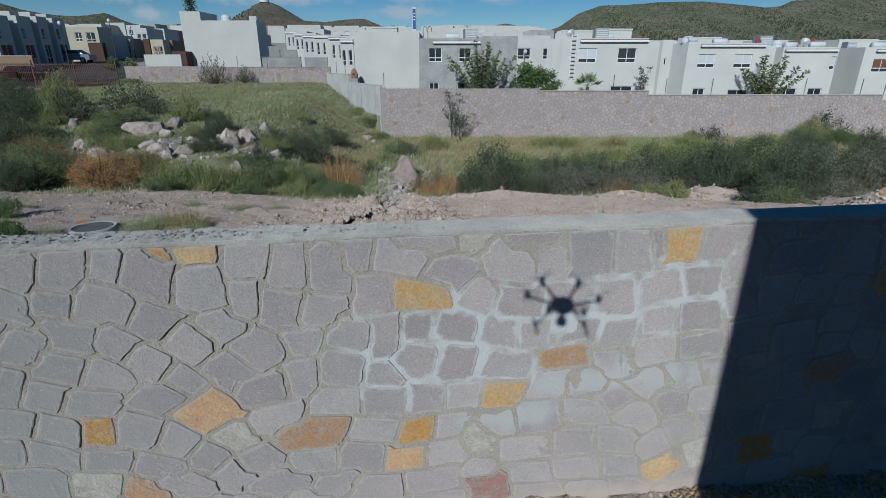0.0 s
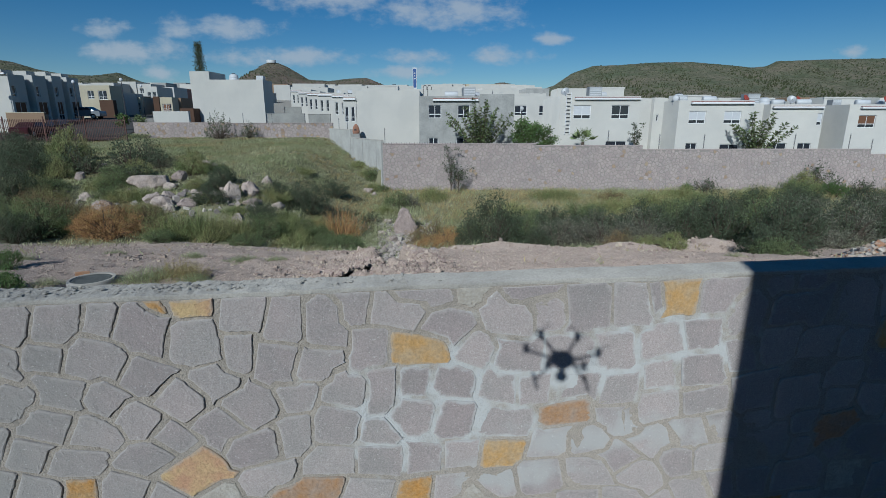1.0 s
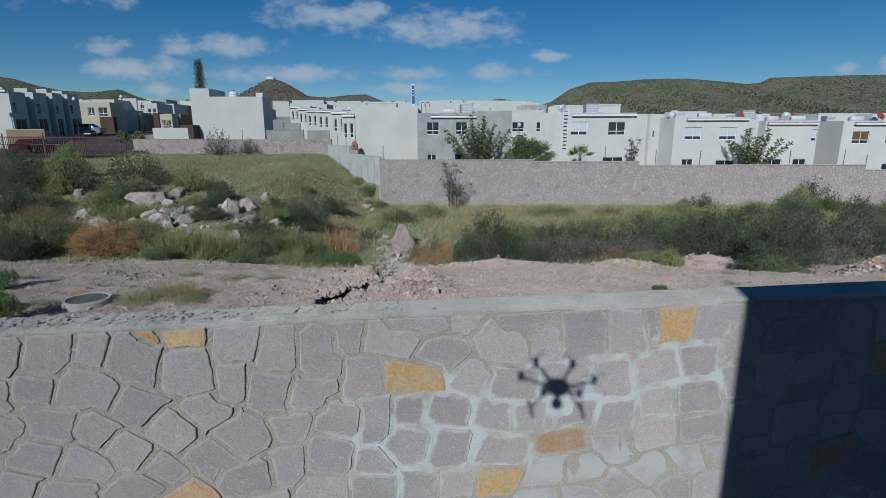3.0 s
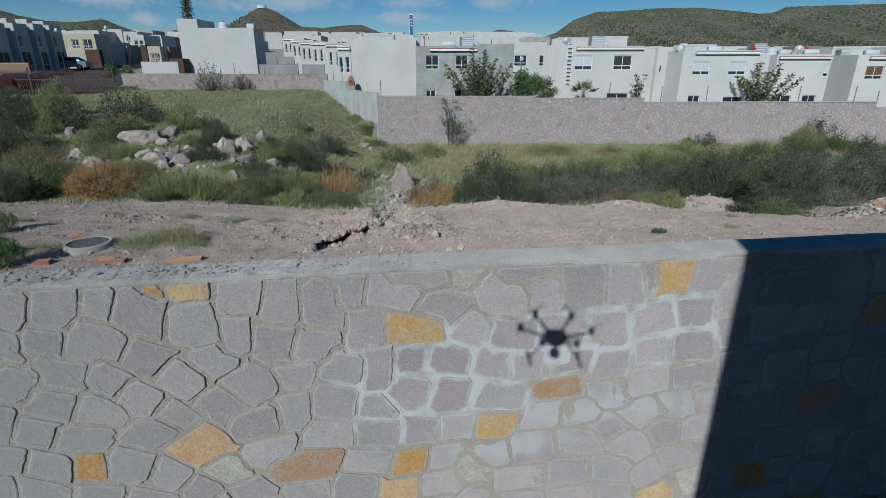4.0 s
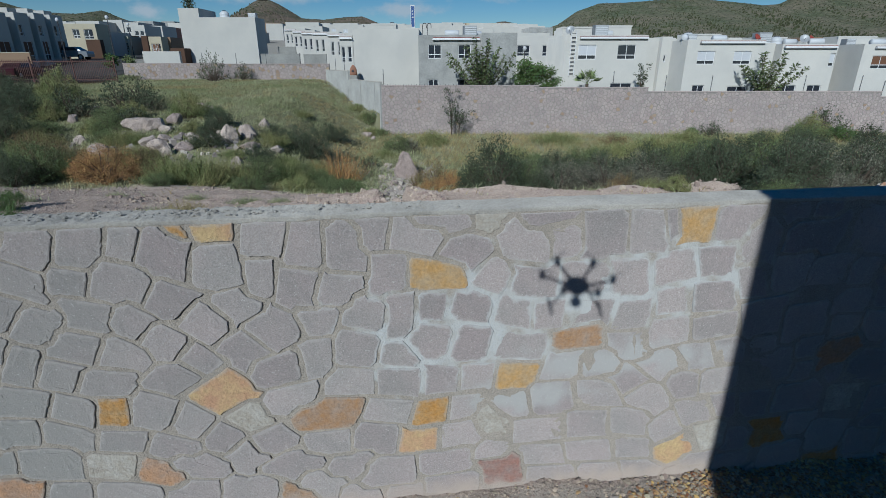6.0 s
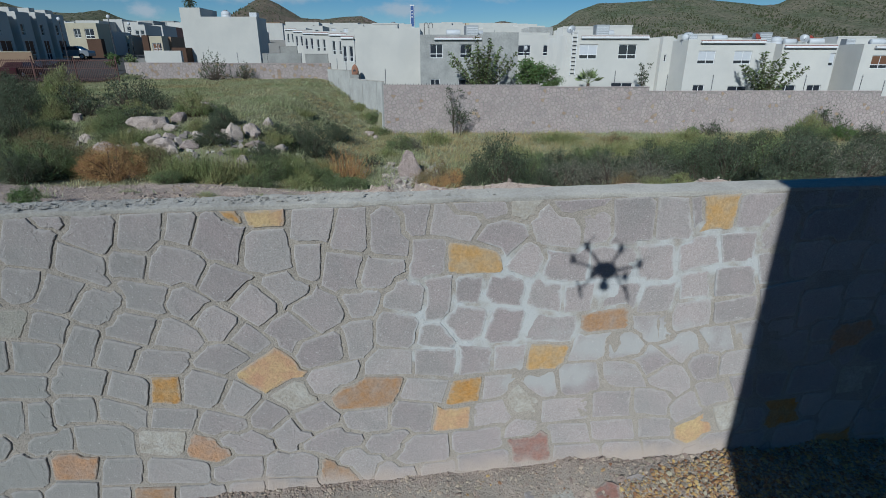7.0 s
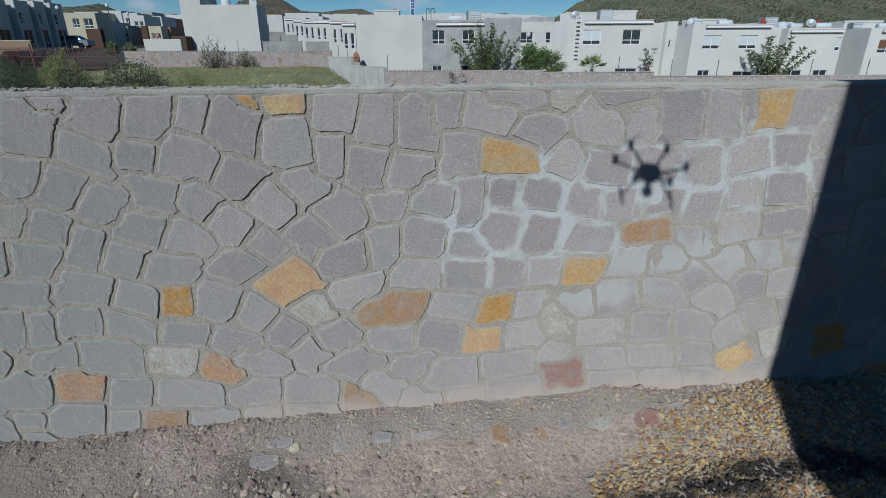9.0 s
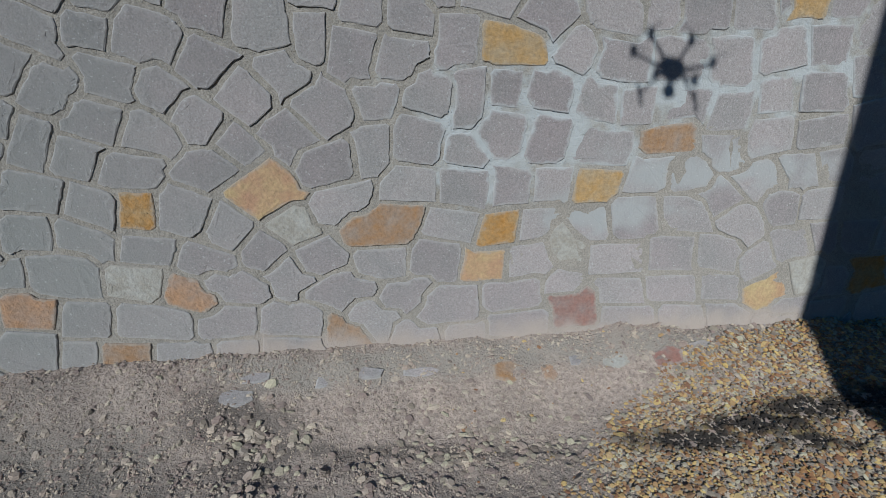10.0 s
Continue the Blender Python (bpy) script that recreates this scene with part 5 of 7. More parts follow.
def far_town():
    """White houses on the slope behind, each with its own windows."""
    rnd = random.Random(21)
    for row, (y, n) in enumerate(((66, 8), (78, 9), (90, 12), (104, 14), (120, 16), (138, 17), (160, 18), (186, 18), (216, 26), (250, 30), (290, 34))):
        lo, hi = -0.74 * y, 0.98 * y
        for k in range(n):
            x = lo + (hi - lo) * (k + rnd.uniform(0.1, 0.9)) / n
            if y < 100 and x < 0.0 * y:
                continue
            if y < 118 and x < -0.1 * y or y < 134 and -0.68 * y < x < -0.27 * y:
                continue
            wd, ht, yy = rnd.uniform(5, 9.5), rnd.choice((5.4, 5.6, 5.8, 6.1, 3.6)), y + rnd.uniform(-4, 4)
            z = min(land(x, yy), land(x + wd, yy)) - 0.3
            wins = []
            if y < 150:
                for a in np.arange(0.8, wd - 1.6, rnd.uniform(2.2, 3.2)):
                    wins.append((float(a), float(a) + rnd.uniform(0.7, 1.2), ht - 2.2, ht - 1.0, rnd.choice(("glass", "blind"))))
            tone = rnd.choices(("render_white", "render_cream", "render_grey", "render_tan"), (16, 1.2 if y > 100 else 0, 1, 0.8 if y > 100 else 0))[0]
            house({"render_white": "distant white flat-roofed house on the slope", "render_cream": "distant cream flat-roofed house on the slope", "render_grey": "distant bare grey house on the slope", "render_tan": "distant tan flat-roofed house on the slope"}[tone],
                  (x, yy, z), wd, rnd.uniform(6, 9), ht, wins, tone, rnd.uniform(-8, 8), group="houses on the far slope")


far_town()


# ---- things on the roofs ----
def water_heater(at, turn=0.0, length=1.2):
    w = thing("water_tank", "white horizontal cylindrical water tank on a roof", "water tank", at, turn, "roof tanks")
    g = Geo().lathe([(0.02, -length / 2), (0.22, -length / 2), (0.27, -length / 2 + 0.06), (0.27, length / 2 - 0.06), (0.22, length / 2), (0.02, length / 2)], 14)
    g.v = [(z, y, x + 0.55) for x, y, z in g.v]
    part("tank", g, M["tank_white"], w, smooth=True)
    for s in (-1, 1):
        part("leg", Geo().box(s * length * 0.32 - 0.03, s * length * 0.32 + 0.03, -0.22, 0.22, 0, 0.32), M["galv"], w)


def round_tank(at):
    w = thing("water_tank", "round ribbed plastic water tank on a roof", "water tank", at, 0, "roof tanks")
    part("tank", Geo().lathe([(0.02, 0), (0.5, 0), (0.52, 0.25), (0.49, 0.28), (0.52, 0.32), (0.52, 0.6), (0.49, 0.63), (0.52, 0.67), (0.5, 0.9), (0.28, 1.1), (0.02, 1.12)], 16), M["tank_white"], w, smooth=True)
    part("lid", Geo().lathe([(0.02, 1.1), (0.2, 1.1), (0.2, 1.17), (0.02, 1.18)], 12), M["dark_metal"], w, "dark screw lid")


def cooler(at, turn=0.0, s=1.0):
    c = thing("evaporative_cooler", "square grey evaporative cooler with louvred sides", "air cooler", at, turn, "roof coolers")
    part("body", Geo().box(-0.45 * s, 0.45 * s, -0.4 * s, 0.4 * s, 0.12, 0.95 * s), M["galv"], c)
    part("base", Geo().box(-0.4 * s, 0.4 * s, -0.35 * s, 0.35 * s, 0, 0.118), M["dark_metal"], c)
    for k in range(6):
        z = 0.2 + k * 0.12 * s
        part("louvre", Geo().box(-0.4 * s, 0.4 * s, -0.43 * s, -0.405 * s, z, z + 0.07 * s), M["tank_white"], c)


def dish(at, turn=0.0, colour="galv"):
    d = thing("satellite_dish", "small satellite dish on a short mast", "satellite dish", at, turn, "roof dishes")
    part("mast", Geo().tube([(0, 0, 0), (0, 0, 0.7)], 0.03, 6), M["galv"], d)
    g = Geo().lathe([(0.02, 0.0), (0.15, 0.02), (0.3, 0.08), (0.38, 0.14), (0.37, 0.15), (0.29, 0.1), (0.02, 0.02)], 16)
    rot = Matrix.Rotation(radians(60), 4, "X")
    g.v = [tuple(rot @ Vector(v) + Vector((0, -0.1, 0.75))) for v in g.v]
    part("reflector", g, M[colour], d, smooth=True)
    part("arm", Geo().tube([(0, -0.1, 0.6), (0, -0.55, 0.85)], 0.015, 5), M["dark_metal"], d)


for x, y, z, t in ((0.9, 47.5, 4.5, 0), (3.0, 49, 4.5, 20), (20.8, 46.5, 4.1, 60), (24.5, 48, 4.1, 0), (30.8, 48, 3.8, 10), (32.6, 47.2, 3.8, -10), (37.8, 47, 3.75, 0), (14.6, 48.5, 4.5, 0), (40.5, 48, 3.75, 15)):
    water_heater((x, y, z), t)
for x, y, z in ((-24.2, 62, 6.9), (-5.0, 56, 5.3), (16.5, 50, 4.5), (22.6, 50, 4.1), (31.4, 51, 3.8)):
    round_tank((x, y, z))
for x, y, z, t, s in ((2.45, 47.5, 4.5, 8, 1.2), (13.8, 47.6, 4.5, 0, 1.25), (28.6, 48.6, 3.9, 4, 1.3), (21.6, 47.2, 4.1, -5, 0.9), (36.0, 48, 3.75, 0, 0.9), (-20.9, 61.5, 6.9, 0, 0.9)):
    cooler((x, y, z), t, s)
for x, y, z, t, c in ((27.7, 48, 3.9, 30, "roof_red"), (31.6, 47.4, 3.8, -20, "galv"), (39.8, 47, 3.75, 10, "roof_red"), (11.2, 47.4, 4.5, -30, "galv"), (33.2, 49, 3.8, 30, "roof_red")):
    dish((x, y, z), t, c)
# white parapet blocks and roof rooms
for x0, x1, y0, y1, z0, z1 in ((14.3, 17.0, 49, 52, 4.5, 5.75), (11.0, 14.2, 50, 52.5, 4.5, 5.7), (22.5, 25.6, 50, 52, 4.1, 5.1), (29.8, 33.0, 52, 53.9, 3.8, 4.9), (36.5, 40, 50, 52, 3.75, 4.9), (-6.8, -4.4, 53.5, 55.5, 5.3, 6.2)):
    b = Geo().box(x0, x1, y0, y1, z0, z1)
    b.box(x0 - 0.05, x1 + 0.05, y0 - 0.05, y0 - 0.003, z1 - 0.12, z1 + 0.02)
    solid("roof_room", b, M["render_white"], "low white rendered room on a flat roof", "roof room", "rooms on the roofs")
# rungs on the end of the white house
lad = thing("wall_ladder", "white metal rung ladder fixed to a house wall", "ladder", (11.15, 45.85, 1.6))
for s in (-0.2, 0.2):
    part("rail", Geo().box(s - 0.025, s + 0.025, 0.02, 0.07, 0, 3.6), M["frame_white"], lad)
for k in range(11):
    part("rung", Geo().box(-0.175, 0.175, 0.025, 0.065, 0.15 + k * 0.32, 0.20 + k * 0.32), M["dark_metal"], lad)

# ---- boundary walls, fence and street on the left ----
bw = thing("wall_block", "stepped grey rendered block wall running down the bank", "wall", (-11.2, 52.3, 0), math.degrees(math.atan2(-12.3, 6.6)), kind="structure")
L_ = math.hypot(12.3, 6.6)
for a, b, z in ((0, 6.6, 1.98), (6.6, L_, 1.3)):
    part("panel", Geo().box(a, b, -0.1, 0.1, -3.0, z), M["block"], bw)
    part("coping", Geo().box(a, b, -0.12, 0.12, z, z + 0.05), M["cap"], bw)
for k in range(5):
    part("pilaster", Geo().box(k * L_ / 4.4, k * L_ / 4.4 + 0.2, -0.13, -0.1, -3.0, 1.25), M["block"], bw)


def red_fence():
    f = thing("fence", "rust-red steel picket fence beside the street", "fence", (-46.0, 50.0, 0.9))
    n = 95
    bar = Geo().box(-0.02, 0.02, -0.012, 0.012, 0, 2.05).mesh("picket", M["rust"])
    for k in range(n):
        part("picket", bar, None, f).location = (k * 15.6 / n, 0, 0.0)
    for x in (0, 3.9, 7.8, 11.7, 15.6):
        part("post", Geo().box(x - 0.04, x + 0.04, -0.04, 0.04, -0.4, 2.3), M["rust"], f)
    for z in (0.25, 1.2, 1.85):
        part("rail", Geo().box(0, 15.6, 0.015, 0.05, z, z + 0.06), M["rust"], f)


red_fence()
solid("road", Geo().add([(-66, 50.4, 1.0), (-32.2, 50.4, 1.0), (-66, 55, 1.78), (-32.2, 55, 1.78), (-66, 58, 1.98), (-34, 58, 1.98), (-60, 64, 2.93), (-37.5, 64, 2.93), (-49, 70, 3.05), (-40, 70, 3.05), (-50, 80, 3.28), (-43.5, 80, 3.28), (-60, 100, 3.98), (-53, 100, 3.98)],
                       [(0, 1, 3, 2), (2, 3, 5, 4), (4, 5, 7, 6), (6, 7, 9, 8), (8, 9, 11, 10), (10, 11, 13, 12)]), M["asphalt"], "dark asphalt street rising past the houses", "road", kind="structure")
low = thing("brick_wall", "low tan brick garden wall beside the fence", "wall", (-44.3, 53.2, 1.3))
part("wall", Geo().box(0, 3.9, 0, 0.18, -0.1, 2.26), M["render_tan"], low)
part("coping", Geo().box(-0.03, 3.93, -0.03, 0.21, 2.26, 2.33), M["render_cream"], low)


def car(at, turn, paint, label):
    c = thing("car", label, "car", at, turn, "parked cars")
    prof = [(-2.1, 0.35), (-2.15, 0.75), (-1.95, 0.95), (-1.3, 1.0), (-0.75, 1.42), (0.75, 1.45), (1.45, 1.02), (2.05, 0.95), (2.12, 0.7), (2.08, 0.35)]
    g = Geo()
    n = len(prof)
    for y, s in ((-0.85, 1.0), (-0.72, 1.02), (0.72, 1.02), (0.85, 1.0)):
        g.v += [(x * (1 if abs(y) < 0.8 else 0.98), y * (0.86 if z > 1.2 else 1.0), z * (1 if abs(y) < 0.8 else 0.985)) for x, z in prof]
    g.f = [(r * n + i, r * n + (i + 1) % n, (r + 1) * n + (i + 1) % n, (r + 1) * n + i) for r in range(3) for i in range(n)] + [tuple(reversed(range(n))), tuple(range(3 * n, 4 * n))]
    part("body", g, M[paint], c)
    for s in (-1, 1):
        part("side_window", Geo().add([(-1.0, s * 0.86, 1.04), (1.15, s * 0.86, 1.04), (0.7, s * 0.765, 1.38), (-0.7, s * 0.765, 1.38)], [(0, 1, 2, 3)]), M["pane"], c, "dark side glass")
        for x in (-1.3, 1.3):
            w = Geo().lathe([(0.02, -0.1), (0.31, -0.1), (0.33, -0.06), (0.33, 0.06), (0.31, 0.1), (0.02, 0.1)], 16)
            w.v = [(x + a, s * 0.78 + h, 0.33 + b) for a, b, h in w.v]
            t = part("wheel", w, M["rubber"], c)
            r = Geo().lathe([(0.02, 0.1), (0.19, 0.1), (0.19, 0.115), (0.02, 0.12)], 10)
            r.v = [(x + a, s * (0.78 + h), 0.33 + b) for a, b, h in r.v]
            part("rim", r, M["galv"], t)
    part("windscreen", Geo().add([(1.42, -0.68, 1.06), (1.42, 0.68, 1.06), (0.8, 0.62, 1.43), (0.8, -0.62, 1.43)], [(0, 1, 2, 3)]), M["pane"], c, "dark windscreen")


car((-43.6, 64, 2.93), 8, "car_silver", "silver saloon car parked in the street")
car((-40.7, 51.7, 1.24), 96, "car_red", "dark red car parked behind the fence")
car((-58.0, 100, 3.99), 12, "car_white", "white car parked further up the street")
car((-60.6, 103.5, 4.1), 8, "car_white", "white car parked further up the street")


def street_lamp(at, height=4.5):
    s = thing("street_lamp", "dark street lamp post with a round globe", "street lamp", at, 0, "street lamps")
    part("post", Geo().tube([(0, 0, 0), (0, 0, height * 0.5), (0, 0, height)], [0.07, 0.05, 0.04], 8), M["dark_metal"], s)
    part("globe", Geo().lathe([(0.03, height), (0.14, height + 0.06), (0.2, height + 0.22), (0.14, height + 0.38), (0.02, height + 0.44)], 12), M["tank_white"], s, "pale globe", smooth=True)


for p in ((-44.6, 52.2, 1.3), (-41.6, 60, 2.3), (-38.0, 63, 2.75), (-46.5, 82, 3.2), (8.0, 52, -0.8)):
    street_lamp(p)


def fence_post(at, height=1.0):
    f = thing("electric_fence_post", "thin dark fence post with white insulators on the wall", "fence post", at, 0, "electric fence posts")
    part("rod", Geo().tube([(0, 0, 0), (0, 0, height)], 0.022, 5), M["dark_metal"], f)
    for k in range(4):
        z = height * (0.3 + 0.2 * k)
        part("insulator", Geo().tube([(-0.06, 0, z), (0.06, 0, z)], 0.03, 5), M["galv"], f)


for x, z in ((-4.4, 1.08), (13.0, 0.94), (17.0, 0.64), (20.5, 0.64), (27.6, 0.64), (31.9, 0.64), (33.7, 0.24)):
    fence_post((x, 40.15, z), 1.15)
for x, y, z in ((-9.8, 49.7, 2.02), (-8.6, 47.5, 2.02), (-24, 54.15, 2.6), (-20.6, 54.15, 2.56), (-17.6, 54.15, 2.56), (-14.2, 54.15, 2.56)):
    fence_post((x, y, z), 1.0)
spikes = Geo()
for k in range(60):
    x = -4.5 + k * 0.2
    spikes.add([(x - 0.03, 40.12, 1.07), (x + 0.03, 40.12, 1.07), (x + 0.03, 40.18, 1.07), (x - 0.03, 40.18, 1.07), (x, 40.15, 1.2)], [(0, 1, 4), (1, 2, 4), (2, 3, 4), (3, 0, 4)])
solid("wall_spikes", spikes, M["dark_metal"], "row of short dark metal spikes along the wall", "spikes", kind="stuff")

oven = thing("clay_oven", "small rust-red domed clay oven behind the wall", "oven", (-8.32, 50.5, 1.55))
oven.scale = (0.78, 0.78, 0.85)
part("dome", Geo().lathe([(0.02, 0.0), (0.42, 0.0), (0.46, 0.25), (0.40, 0.6), (0.26, 0.9), (0.10, 1.05), (0.02, 1.08)], 16), M["brick_red"], oven, smooth=True)
part("mouth", Geo().lathe([(0.02, -0.005), (0.15, -0.005), (0.13, 0.004), (0.02, 0.005)], 12, (0, 0, 0)), M["dark_metal"], oven, "dark oven mouth").matrix_basis = pose(0, -0.44, 0.4, 97, 0, 0)
part("base", Geo().box(-0.55, 0.55, -0.5, 0.5, -2.4, -0.003), M["block"], oven)
for x in (-1.35, -0.95):
    v = thing("vent_pipe", "thin dark bent vent pipe on the flat roof", "pipe", (x - 0.25, 46.6, 4.5), 0, "roof vent pipes")
    part("pipe", Geo().tube([(0, 0, 0), (0, 0, 1.15), (0.05, 0, 1.26), (0.16, 0, 1.3), (0.27, 0, 1.26), (0.32, 0, 1.15), (0.32, 0, 0.9)], 0.028, 6), M["dark_metal"], v)

# ---- hills, tower ----
HILLS = {
    "left": [(-1250, 60), (-1000, 95), (-860, 110), (-760, 102), (-720, 96), (-680, 84), (-636, 76), (-590, 74), (-545, 79), (-519, 68), (-480, 55), (-400, 45)],
    "middle": [(-380, 45), (-332, 70), (-304, 90), (-290, 95), (-275, 94), (-260, 88), (-224, 67), (-190, 65), (-153, 69), (-126, 70), (-96, 58), (-20, 50), (68, 55), (102, 63), (150, 55), (190, 48)],
    "right": [(150, 45), (191, 57), (221, 77), (257, 89), (298, 90), (355, 94), (423, 95), (484, 90), (525, 86), (548, 88), (565, 96), (653, 99), (776, 101), (1000, 105), (1300, 80)],
}
for key, ridge in HILLS.items():
    g = Geo()
    x0, x1 = ridge[0][0], ridge[-1][0]
    nx, nt_ = int((x1 - x0) / 7), 22
    for j in range(nt_ + 8):
        t = j / (nt_ - 1)
        for i in range(nx + 1):
            x = x0 + (x1 - x0) * i / nx
            top = along(ridge, x)
            n = noise.fractal((x * 0.012, t * 3.0, 2.2), 0.9, 2.1, 5)
            gul = abs(noise.noise((x * 0.02 + 0.6 * t, t * 0.7, 4)))
            if t <= 1:
                z = 8 + (top - 8) * (0.3 * t + 0.7 * t ** 1.6) + (n * 5 - gul * 7) * t * (1 - t) * 2.2
                y = 480 + 420 * t + 20 * n * (1 - t)
            else:
                z, y = top - (t - 1) * 160, 900 + (t - 1) * 500
            g.v.append((x, y, z + (0.8 * noise.noise((x * 0.15, 3, 3)) if t > 0.9 else 0)))
    rows = nt_ + 8
    g.f = [(j * (nx + 1) + i, j * (nx + 1) + i + 1, (j + 1) * (nx + 1) + i + 1, (j + 1) * (nx + 1) + i) for j in range(rows - 1) for i in range(nx)]
    solid("hill", g, M["hill_rock" if key == "middle" else "hill"], {"left": "low scrub-covered hill behind the street", "middle": "rocky conical hill with a long low saddle", "right": "broad scrub-covered mesa with a rocky rim"}[key], "hill", kind="structure", smooth=True)
scrub = Geo()
rs = random.Random(3)
for key, ridge in HILLS.items():
    for _ in range({"left": 2200, "middle": 2200, "right": 7000}[key]):
        x = rs.uniform(max(ridge[0][0], -900), min(ridge[-1][0], 950))
        t = rs.random() ** 0.8
        top = along(ridge, x)
        z, y = 8 + (top - 8) * (0.3 * t + 0.7 * t ** 1.6), 480 + 420 * t
        s = rs.uniform(0.5, 1.35)
        scrub.add([(x - s, y - s * 0.5, z - 2), (x + s, y - s * 0.5, z - 2), (x + s * 0.2, y + s, z - 1), (x + s * rs.uniform(-0.5, 0.5), y, z + s * rs.uniform(0.5, 1.0)), (x - s * 0.6, y - s, z + s * 0.3), (x + s * 0.6, y - s, z + s * 0.3)],
                  [(0, 1, 5, 4), (4, 5, 3), (1, 2, 3, 5), (2, 0, 4, 3)])
solid("hill_scrub", scrub, M["scrub"], "dark bushes dotted over the hillsides", "scrub", kind="stuff")
tank = Geo().lathe([(0.1, 0), (7.6, 0), (7.6, 3.8), (7.3, 4.4), (0.1, 4.7)], 24, (-285, 897, 93.5))
solid("hilltop_tank", tank, M["tank_white"], "round white water reservoir on the hilltop", "water tank", smooth=False)
tower = thing("sign_tower", "tall narrow blue and white sign tower", "tower", (-15, 300, 15.5))
part("mast", Geo().box(-1.1, 1.1, -1.1, 1.1, 0, 15.2), M["tank_white"], tower)
part("panel", Geo().box(-0.85, 0.85, -1.15, -1.105, 4.5, 14.6), M["sign_blue"], tower, "dark blue sign panel")
part("sign_base", Geo().box(-2.6, 2.6, -1.9, 1.9, 0, 3.2), M["tank_white"], tower)
for k, (a, b) in enumerate(((-0.5, 0.5), (-0.35, 0.4), (-0.5, 0.35))):
    part("sign_bar", Geo().box(a, b, -1.19, -1.155, 9.0 + 1.5 * k, 9.5 + 1.5 * k), M["tank_white"], tower)

# ---- the house behind the viewer: its upper storey juts out and shades part of the wall ----
hb = thing("house", "white house behind with a jutting upper storey", "house", (0.42, -2.2, 0))
part("upper_storey", Geo().box(0, 14, -9, 0, 2.40, 5.12), M["render_white"], hb)
part("ground_storey", Geo().box(3.0, 14, -9, -3.2, -0.1, 2.396), M["render_white"], hb)
part("slab_edge", Geo().box(0, 14, -9, 0, 5.124, 5.2), M["cap"], hb)
# an unseen block, added to close the yard behind and hold back sky light
sky_block = thing("house", "unseen plain white block added behind the yard against sky light", "house", (-26, -24.0, 0))
part("wall", Geo().box(0, 25.8, -6, 0, -0.1, 5.9), M["render_white"], sky_block)
part("roof_edge", Geo().box(-0.1, 25.9, -6.1, 0.1, 5.904, 6.05), M["cap"], sky_block)
solid("yard_side_wall", Geo().box(8.6, 8.8, -2.1, 3.3, -0.1, 2.3), M["block"], "plain grey rendered yard side wall", "wall", kind="structure")


# ---- plants ----
def leaves_into(g, rnd, centre, spread, n, size, long=1.6, up=0.3):
    """n small pointed leaves about a centre."""
    cx, cy, cz = centre
    for _ in range(n):
        a, b, c = rnd.gauss(0, 1), rnd.gauss(0, 1), rnd.gauss(0, 1)
        d = math.sqrt(a * a + b * b + c * c) + 1e-6
        r = spread * rnd.random() ** 0.5
        p = Vector((cx + a / d * r, cy + b / d * r, cz + c / d * r * 0.85))
        u = Vector((rnd.gauss(0, 1), rnd.gauss(0, 1), rnd.gauss(up, 0.8))).normalized()
        w = u.cross(Vector((rnd.gauss(0, 1), rnd.gauss(0, 1), rnd.gauss(0, 1)))).normalized()
        s = size * rnd.uniform(0.6, 1.3)
        g.add([p, p + u * s * long * 0.5 + w * s * 0.5, p + u * s * long, p + u * s * long * 0.5 - w * s * 0.5], [(0, 1, 2, 3)])


def bush_mesh(rnd, leaf_mat, clumps, leaves, leaf, long=1.6, open_=0.0, up=0.3):
    """A bush of unit radius and height: stems, and a crown of leaf clumps with gaps."""
    crown, stems = Geo(), Geo()
    for _ in range(clumps):
        ang, rad = rnd.uniform(0, 2 * math.pi), rnd.random() ** 0.55 * (0.82 + 0.18 * open_)
        top = math.sqrt(max(0.0, 1 - rad * rad))
        z = rnd.uniform(0.12, max(0.2, top)) * rnd.uniform(0.75, 1.05) + 0.05
        c = (rad * math.cos(ang), rad * math.sin(ang), z)
        leaves_into(crown, rnd, c, rnd.uniform(0.13, 0.26), leaves, leaf, long, up)
        if rnd.random() < 0.45 + open_ * 0.5:
            m = (c[0] * 0.45 + rnd.uniform(-0.08, 0.08), c[1] * 0.45 + rnd.uniform(-0.08, 0.08), z * 0.55)
            stems.tube([(c[0] * 0.1, c[1] * 0.1, -0.05), m, c], [0.02, 0.013, 0.005], 4, False)
    return crown.mesh("crown", M[leaf_mat]), stems.mesh("woody_base", M["bark"])


def dry_mesh(rnd, mat, n=900, thick=0.010, shoots=5, bend=0.14):
    """A dry, twiggy tuft: fine upright stalks with short side shoots."""
    g = Geo()
    for _ in range(n):
        ang, rad = rnd.uniform(0, 2 * math.pi), rnd.random() ** 0.6
        b = Vector((rad * math.cos(ang) * 0.85, rad * math.sin(ang) * 0.85, 0))
        h = (1 - 0.68 * rad * rad) * rnd.uniform(0.5, 1.08)
        tip = b + Vector((rnd.gauss(0, bend) + b.x * 0.3, rnd.gauss(0, bend) + b.y * 0.3, h))
        w = Vector((rnd.gauss(0, 1), rnd.gauss(0, 1), 0)).normalized() * thick
        g.add([b - w, b + w, tip], [(0, 1, 2)])
        for _ in range(shoots):
            q = b.lerp(tip, rnd.uniform(0.2, 0.98))
            e = q + Vector((rnd.gauss(0, 0.10), rnd.gauss(0, 0.10), rnd.uniform(-0.02, 0.13)))
            g.add([q - w * 0.8, q + w * 0.8, e], [(0, 1, 2)])
    return g.mesh("foliage", M[mat])


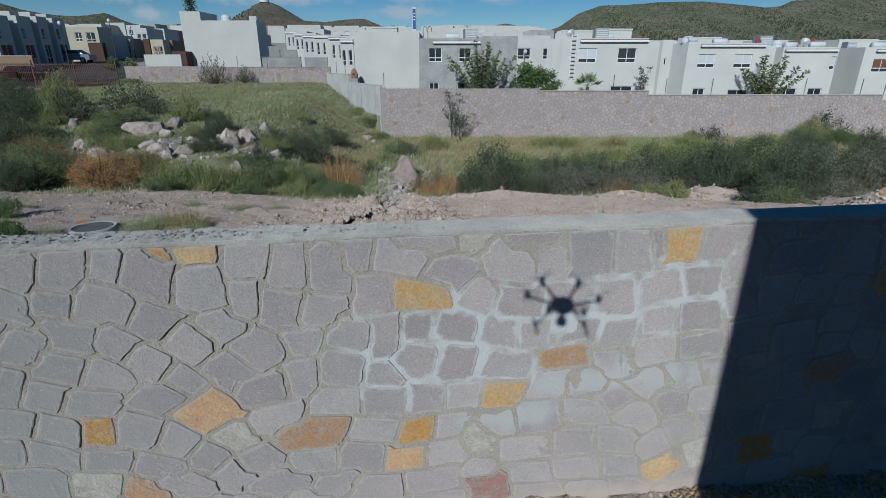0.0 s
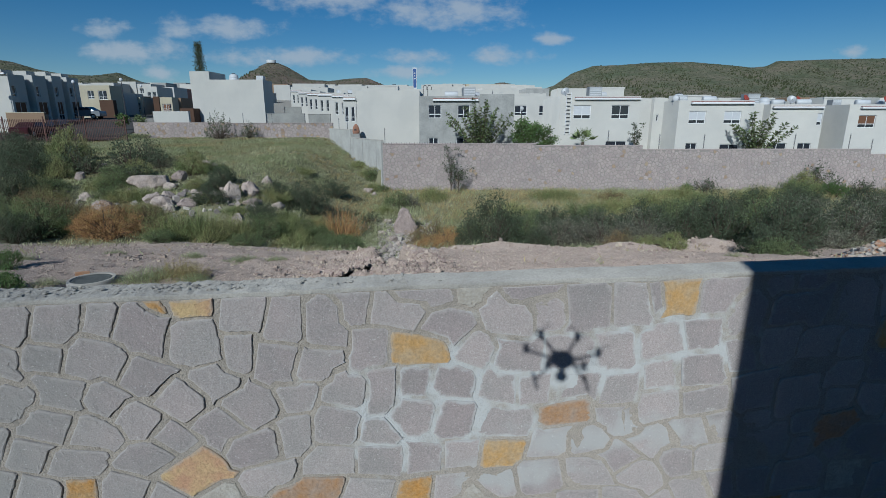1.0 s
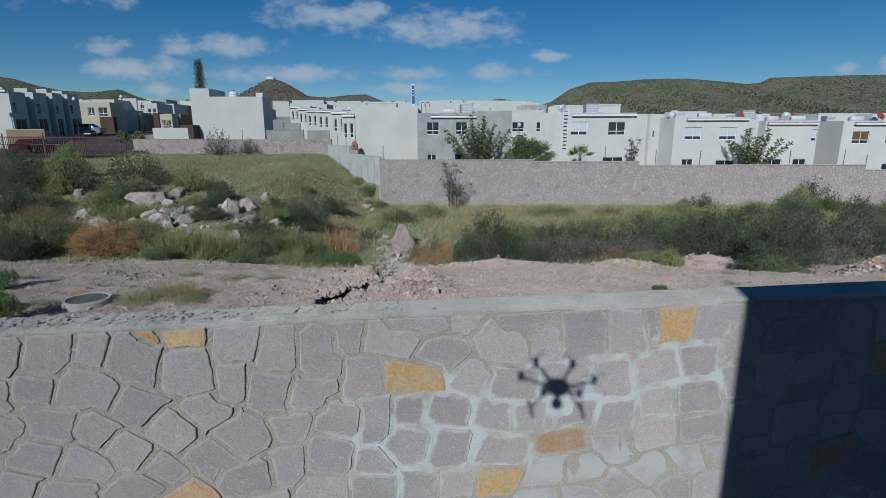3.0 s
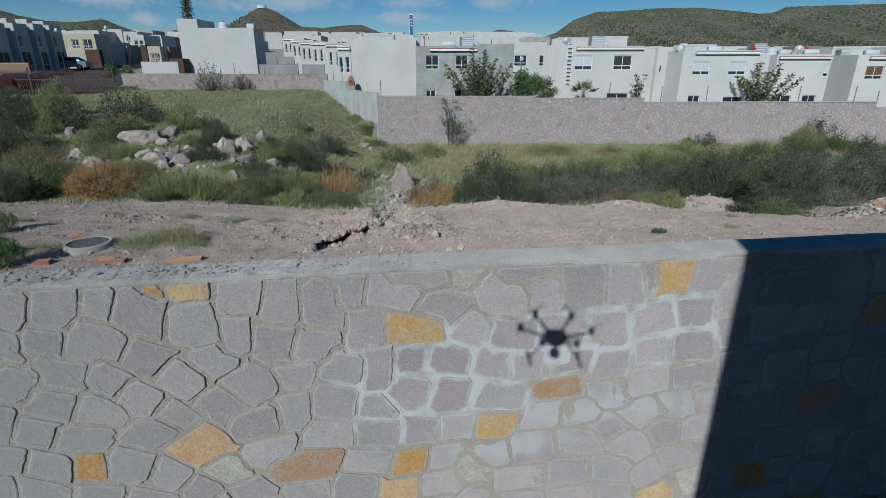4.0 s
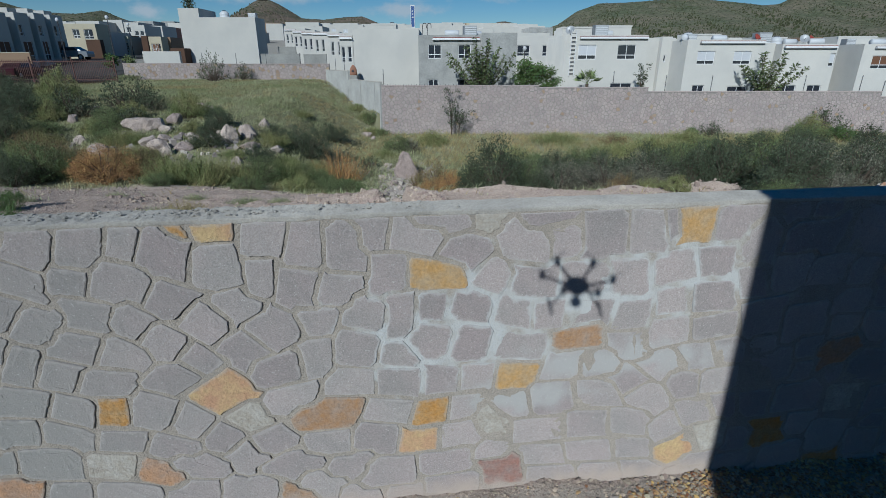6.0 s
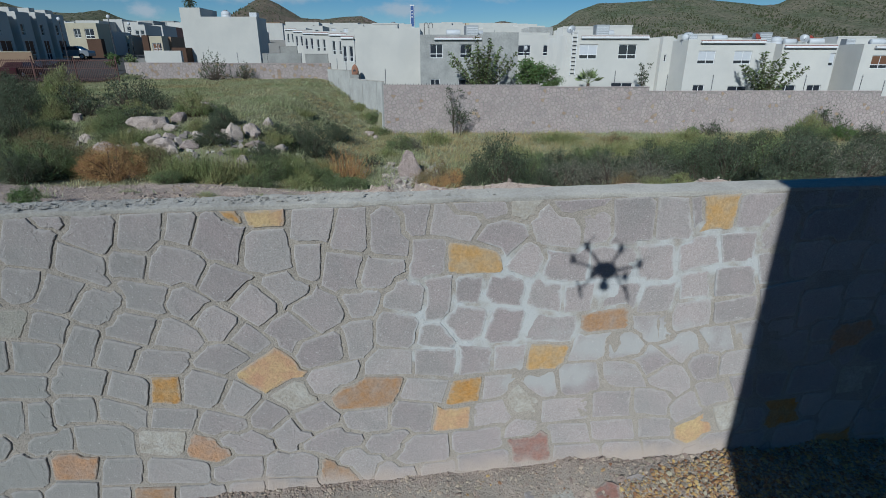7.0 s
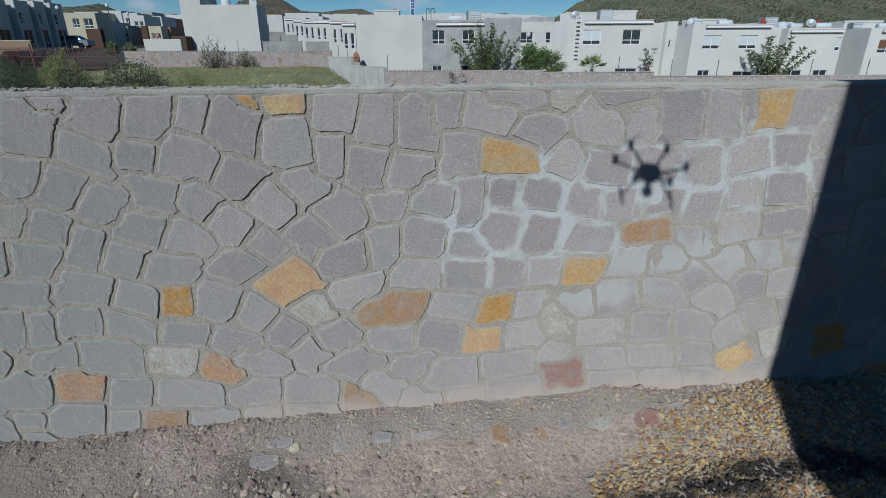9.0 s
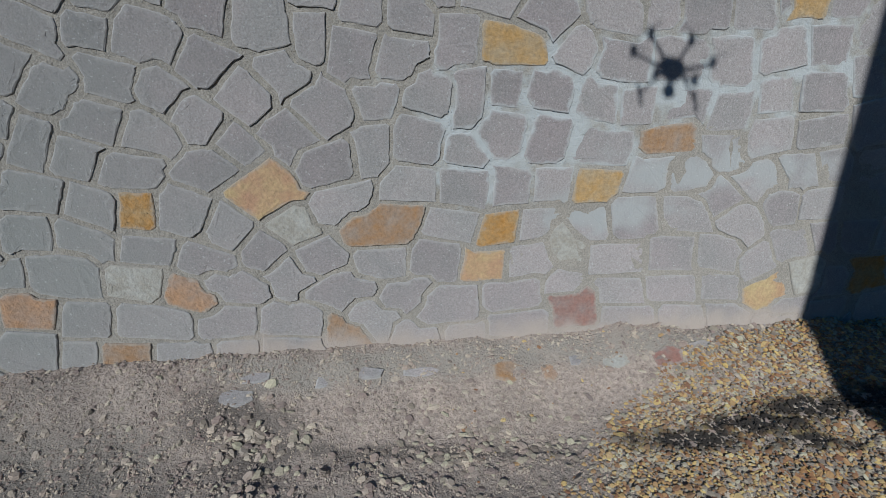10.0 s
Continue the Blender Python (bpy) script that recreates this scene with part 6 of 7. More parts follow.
rnd = random.Random(33)
BUSH = {
    "dark": [bush_mesh(rnd, "leaf_dark", 170, 58, 0.021, 2.0) for _ in range(3)],
    "green": [bush_mesh(rnd, "leaf", 160, 56, 0.022, 2.0) for _ in range(3)],
    "grey": [bush_mesh(rnd, "leaf_grey", 120, 42, 0.018, 2.8, 0.6) for _ in range(3)],
    "fresh": [bush_mesh(rnd, "leaf_lit", 100, 46, 0.036) for _ in range(2)],
    "sparse": [bush_mesh(rnd, "leaf_dark", 55, 18, 0.04, 2.2, 1.0) for _ in range(2)],
    "orange": [bush_mesh(rnd, "leaf_orange", 170, 62, 0.014, 4.0, 0.0, 0.8) for _ in range(2)],
    "rusty": [bush_mesh(rnd, "leaf_rust", 130, 44, 0.015, 4.0, 0.5, 0.9) for _ in range(2)],
    "fuzzy": [bush_mesh(rnd, "weed", 130, 44, 0.018, 6.0, 0.4, 1.6) for _ in range(2)],
}
DRY = {"dry": [dry_mesh(rnd, "grass_dry", 700) for _ in range(2)], "tuft": [dry_mesh(rnd, "grass", 500) for _ in range(2)], "weeds": [dry_mesh(rnd, "weed", 650, 0.011, 8, 0.18) for _ in range(3)], "twigs": [dry_mesh(rnd, "leaf_orange", 230, 0.013, 5, 0.4)]}
BUSH_LABEL = {"dark": "dense dark grey-green shrub growing in the ditch", "green": "leafy mid-green shrub among the weeds", "fresh": "fresh bright green weed bush", "grey": "greyish olive twiggy shrub growing in the ditch", "sparse": "sparse twiggy grey-green shrub",
              "fuzzy": "feathery yellow-green shrub among the dry weeds", "orange": "dense dry rust-orange weed bush", "rusty": "brownish half-dry weed bush", "weeds": "stand of tall olive-green weeds", "twigs": "dry orange bush of long bare twigs", "dry": "clump of tall straw-yellow dry grass", "tuft": "small tuft of green grass in the dirt"}


def bush(kind, x, y, width, height, sink=0.05):
    b = thing("bush" if kind in BUSH else "weed_clump", BUSH_LABEL[kind], "bush" if kind in BUSH else "weeds", (x, y, land(x, y) - sink), rnd.uniform(0, 360), "shrubs and weeds in the lot")
    b.scale = (width / 2, width / 2, height)
    if kind in BUSH:
        crown, stems = rnd.choice(BUSH[kind])
        part("crown", crown, None, b)
        part("woody_base", stems, None, b, "thin woody stems")
    else:
        part("foliage", rnd.choice(DRY[kind]), None, b)


WEED_FRONT = (("orange", -11.6, 17.2, 2.5, 1.3), ("orange", -12.3, 17.5, 1.3, 1.1), ("green", -14.0, 17.2, 2.2, 1.5), ("dark", -14.0, 16.1, 1.5, 1.2), ("rusty", -14.2, 18.5, 2.2, 1.4), ("fresh", -15.2, 17.9, 1.0, 0.9),
              ("green", -13.2, 17.7, 0.9, 1.1), ("weeds", -9.3, 17.1, 1.9, 1.2), ("weeds", -8.4, 17.3, 1.9, 1.2), ("green", -9.0, 15.7, 1.1, 0.5), ("weeds", -7.7, 18.0, 1.7, 1.1), ("green", -7.0, 18.9, 2.0, 1.1),
              ("weeds", -6.4, 20.1, 1.9, 1.2), ("green", -5.7, 20.7, 1.8, 0.9), ("rusty", -10.2, 17.9, 1.5, 0.9), ("green", -6.6, 16.6, 1.5, 0.5), ("weeds", -5.4, 17.8, 1.7, 0.7), ("weeds", -15.6, 18.2, 1.8, 1.3))
WEED_GULLY = (("twigs", -4.8, 23.4, 2.3, 1.8), ("fresh", -4.3, 20.4, 2.4, 0.6), ("green", -5.2, 21.1, 1.4, 0.9), ("green", -3.6, 17.6, 1.9, 0.6), ("green", -4.4, 18.4, 1.6, 0.7), ("rusty", -0.3, 21.2, 2.1, 1.3), ("rusty", -1.0, 20.9, 1.3, 0.9), ("orange", 0.3, 19.4, 1.5, 1.0), ("orange", -0.5, 17.6, 1.2, 0.7),
              ("dark", 2.0, 18.4, 2.7, 2.1), ("dark", 1.1, 18.2, 1.4, 1.3), ("green", 3.0, 19.2, 2.0, 1.6), ("green", -2.8, 32.0, 2.1, 1.1), ("weeds", -0.7, 34.9, 2.3, 1.2), ("grey", -2.0, 32.0, 1.4, 1.0), ("weeds", 1.6, 23.5, 2.2, 1.0))
WEED_BANK = (("dark", -10.3, 22.4, 1.9, 0.75), ("dark", -11.0, 25.5, 1.6, 1.0), ("dark", -6.9, 26.1, 2.8, 1.8), ("dark", -6.8, 32.1, 2.1, 1.1), ("dark", -7.9, 21.7, 1.6, 0.9), ("fuzzy", -13.6, 27.9, 1.9, 1.4), ("fuzzy", -23.4, 32.4, 2.5, 2.1), ("fuzzy", -24.5, 32.8, 1.8, 1.5),
             ("sparse", -18.3, 30.1, 3.2, 2.0), ("sparse", -18.4, 32.0, 2.4, 1.8), ("dark", -21.6, 26.6, 2.7, 1.8), ("dark", -25.9, 31.6, 2.9, 2.0), ("sparse", -19.6, 28.4, 1.9, 1.4), ("green", -15.9, 24.5, 2.0, 0.9), ("weeds", -14.3, 22.9, 1.9, 0.7), ("dark", -18.9, 22.3, 2.2, 1.7), ("green", -18.6, 24.0, 2.0, 0.8))
WEED_BANK_TOP = (("rusty", -11.9, 20.1, 1.5, 0.7), ("sparse", -16.5, 29.9, 1.9, 1.4), ("weeds", -8.5, 25.1, 2.0, 0.7), ("dark", -24.0, 27.4, 3.0, 1.7), ("dark", -20.0, 20.0, 2.6, 1.6), ("green", -17.4, 19.4, 2.2, 1.3), ("rusty", -17.0, 21.0, 2.0, 1.1), ("green", -22.4, 29.6, 2.4, 1.2), ("sparse", -22.0, 51.5, 2.8, 2.6),
                 ("sparse", -19.6, 52.8, 1.7, 2.0), ("weeds", -9.0, 33.0, 1.6, 0.5), ("weeds", -12.4, 20.4, 2.0, 0.8), ("green", -16.6, 26.2, 2.4, 0.9), ("sparse", -27.5, 34.0, 3.0, 2.2), ("sparse", -21.0, 29.6, 2.4, 1.6), ("fuzzy", -16.4, 27.6, 1.6, 0.9), ("weeds", -20.2, 24.8, 2.0, 0.9), ("rusty", -15.6, 20.6, 1.8, 0.8))
WEED_ROCKS = (("weeds", -13.6, 23.0, 1.0, 0.45), ("fuzzy", -11.9, 24.6, 1.2, 0.6), ("weeds", -10.6, 22.6, 1.1, 0.5), ("dark", -10.9, 24.2, 1.4, 0.8), ("weeds", -9.0, 21.6, 1.2, 0.4), ("sparse", -15.6, 26.0, 1.8, 1.2), ("green", -15.4, 23.2, 1.4, 0.6), ("weeds", -16.6, 24.6, 1.5, 0.8), ("rusty", -13.2, 20.8, 1.3, 0.6),
              ("weeds", -7.2, 22.8, 1.4, 0.6), ("dark", -8.6, 26.2, 1.6, 0.8), ("green", -12.6, 28.4, 1.6, 0.8), ("weeds", -17.8, 22.6, 1.8, 0.9), ("fuzzy", -20.4, 27.0, 1.6, 1.2), ("weeds", -6.0, 23.8, 1.5, 0.7), ("sparse", -4.0, 27.0, 1.4, 0.9), ("weeds", -3.4, 30.0, 1.6, 0.7))
WEED_DITCH = (("grey", 4.4, 18.9, 2.4, 1.4), ("grey", 6.2, 18.6, 2.8, 1.6), ("grey", 7.9, 18.8, 2.8, 1.7), ("dark", 9.2, 18.4, 2.2, 1.9), ("dark", 10.6, 18.6, 3.0, 2.2), ("green", 12.2, 18.8, 3.0, 2.2), ("dark", 9.0, 13.1, 2.2, 1.5), ("dark", 10.3, 14.6, 2.2, 1.8), ("grey", 11.4, 15.8, 2.4, 1.7),
              ("green", 8.6, 12.4, 1.5, 1.0), ("dark", 13.9, 18.6, 3.0, 2.1), ("grey", 15.4, 18.6, 2.6, 1.9), ("dark", 16.9, 20.0, 2.8, 2.1), ("grey", 18.6, 20.6, 3.0, 2.0), ("dark", 20.4, 22.0, 3.4, 1.7), ("grey", 13.0, 16.4, 1.9, 1.1), ("weeds", 7.0, 16.6, 1.1, 0.7))
WEED_MIDDLE = (("dark", 4.3, 20.6, 2.6, 1.5), ("grey", 5.6, 20.2, 2.6, 1.5), ("dark", 7.0, 21.0, 3.0, 1.7), ("dark", 8.8, 21.4, 3.0, 1.9), ("grey", 3.6, 22.4, 2.6, 1.3), ("rusty", 6.4, 17.4, 1.4, 0.8), ("dark", 5.6, 23.4, 2.8, 1.5), ("green", 10.4, 22.4, 3.0, 1.7), ("dark", 3.4, 17.9, 1.6, 1.0), ("grey", 7.2, 17.2, 1.8, 0.9))
WEED_FAR = (("green", 14.6, 27.8, 2.9, 1.8), ("dark", 16.9, 27.5, 3.1, 2.0), ("green", 12.4, 27.0, 2.6, 1.6), ("weeds", 4.0, 29.2, 2.4, 1.0), ("green", 4.4, 25.0, 2.0, 1.2), ("weeds", 10.2, 30.0, 3.0, 1.2), ("weeds", 13.2, 31.5, 3.9, 1.4), ("grey", 19.7, 26.9, 2.8, 1.7), ("fuzzy", 27.2, 37.8, 2.5, 1.6), ("fresh", 28.4, 36.2, 2.2, 1.2),
            ("dark", 26.9, 31.4, 3.0, 1.4), ("green", 7.6, 26.4, 2.9, 1.4), ("grey", 23.0, 27.0, 3.4, 1.8), ("dark", 22.0, 30.6, 3.4, 1.6), ("grey", 9.8, 24.4, 3.0, 1.4), ("dark", 13.0, 23.6, 3.2, 1.8))
WEED_WALL = (("sparse", 29.0, 38.9, 3.1, 2.2), ("sparse", 20.2, 38.5, 2.1, 1.4), ("fresh", 18.5, 38.0, 1.1, 0.9), ("sparse", 31.6, 37.7, 1.7, 1.5), ("rusty", 11.8, 34.9, 2.3, 0.8), ("weeds", 22.2, 34.6, 3.5, 1.2), ("weeds", 8.1, 35.8, 3.6, 0.9), ("fresh", 5.5, 29.1, 0.6, 0.5), ("green", 25.0, 35.0, 3.4, 1.5), ("grey", 31.6, 33.6, 3.8, 1.7), ("weeds", 17.0, 35.2, 3.4, 1.1))
WEED_CORNER = (("green", -5.5, 40.6, 1.6, 1.1), ("weeds", -6.1, 41.6, 1.6, 0.8), ("weeds", -5.2, 39.2, 1.6, 0.8), ("fuzzy", -7.0, 43.2, 1.6, 0.7), ("green", -4.4, 38.4, 1.3, 0.7))
WEED_SMALL = (("fresh", -6.05, 6.6, 0.7, 0.55), ("fresh", -6.6, 7.0, 0.6, 0.4), ("fresh", -7.9, 8.8, 0.6, 0.45), ("tuft", -4.75, 7.75, 0.9, 0.3), ("dry", -4.35, 8.0, 0.9, 0.42), ("tuft", -4.0, 7.7, 0.6, 0.2), ("tuft", -6.2, 7.5, 0.5, 0.2),
             ("fresh", 4.0, 8.7, 0.34, 0.13), ("tuft", 5.5, 9.1, 0.45, 0.13), ("tuft", 6.2, 10.2, 0.5, 0.15), ("tuft", -4.2, 10.2, 0.8, 0.2), ("tuft", -3.4, 10.0, 0.5, 0.16), ("tuft", -5.6, 10.9, 0.6, 0.2), ("tuft", -7.4, 11.0, 0.5, 0.2),
             ("fuzzy", 6.9, 14.6, 0.9, 0.5), ("tuft", 9.4, 12.4, 0.6, 0.15), ("tuft", -8.5, 9.8, 0.5, 0.2))
for spec in WEED_FRONT + WEED_GULLY + WEED_BANK + WEED_BANK_TOP + WEED_ROCKS + WEED_DITCH + WEED_MIDDLE + WEED_FAR + WEED_WALL + WEED_CORNER + WEED_SMALL:
    bush(*spec)


def grass_field():
    """Tall grass on the bank, dry grass before the far wall, scattered blades in the lot."""
    r = random.Random(5)
    green, dry = Geo(), Geo()

    def tuft(g, x, y, h, n, lean):
        z = land(x, y) - 0.03
        for _ in range(n):
            bx, by = x + r.gauss(0, 0.17), y + r.gauss(0, 0.17)
            hh = h * r.uniform(0.6, 1.25)
            lx, ly = r.gauss(lean * 0.6, 0.65) * hh, r.gauss(-0.1, 0.5) * hh
            a = r.uniform(0, math.pi)
            w = r.uniform(0.005, 0.0095) * (1 + y * 0.02)
            wx, wy = w * math.cos(a), w * math.sin(a)
            g.add([(bx - wx, by - wy, z), (bx + wx, by + wy, z), (bx + lx * 0.4 + wx * 0.7, by + ly * 0.4 + wy * 0.7, z + hh * 0.6), (bx + lx * 0.4 - wx * 0.7, by + ly * 0.4 - wy * 0.7, z + hh * 0.6), (bx + lx, by + ly, z + hh * (0.92 - 0.25 * min(1.0, lean)))],
                  [(0, 1, 2, 3), (3, 2, 4)])
    n = 0
    while n < 24000:
        x, y = r.uniform(-34, -3), 15 + 38.5 * r.random() ** 0.8
        if x > bank_edge(y) - (0.14 if y > 39 else -1.0) or x < -0.78 * y - 2:
            continue
        patch = noise.noise((x * 0.22, y * 0.22, 7)) + 0.5 * noise.noise((x * 0.8, y * 0.8, 2))
        if y < 24 and patch < -0.3:
            continue
        tuft(dry if patch + r.uniform(-0.45, 0.45) < -0.3 else green, x, y, r.uniform(0.12, 0.3) * (1 + 0.6 * patch), 9, 1.0)
        n += 1
    n = 0
    while n < 9000:
        y = r.uniform(16.5, 39.6)
        x = r.uniform(bank_edge(y), 0.95 * y + 3)
        if -2.5 < x < -0.9 and y < 25:
            continue
        straw = y > 27 and noise.noise((x * 0.2, y * 0.2, 3)) > -0.25
        tuft(dry if straw and r.random() < 0.6 else green, x, y, r.uniform(0.2, 0.55), 9, 0.4)
        n += 1
    for _ in range(260):
        y = r.uniform(9.5, 16.5)
        x = r.uniform(-0.9 * y, 0.95 * y)
        if noise.noise((x * 0.5, y * 0.5, 9)) > 0.1:
            tuft(r.choice((green, dry)), x, y, r.uniform(0.06, 0.2), 7, 0.0)
    solid("grass", green, M["grass"], "long wind-bent green grass covering the bank", "grass", kind="stuff")
    solid("dry_grass", dry, M["grass_dry"], "tall straw-coloured dry grass below the wall", "grass", kind="stuff")


grass_field()


def tree(name, label, at, height, spread, branches, leaves, leaf, mat, lean=0.5, trunk=0.09, start=0.15, clump=0.3, long=1.9):
    """A tapered trunk, arching limbs, and a crown of leaf clumps strung along them."""
    r = random.Random(int(at[0] * 100))
    t = thing(name, label, "tree", at, r.uniform(0, 360), "trees")
    wood, crown, limbs = Geo(), Geo(), []
    wood.tube([(0, 0, -0.2), (0.03, 0, height * 0.3), (0.0, 0.04, height * 0.6)], [trunk, trunk * 0.75, trunk * 0.4], 7)
    for k in range(branches):
        a = 2 * math.pi * k / branches + r.uniform(-0.3, 0.3)
        z0 = height * r.uniform(start, 0.55)
        out = spread * r.uniform(0.55, 1.0)
        z1 = min(height, z0 + height * r.uniform(0.25, 0.62))
        pts = [Vector((0, 0, z0)), Vector((math.cos(a) * out * 0.4, math.sin(a) * out * 0.4, z0 + (z1 - z0) * 0.6)), Vector((math.cos(a) * out * 0.8, math.sin(a) * out * 0.8, z1)),
               Vector((math.cos(a) * out, math.sin(a) * out, z1 - (1 - lean) * height * 0.05 + lean * height * 0.08))]
        limbs.append(Geo().tube(pts, [trunk * 0.45, trunk * 0.3, trunk * 0.18, 0.008], 5))
        for s in range(7):
            f = 0.25 + 0.75 * s / 6
            i = min(2, int(f * 3))
            p = pts[i].lerp(pts[i + 1], f * 3 - i)
            leaves_into(crown, r, p + Vector((r.gauss(0, 0.1), r.gauss(0, 0.1), r.gauss(0, 0.08))), clump * r.uniform(0.7, 1.2), leaves, leaf, long, -0.3)
    stem = part("trunk", wood, M["bark"], t, "slim branching trunk")
    for limb in limbs:
        part("limb", limb, M["bark"], stem)
    part("crown", crown, M[mat], t)
    return t


tree("tree", "dense round dark green garden tree", (7.3, 43.2, -0.9), 3.8, 1.7, 20, 40, 0.09, "leaf_lit", 0.2, clump=0.5)
tree("tree", "low green bushy tree beside the round tree", (8.9, 43.4, -0.9), 2.4, 0.9, 9, 24, 0.08, "leaf_lit", 0.2, clump=0.35)
tree("tree", "slim pale young tree with upright twigs", (16.4, 43.5, -1.1), 3.4, 0.6, 9, 14, 0.06, "leaf_dark", 1.0, 0.04, 0.2, 0.16)
tree("sapling", "thin twiggy sapling growing before the stone wall", (0.75, 38.8, -2.5), 3.4, 0.8, 8, 7, 0.07, "leaf_dark", 0.5, 0.05, 0.1, 0.26)
tree("sapling", "leaning twiggy sapling growing before the stone wall", (1.3, 38.4, -2.5), 2.0, 1.0, 8, 9, 0.07, "leaf_dark", 0.5, 0.04, 0.1, 0.26)
tree("tree", "small garden tree beside the street", (-33.6, 55.0, 1.7), 1.7, 0.6, 9, 18, 0.08, "leaf_lit", 0.4)
tree("tree", "small garden tree beside the street", (-31.8, 55, 1.7), 1.7, 0.5, 9, 18, 0.08, "leaf", 0.4)


def palm(at):
    p = thing("palm", "young fan palm with stiff grey-green fronds", "palm", at, 0)
    part("trunk", Geo().tube([(0, 0, -0.2), (0, 0, 1.2)], [0.16, 0.13], 8), M["bark"], p)
    r = random.Random(4)
    for k in range(16):
        a, el = k * 2.4, r.uniform(0.1, 1.3)
        d = Vector((math.cos(a) * math.cos(el), math.sin(a) * math.cos(el), math.sin(el)))
        base, tip = Vector((0, 0, 1.2)), Vector((0, 0, 1.2)) + d * 0.6
        g = Geo().tube([base, tip], 0.012, 4)
        side = d.cross(Vector((0, 0, 1))).normalized()
        for j in range(-6, 7):
            e = tip + (d * math.cos(j * 0.2) + side * math.sin(j * 0.2)) * r.uniform(0.6, 0.8) + Vector((0, 0, -0.05 * abs(j) * 0.3))
            w = side.cross(d).normalized() * 0.03 + side * 0.02
            g.add([tip - w * 0.4, tip.lerp(e, 0.5) + w, e, tip.lerp(e, 0.5) - w], [(0, 1, 2, 3)])
        part("frond", g, M["palm"], p)


def fan_tree(label, at, height, spread, branches, leaf, mat, seed):
    """Long arching branches from a short trunk, each lined with narrow hanging leaves."""
    r = random.Random(seed)
    t = thing("tree", label, "tree", at, 0, "trees")
    wood, crown, limbs = Geo(), Geo(), []
    wood.tube([(0, 0, -0.2), (0.02, 0, height * 0.14)], [0.11, 0.08], 7)
    for k in range(branches):
        a = 2 * math.pi * (k + r.uniform(-0.3, 0.3)) / branches
        out = spread * (r.uniform(0.7, 1.0) if k % 3 else r.uniform(0.15, 0.5))
        h = height * (1.1 - 0.3 * (out / spread) ** 2) * r.uniform(0.85, 1.04)
        d = Vector((math.cos(a), math.sin(a) * 0.8, 0))
        pts = [Vector((0, 0, height * 0.12)) + d * out * f + Vector((0, 0, (h - height * 0.12) * f ** 0.85)) for f in (0, 0.2, 0.4, 0.6, 0.8, 1.0)]
        limbs.append(Geo().tube(pts, [0.045, 0.035, 0.028, 0.02, 0.014, 0.006], 5))
        for s in range(42):
            f = 1.2 + 3.8 * s / 41
            i = min(4, int(f))
            p, ax = pts[i].lerp(pts[i + 1], f - i), (pts[i + 1] - pts[i]).normalized()
            side = ax.cross(Vector((r.gauss(0, 0.6), r.gauss(0, 0.6), 1))).normalized()
            for sgn in (-1, 1, r.choice((-1, 1))):
                u = (side * sgn + ax * r.uniform(0.1, 0.7) + Vector((r.gauss(0, 0.3), r.gauss(0, 0.3), r.uniform(-0.5, 0.25)))).normalized()
                w = u.cross(Vector((r.gauss(0, 0.5), r.gauss(0, 0.5), 1))).normalized()
                ln = leaf * r.uniform(0.7, 1.25)
                q = p + Vector((r.gauss(0, 0.03), r.gauss(0, 0.03), 0))
                crown.add([q, q + u * ln * 0.45 + w * ln * 0.2, q + u * ln, q + u * ln * 0.45 - w * ln * 0.2], [(0, 1, 2, 3)])
    stem = part("trunk", wood, M["bark"], t, "short trunk with long bare-based branches")
    for limb in limbs:
        part("limb", limb, M["bark"], stem)
    part("crown", crown, M[mat], t)


fan_tree("broad fan-shaped tree with long arching leafy branches", (3.2, 42.6, -0.9), 5.0, 2.8, 20, 0.31, "leaf", 31)
fan_tree("young fan-shaped tree with separate leafy branches", (26.3, 42.8, -1.3), 4.4, 2.7, 12, 0.34, "leaf", 5)
palm((11.9, 43.3, -0.15))


def pine(at, height):
    p = thing("pine", "tall narrow dark conifer behind the white house", "tree", at)
    part("trunk", Geo().tube([(0, 0, 0), (0, 0, height)], [0.3, 0.05], 7), M["bark"], p)
    r, g = random.Random(8), Geo()
    for k in range(150):
        k *= 0.6
        z = height * (0.25 + 0.75 * k / 90)
        a, ln = k * 2.39, (1.15 * (1 - 0.6 * (k / 90)) * r.uniform(0.6, 1.1))
        for s in range(4):
            q = (math.cos(a) * ln * (s + 1) / 4, math.sin(a) * ln * (s + 1) / 4, z + 0.12 * s)
            leaves_into(g, r, q, 0.22, 7, 0.09, 2.5, 0.6)
    part("crown", g, M["leaf_dark"], p)


pine((-34.3, 76, 3.0), 10.1)


# ---- rocks, rubble and loose things in the lot ----
def rock_mesh(r, flat=0.7, n=2):
    bm = bmesh.new()
    bmesh.ops.create_icosphere(bm, subdivisions=n, radius=0.5)
    o = Vector((r.uniform(-9, 9), r.uniform(-9, 9), r.uniform(-9, 9)))
    planes = [(Vector((r.gauss(0, 1), r.gauss(0, 1), r.gauss(0, 1))).normalized(), r.uniform(0.26, 0.41)) for _ in range(14)]
    for v in bm.verts:
        p = v.co.copy()
        for nrm, d in planes:
            k = p.dot(nrm) - d
            if k > 0:
                p -= nrm * k * 0.97
        p += p.normalized() * (0.06 * noise.noise(p * 5 + o) + 0.05 * noise.noise(p * 13 + o))
        v.co = Vector((p.x * 1.25, p.y * 1.25, p.z * flat * 1.3))
    me = bpy.data.meshes.new("rock")
    bm.to_mesh(me)
    bm.free()
    return me


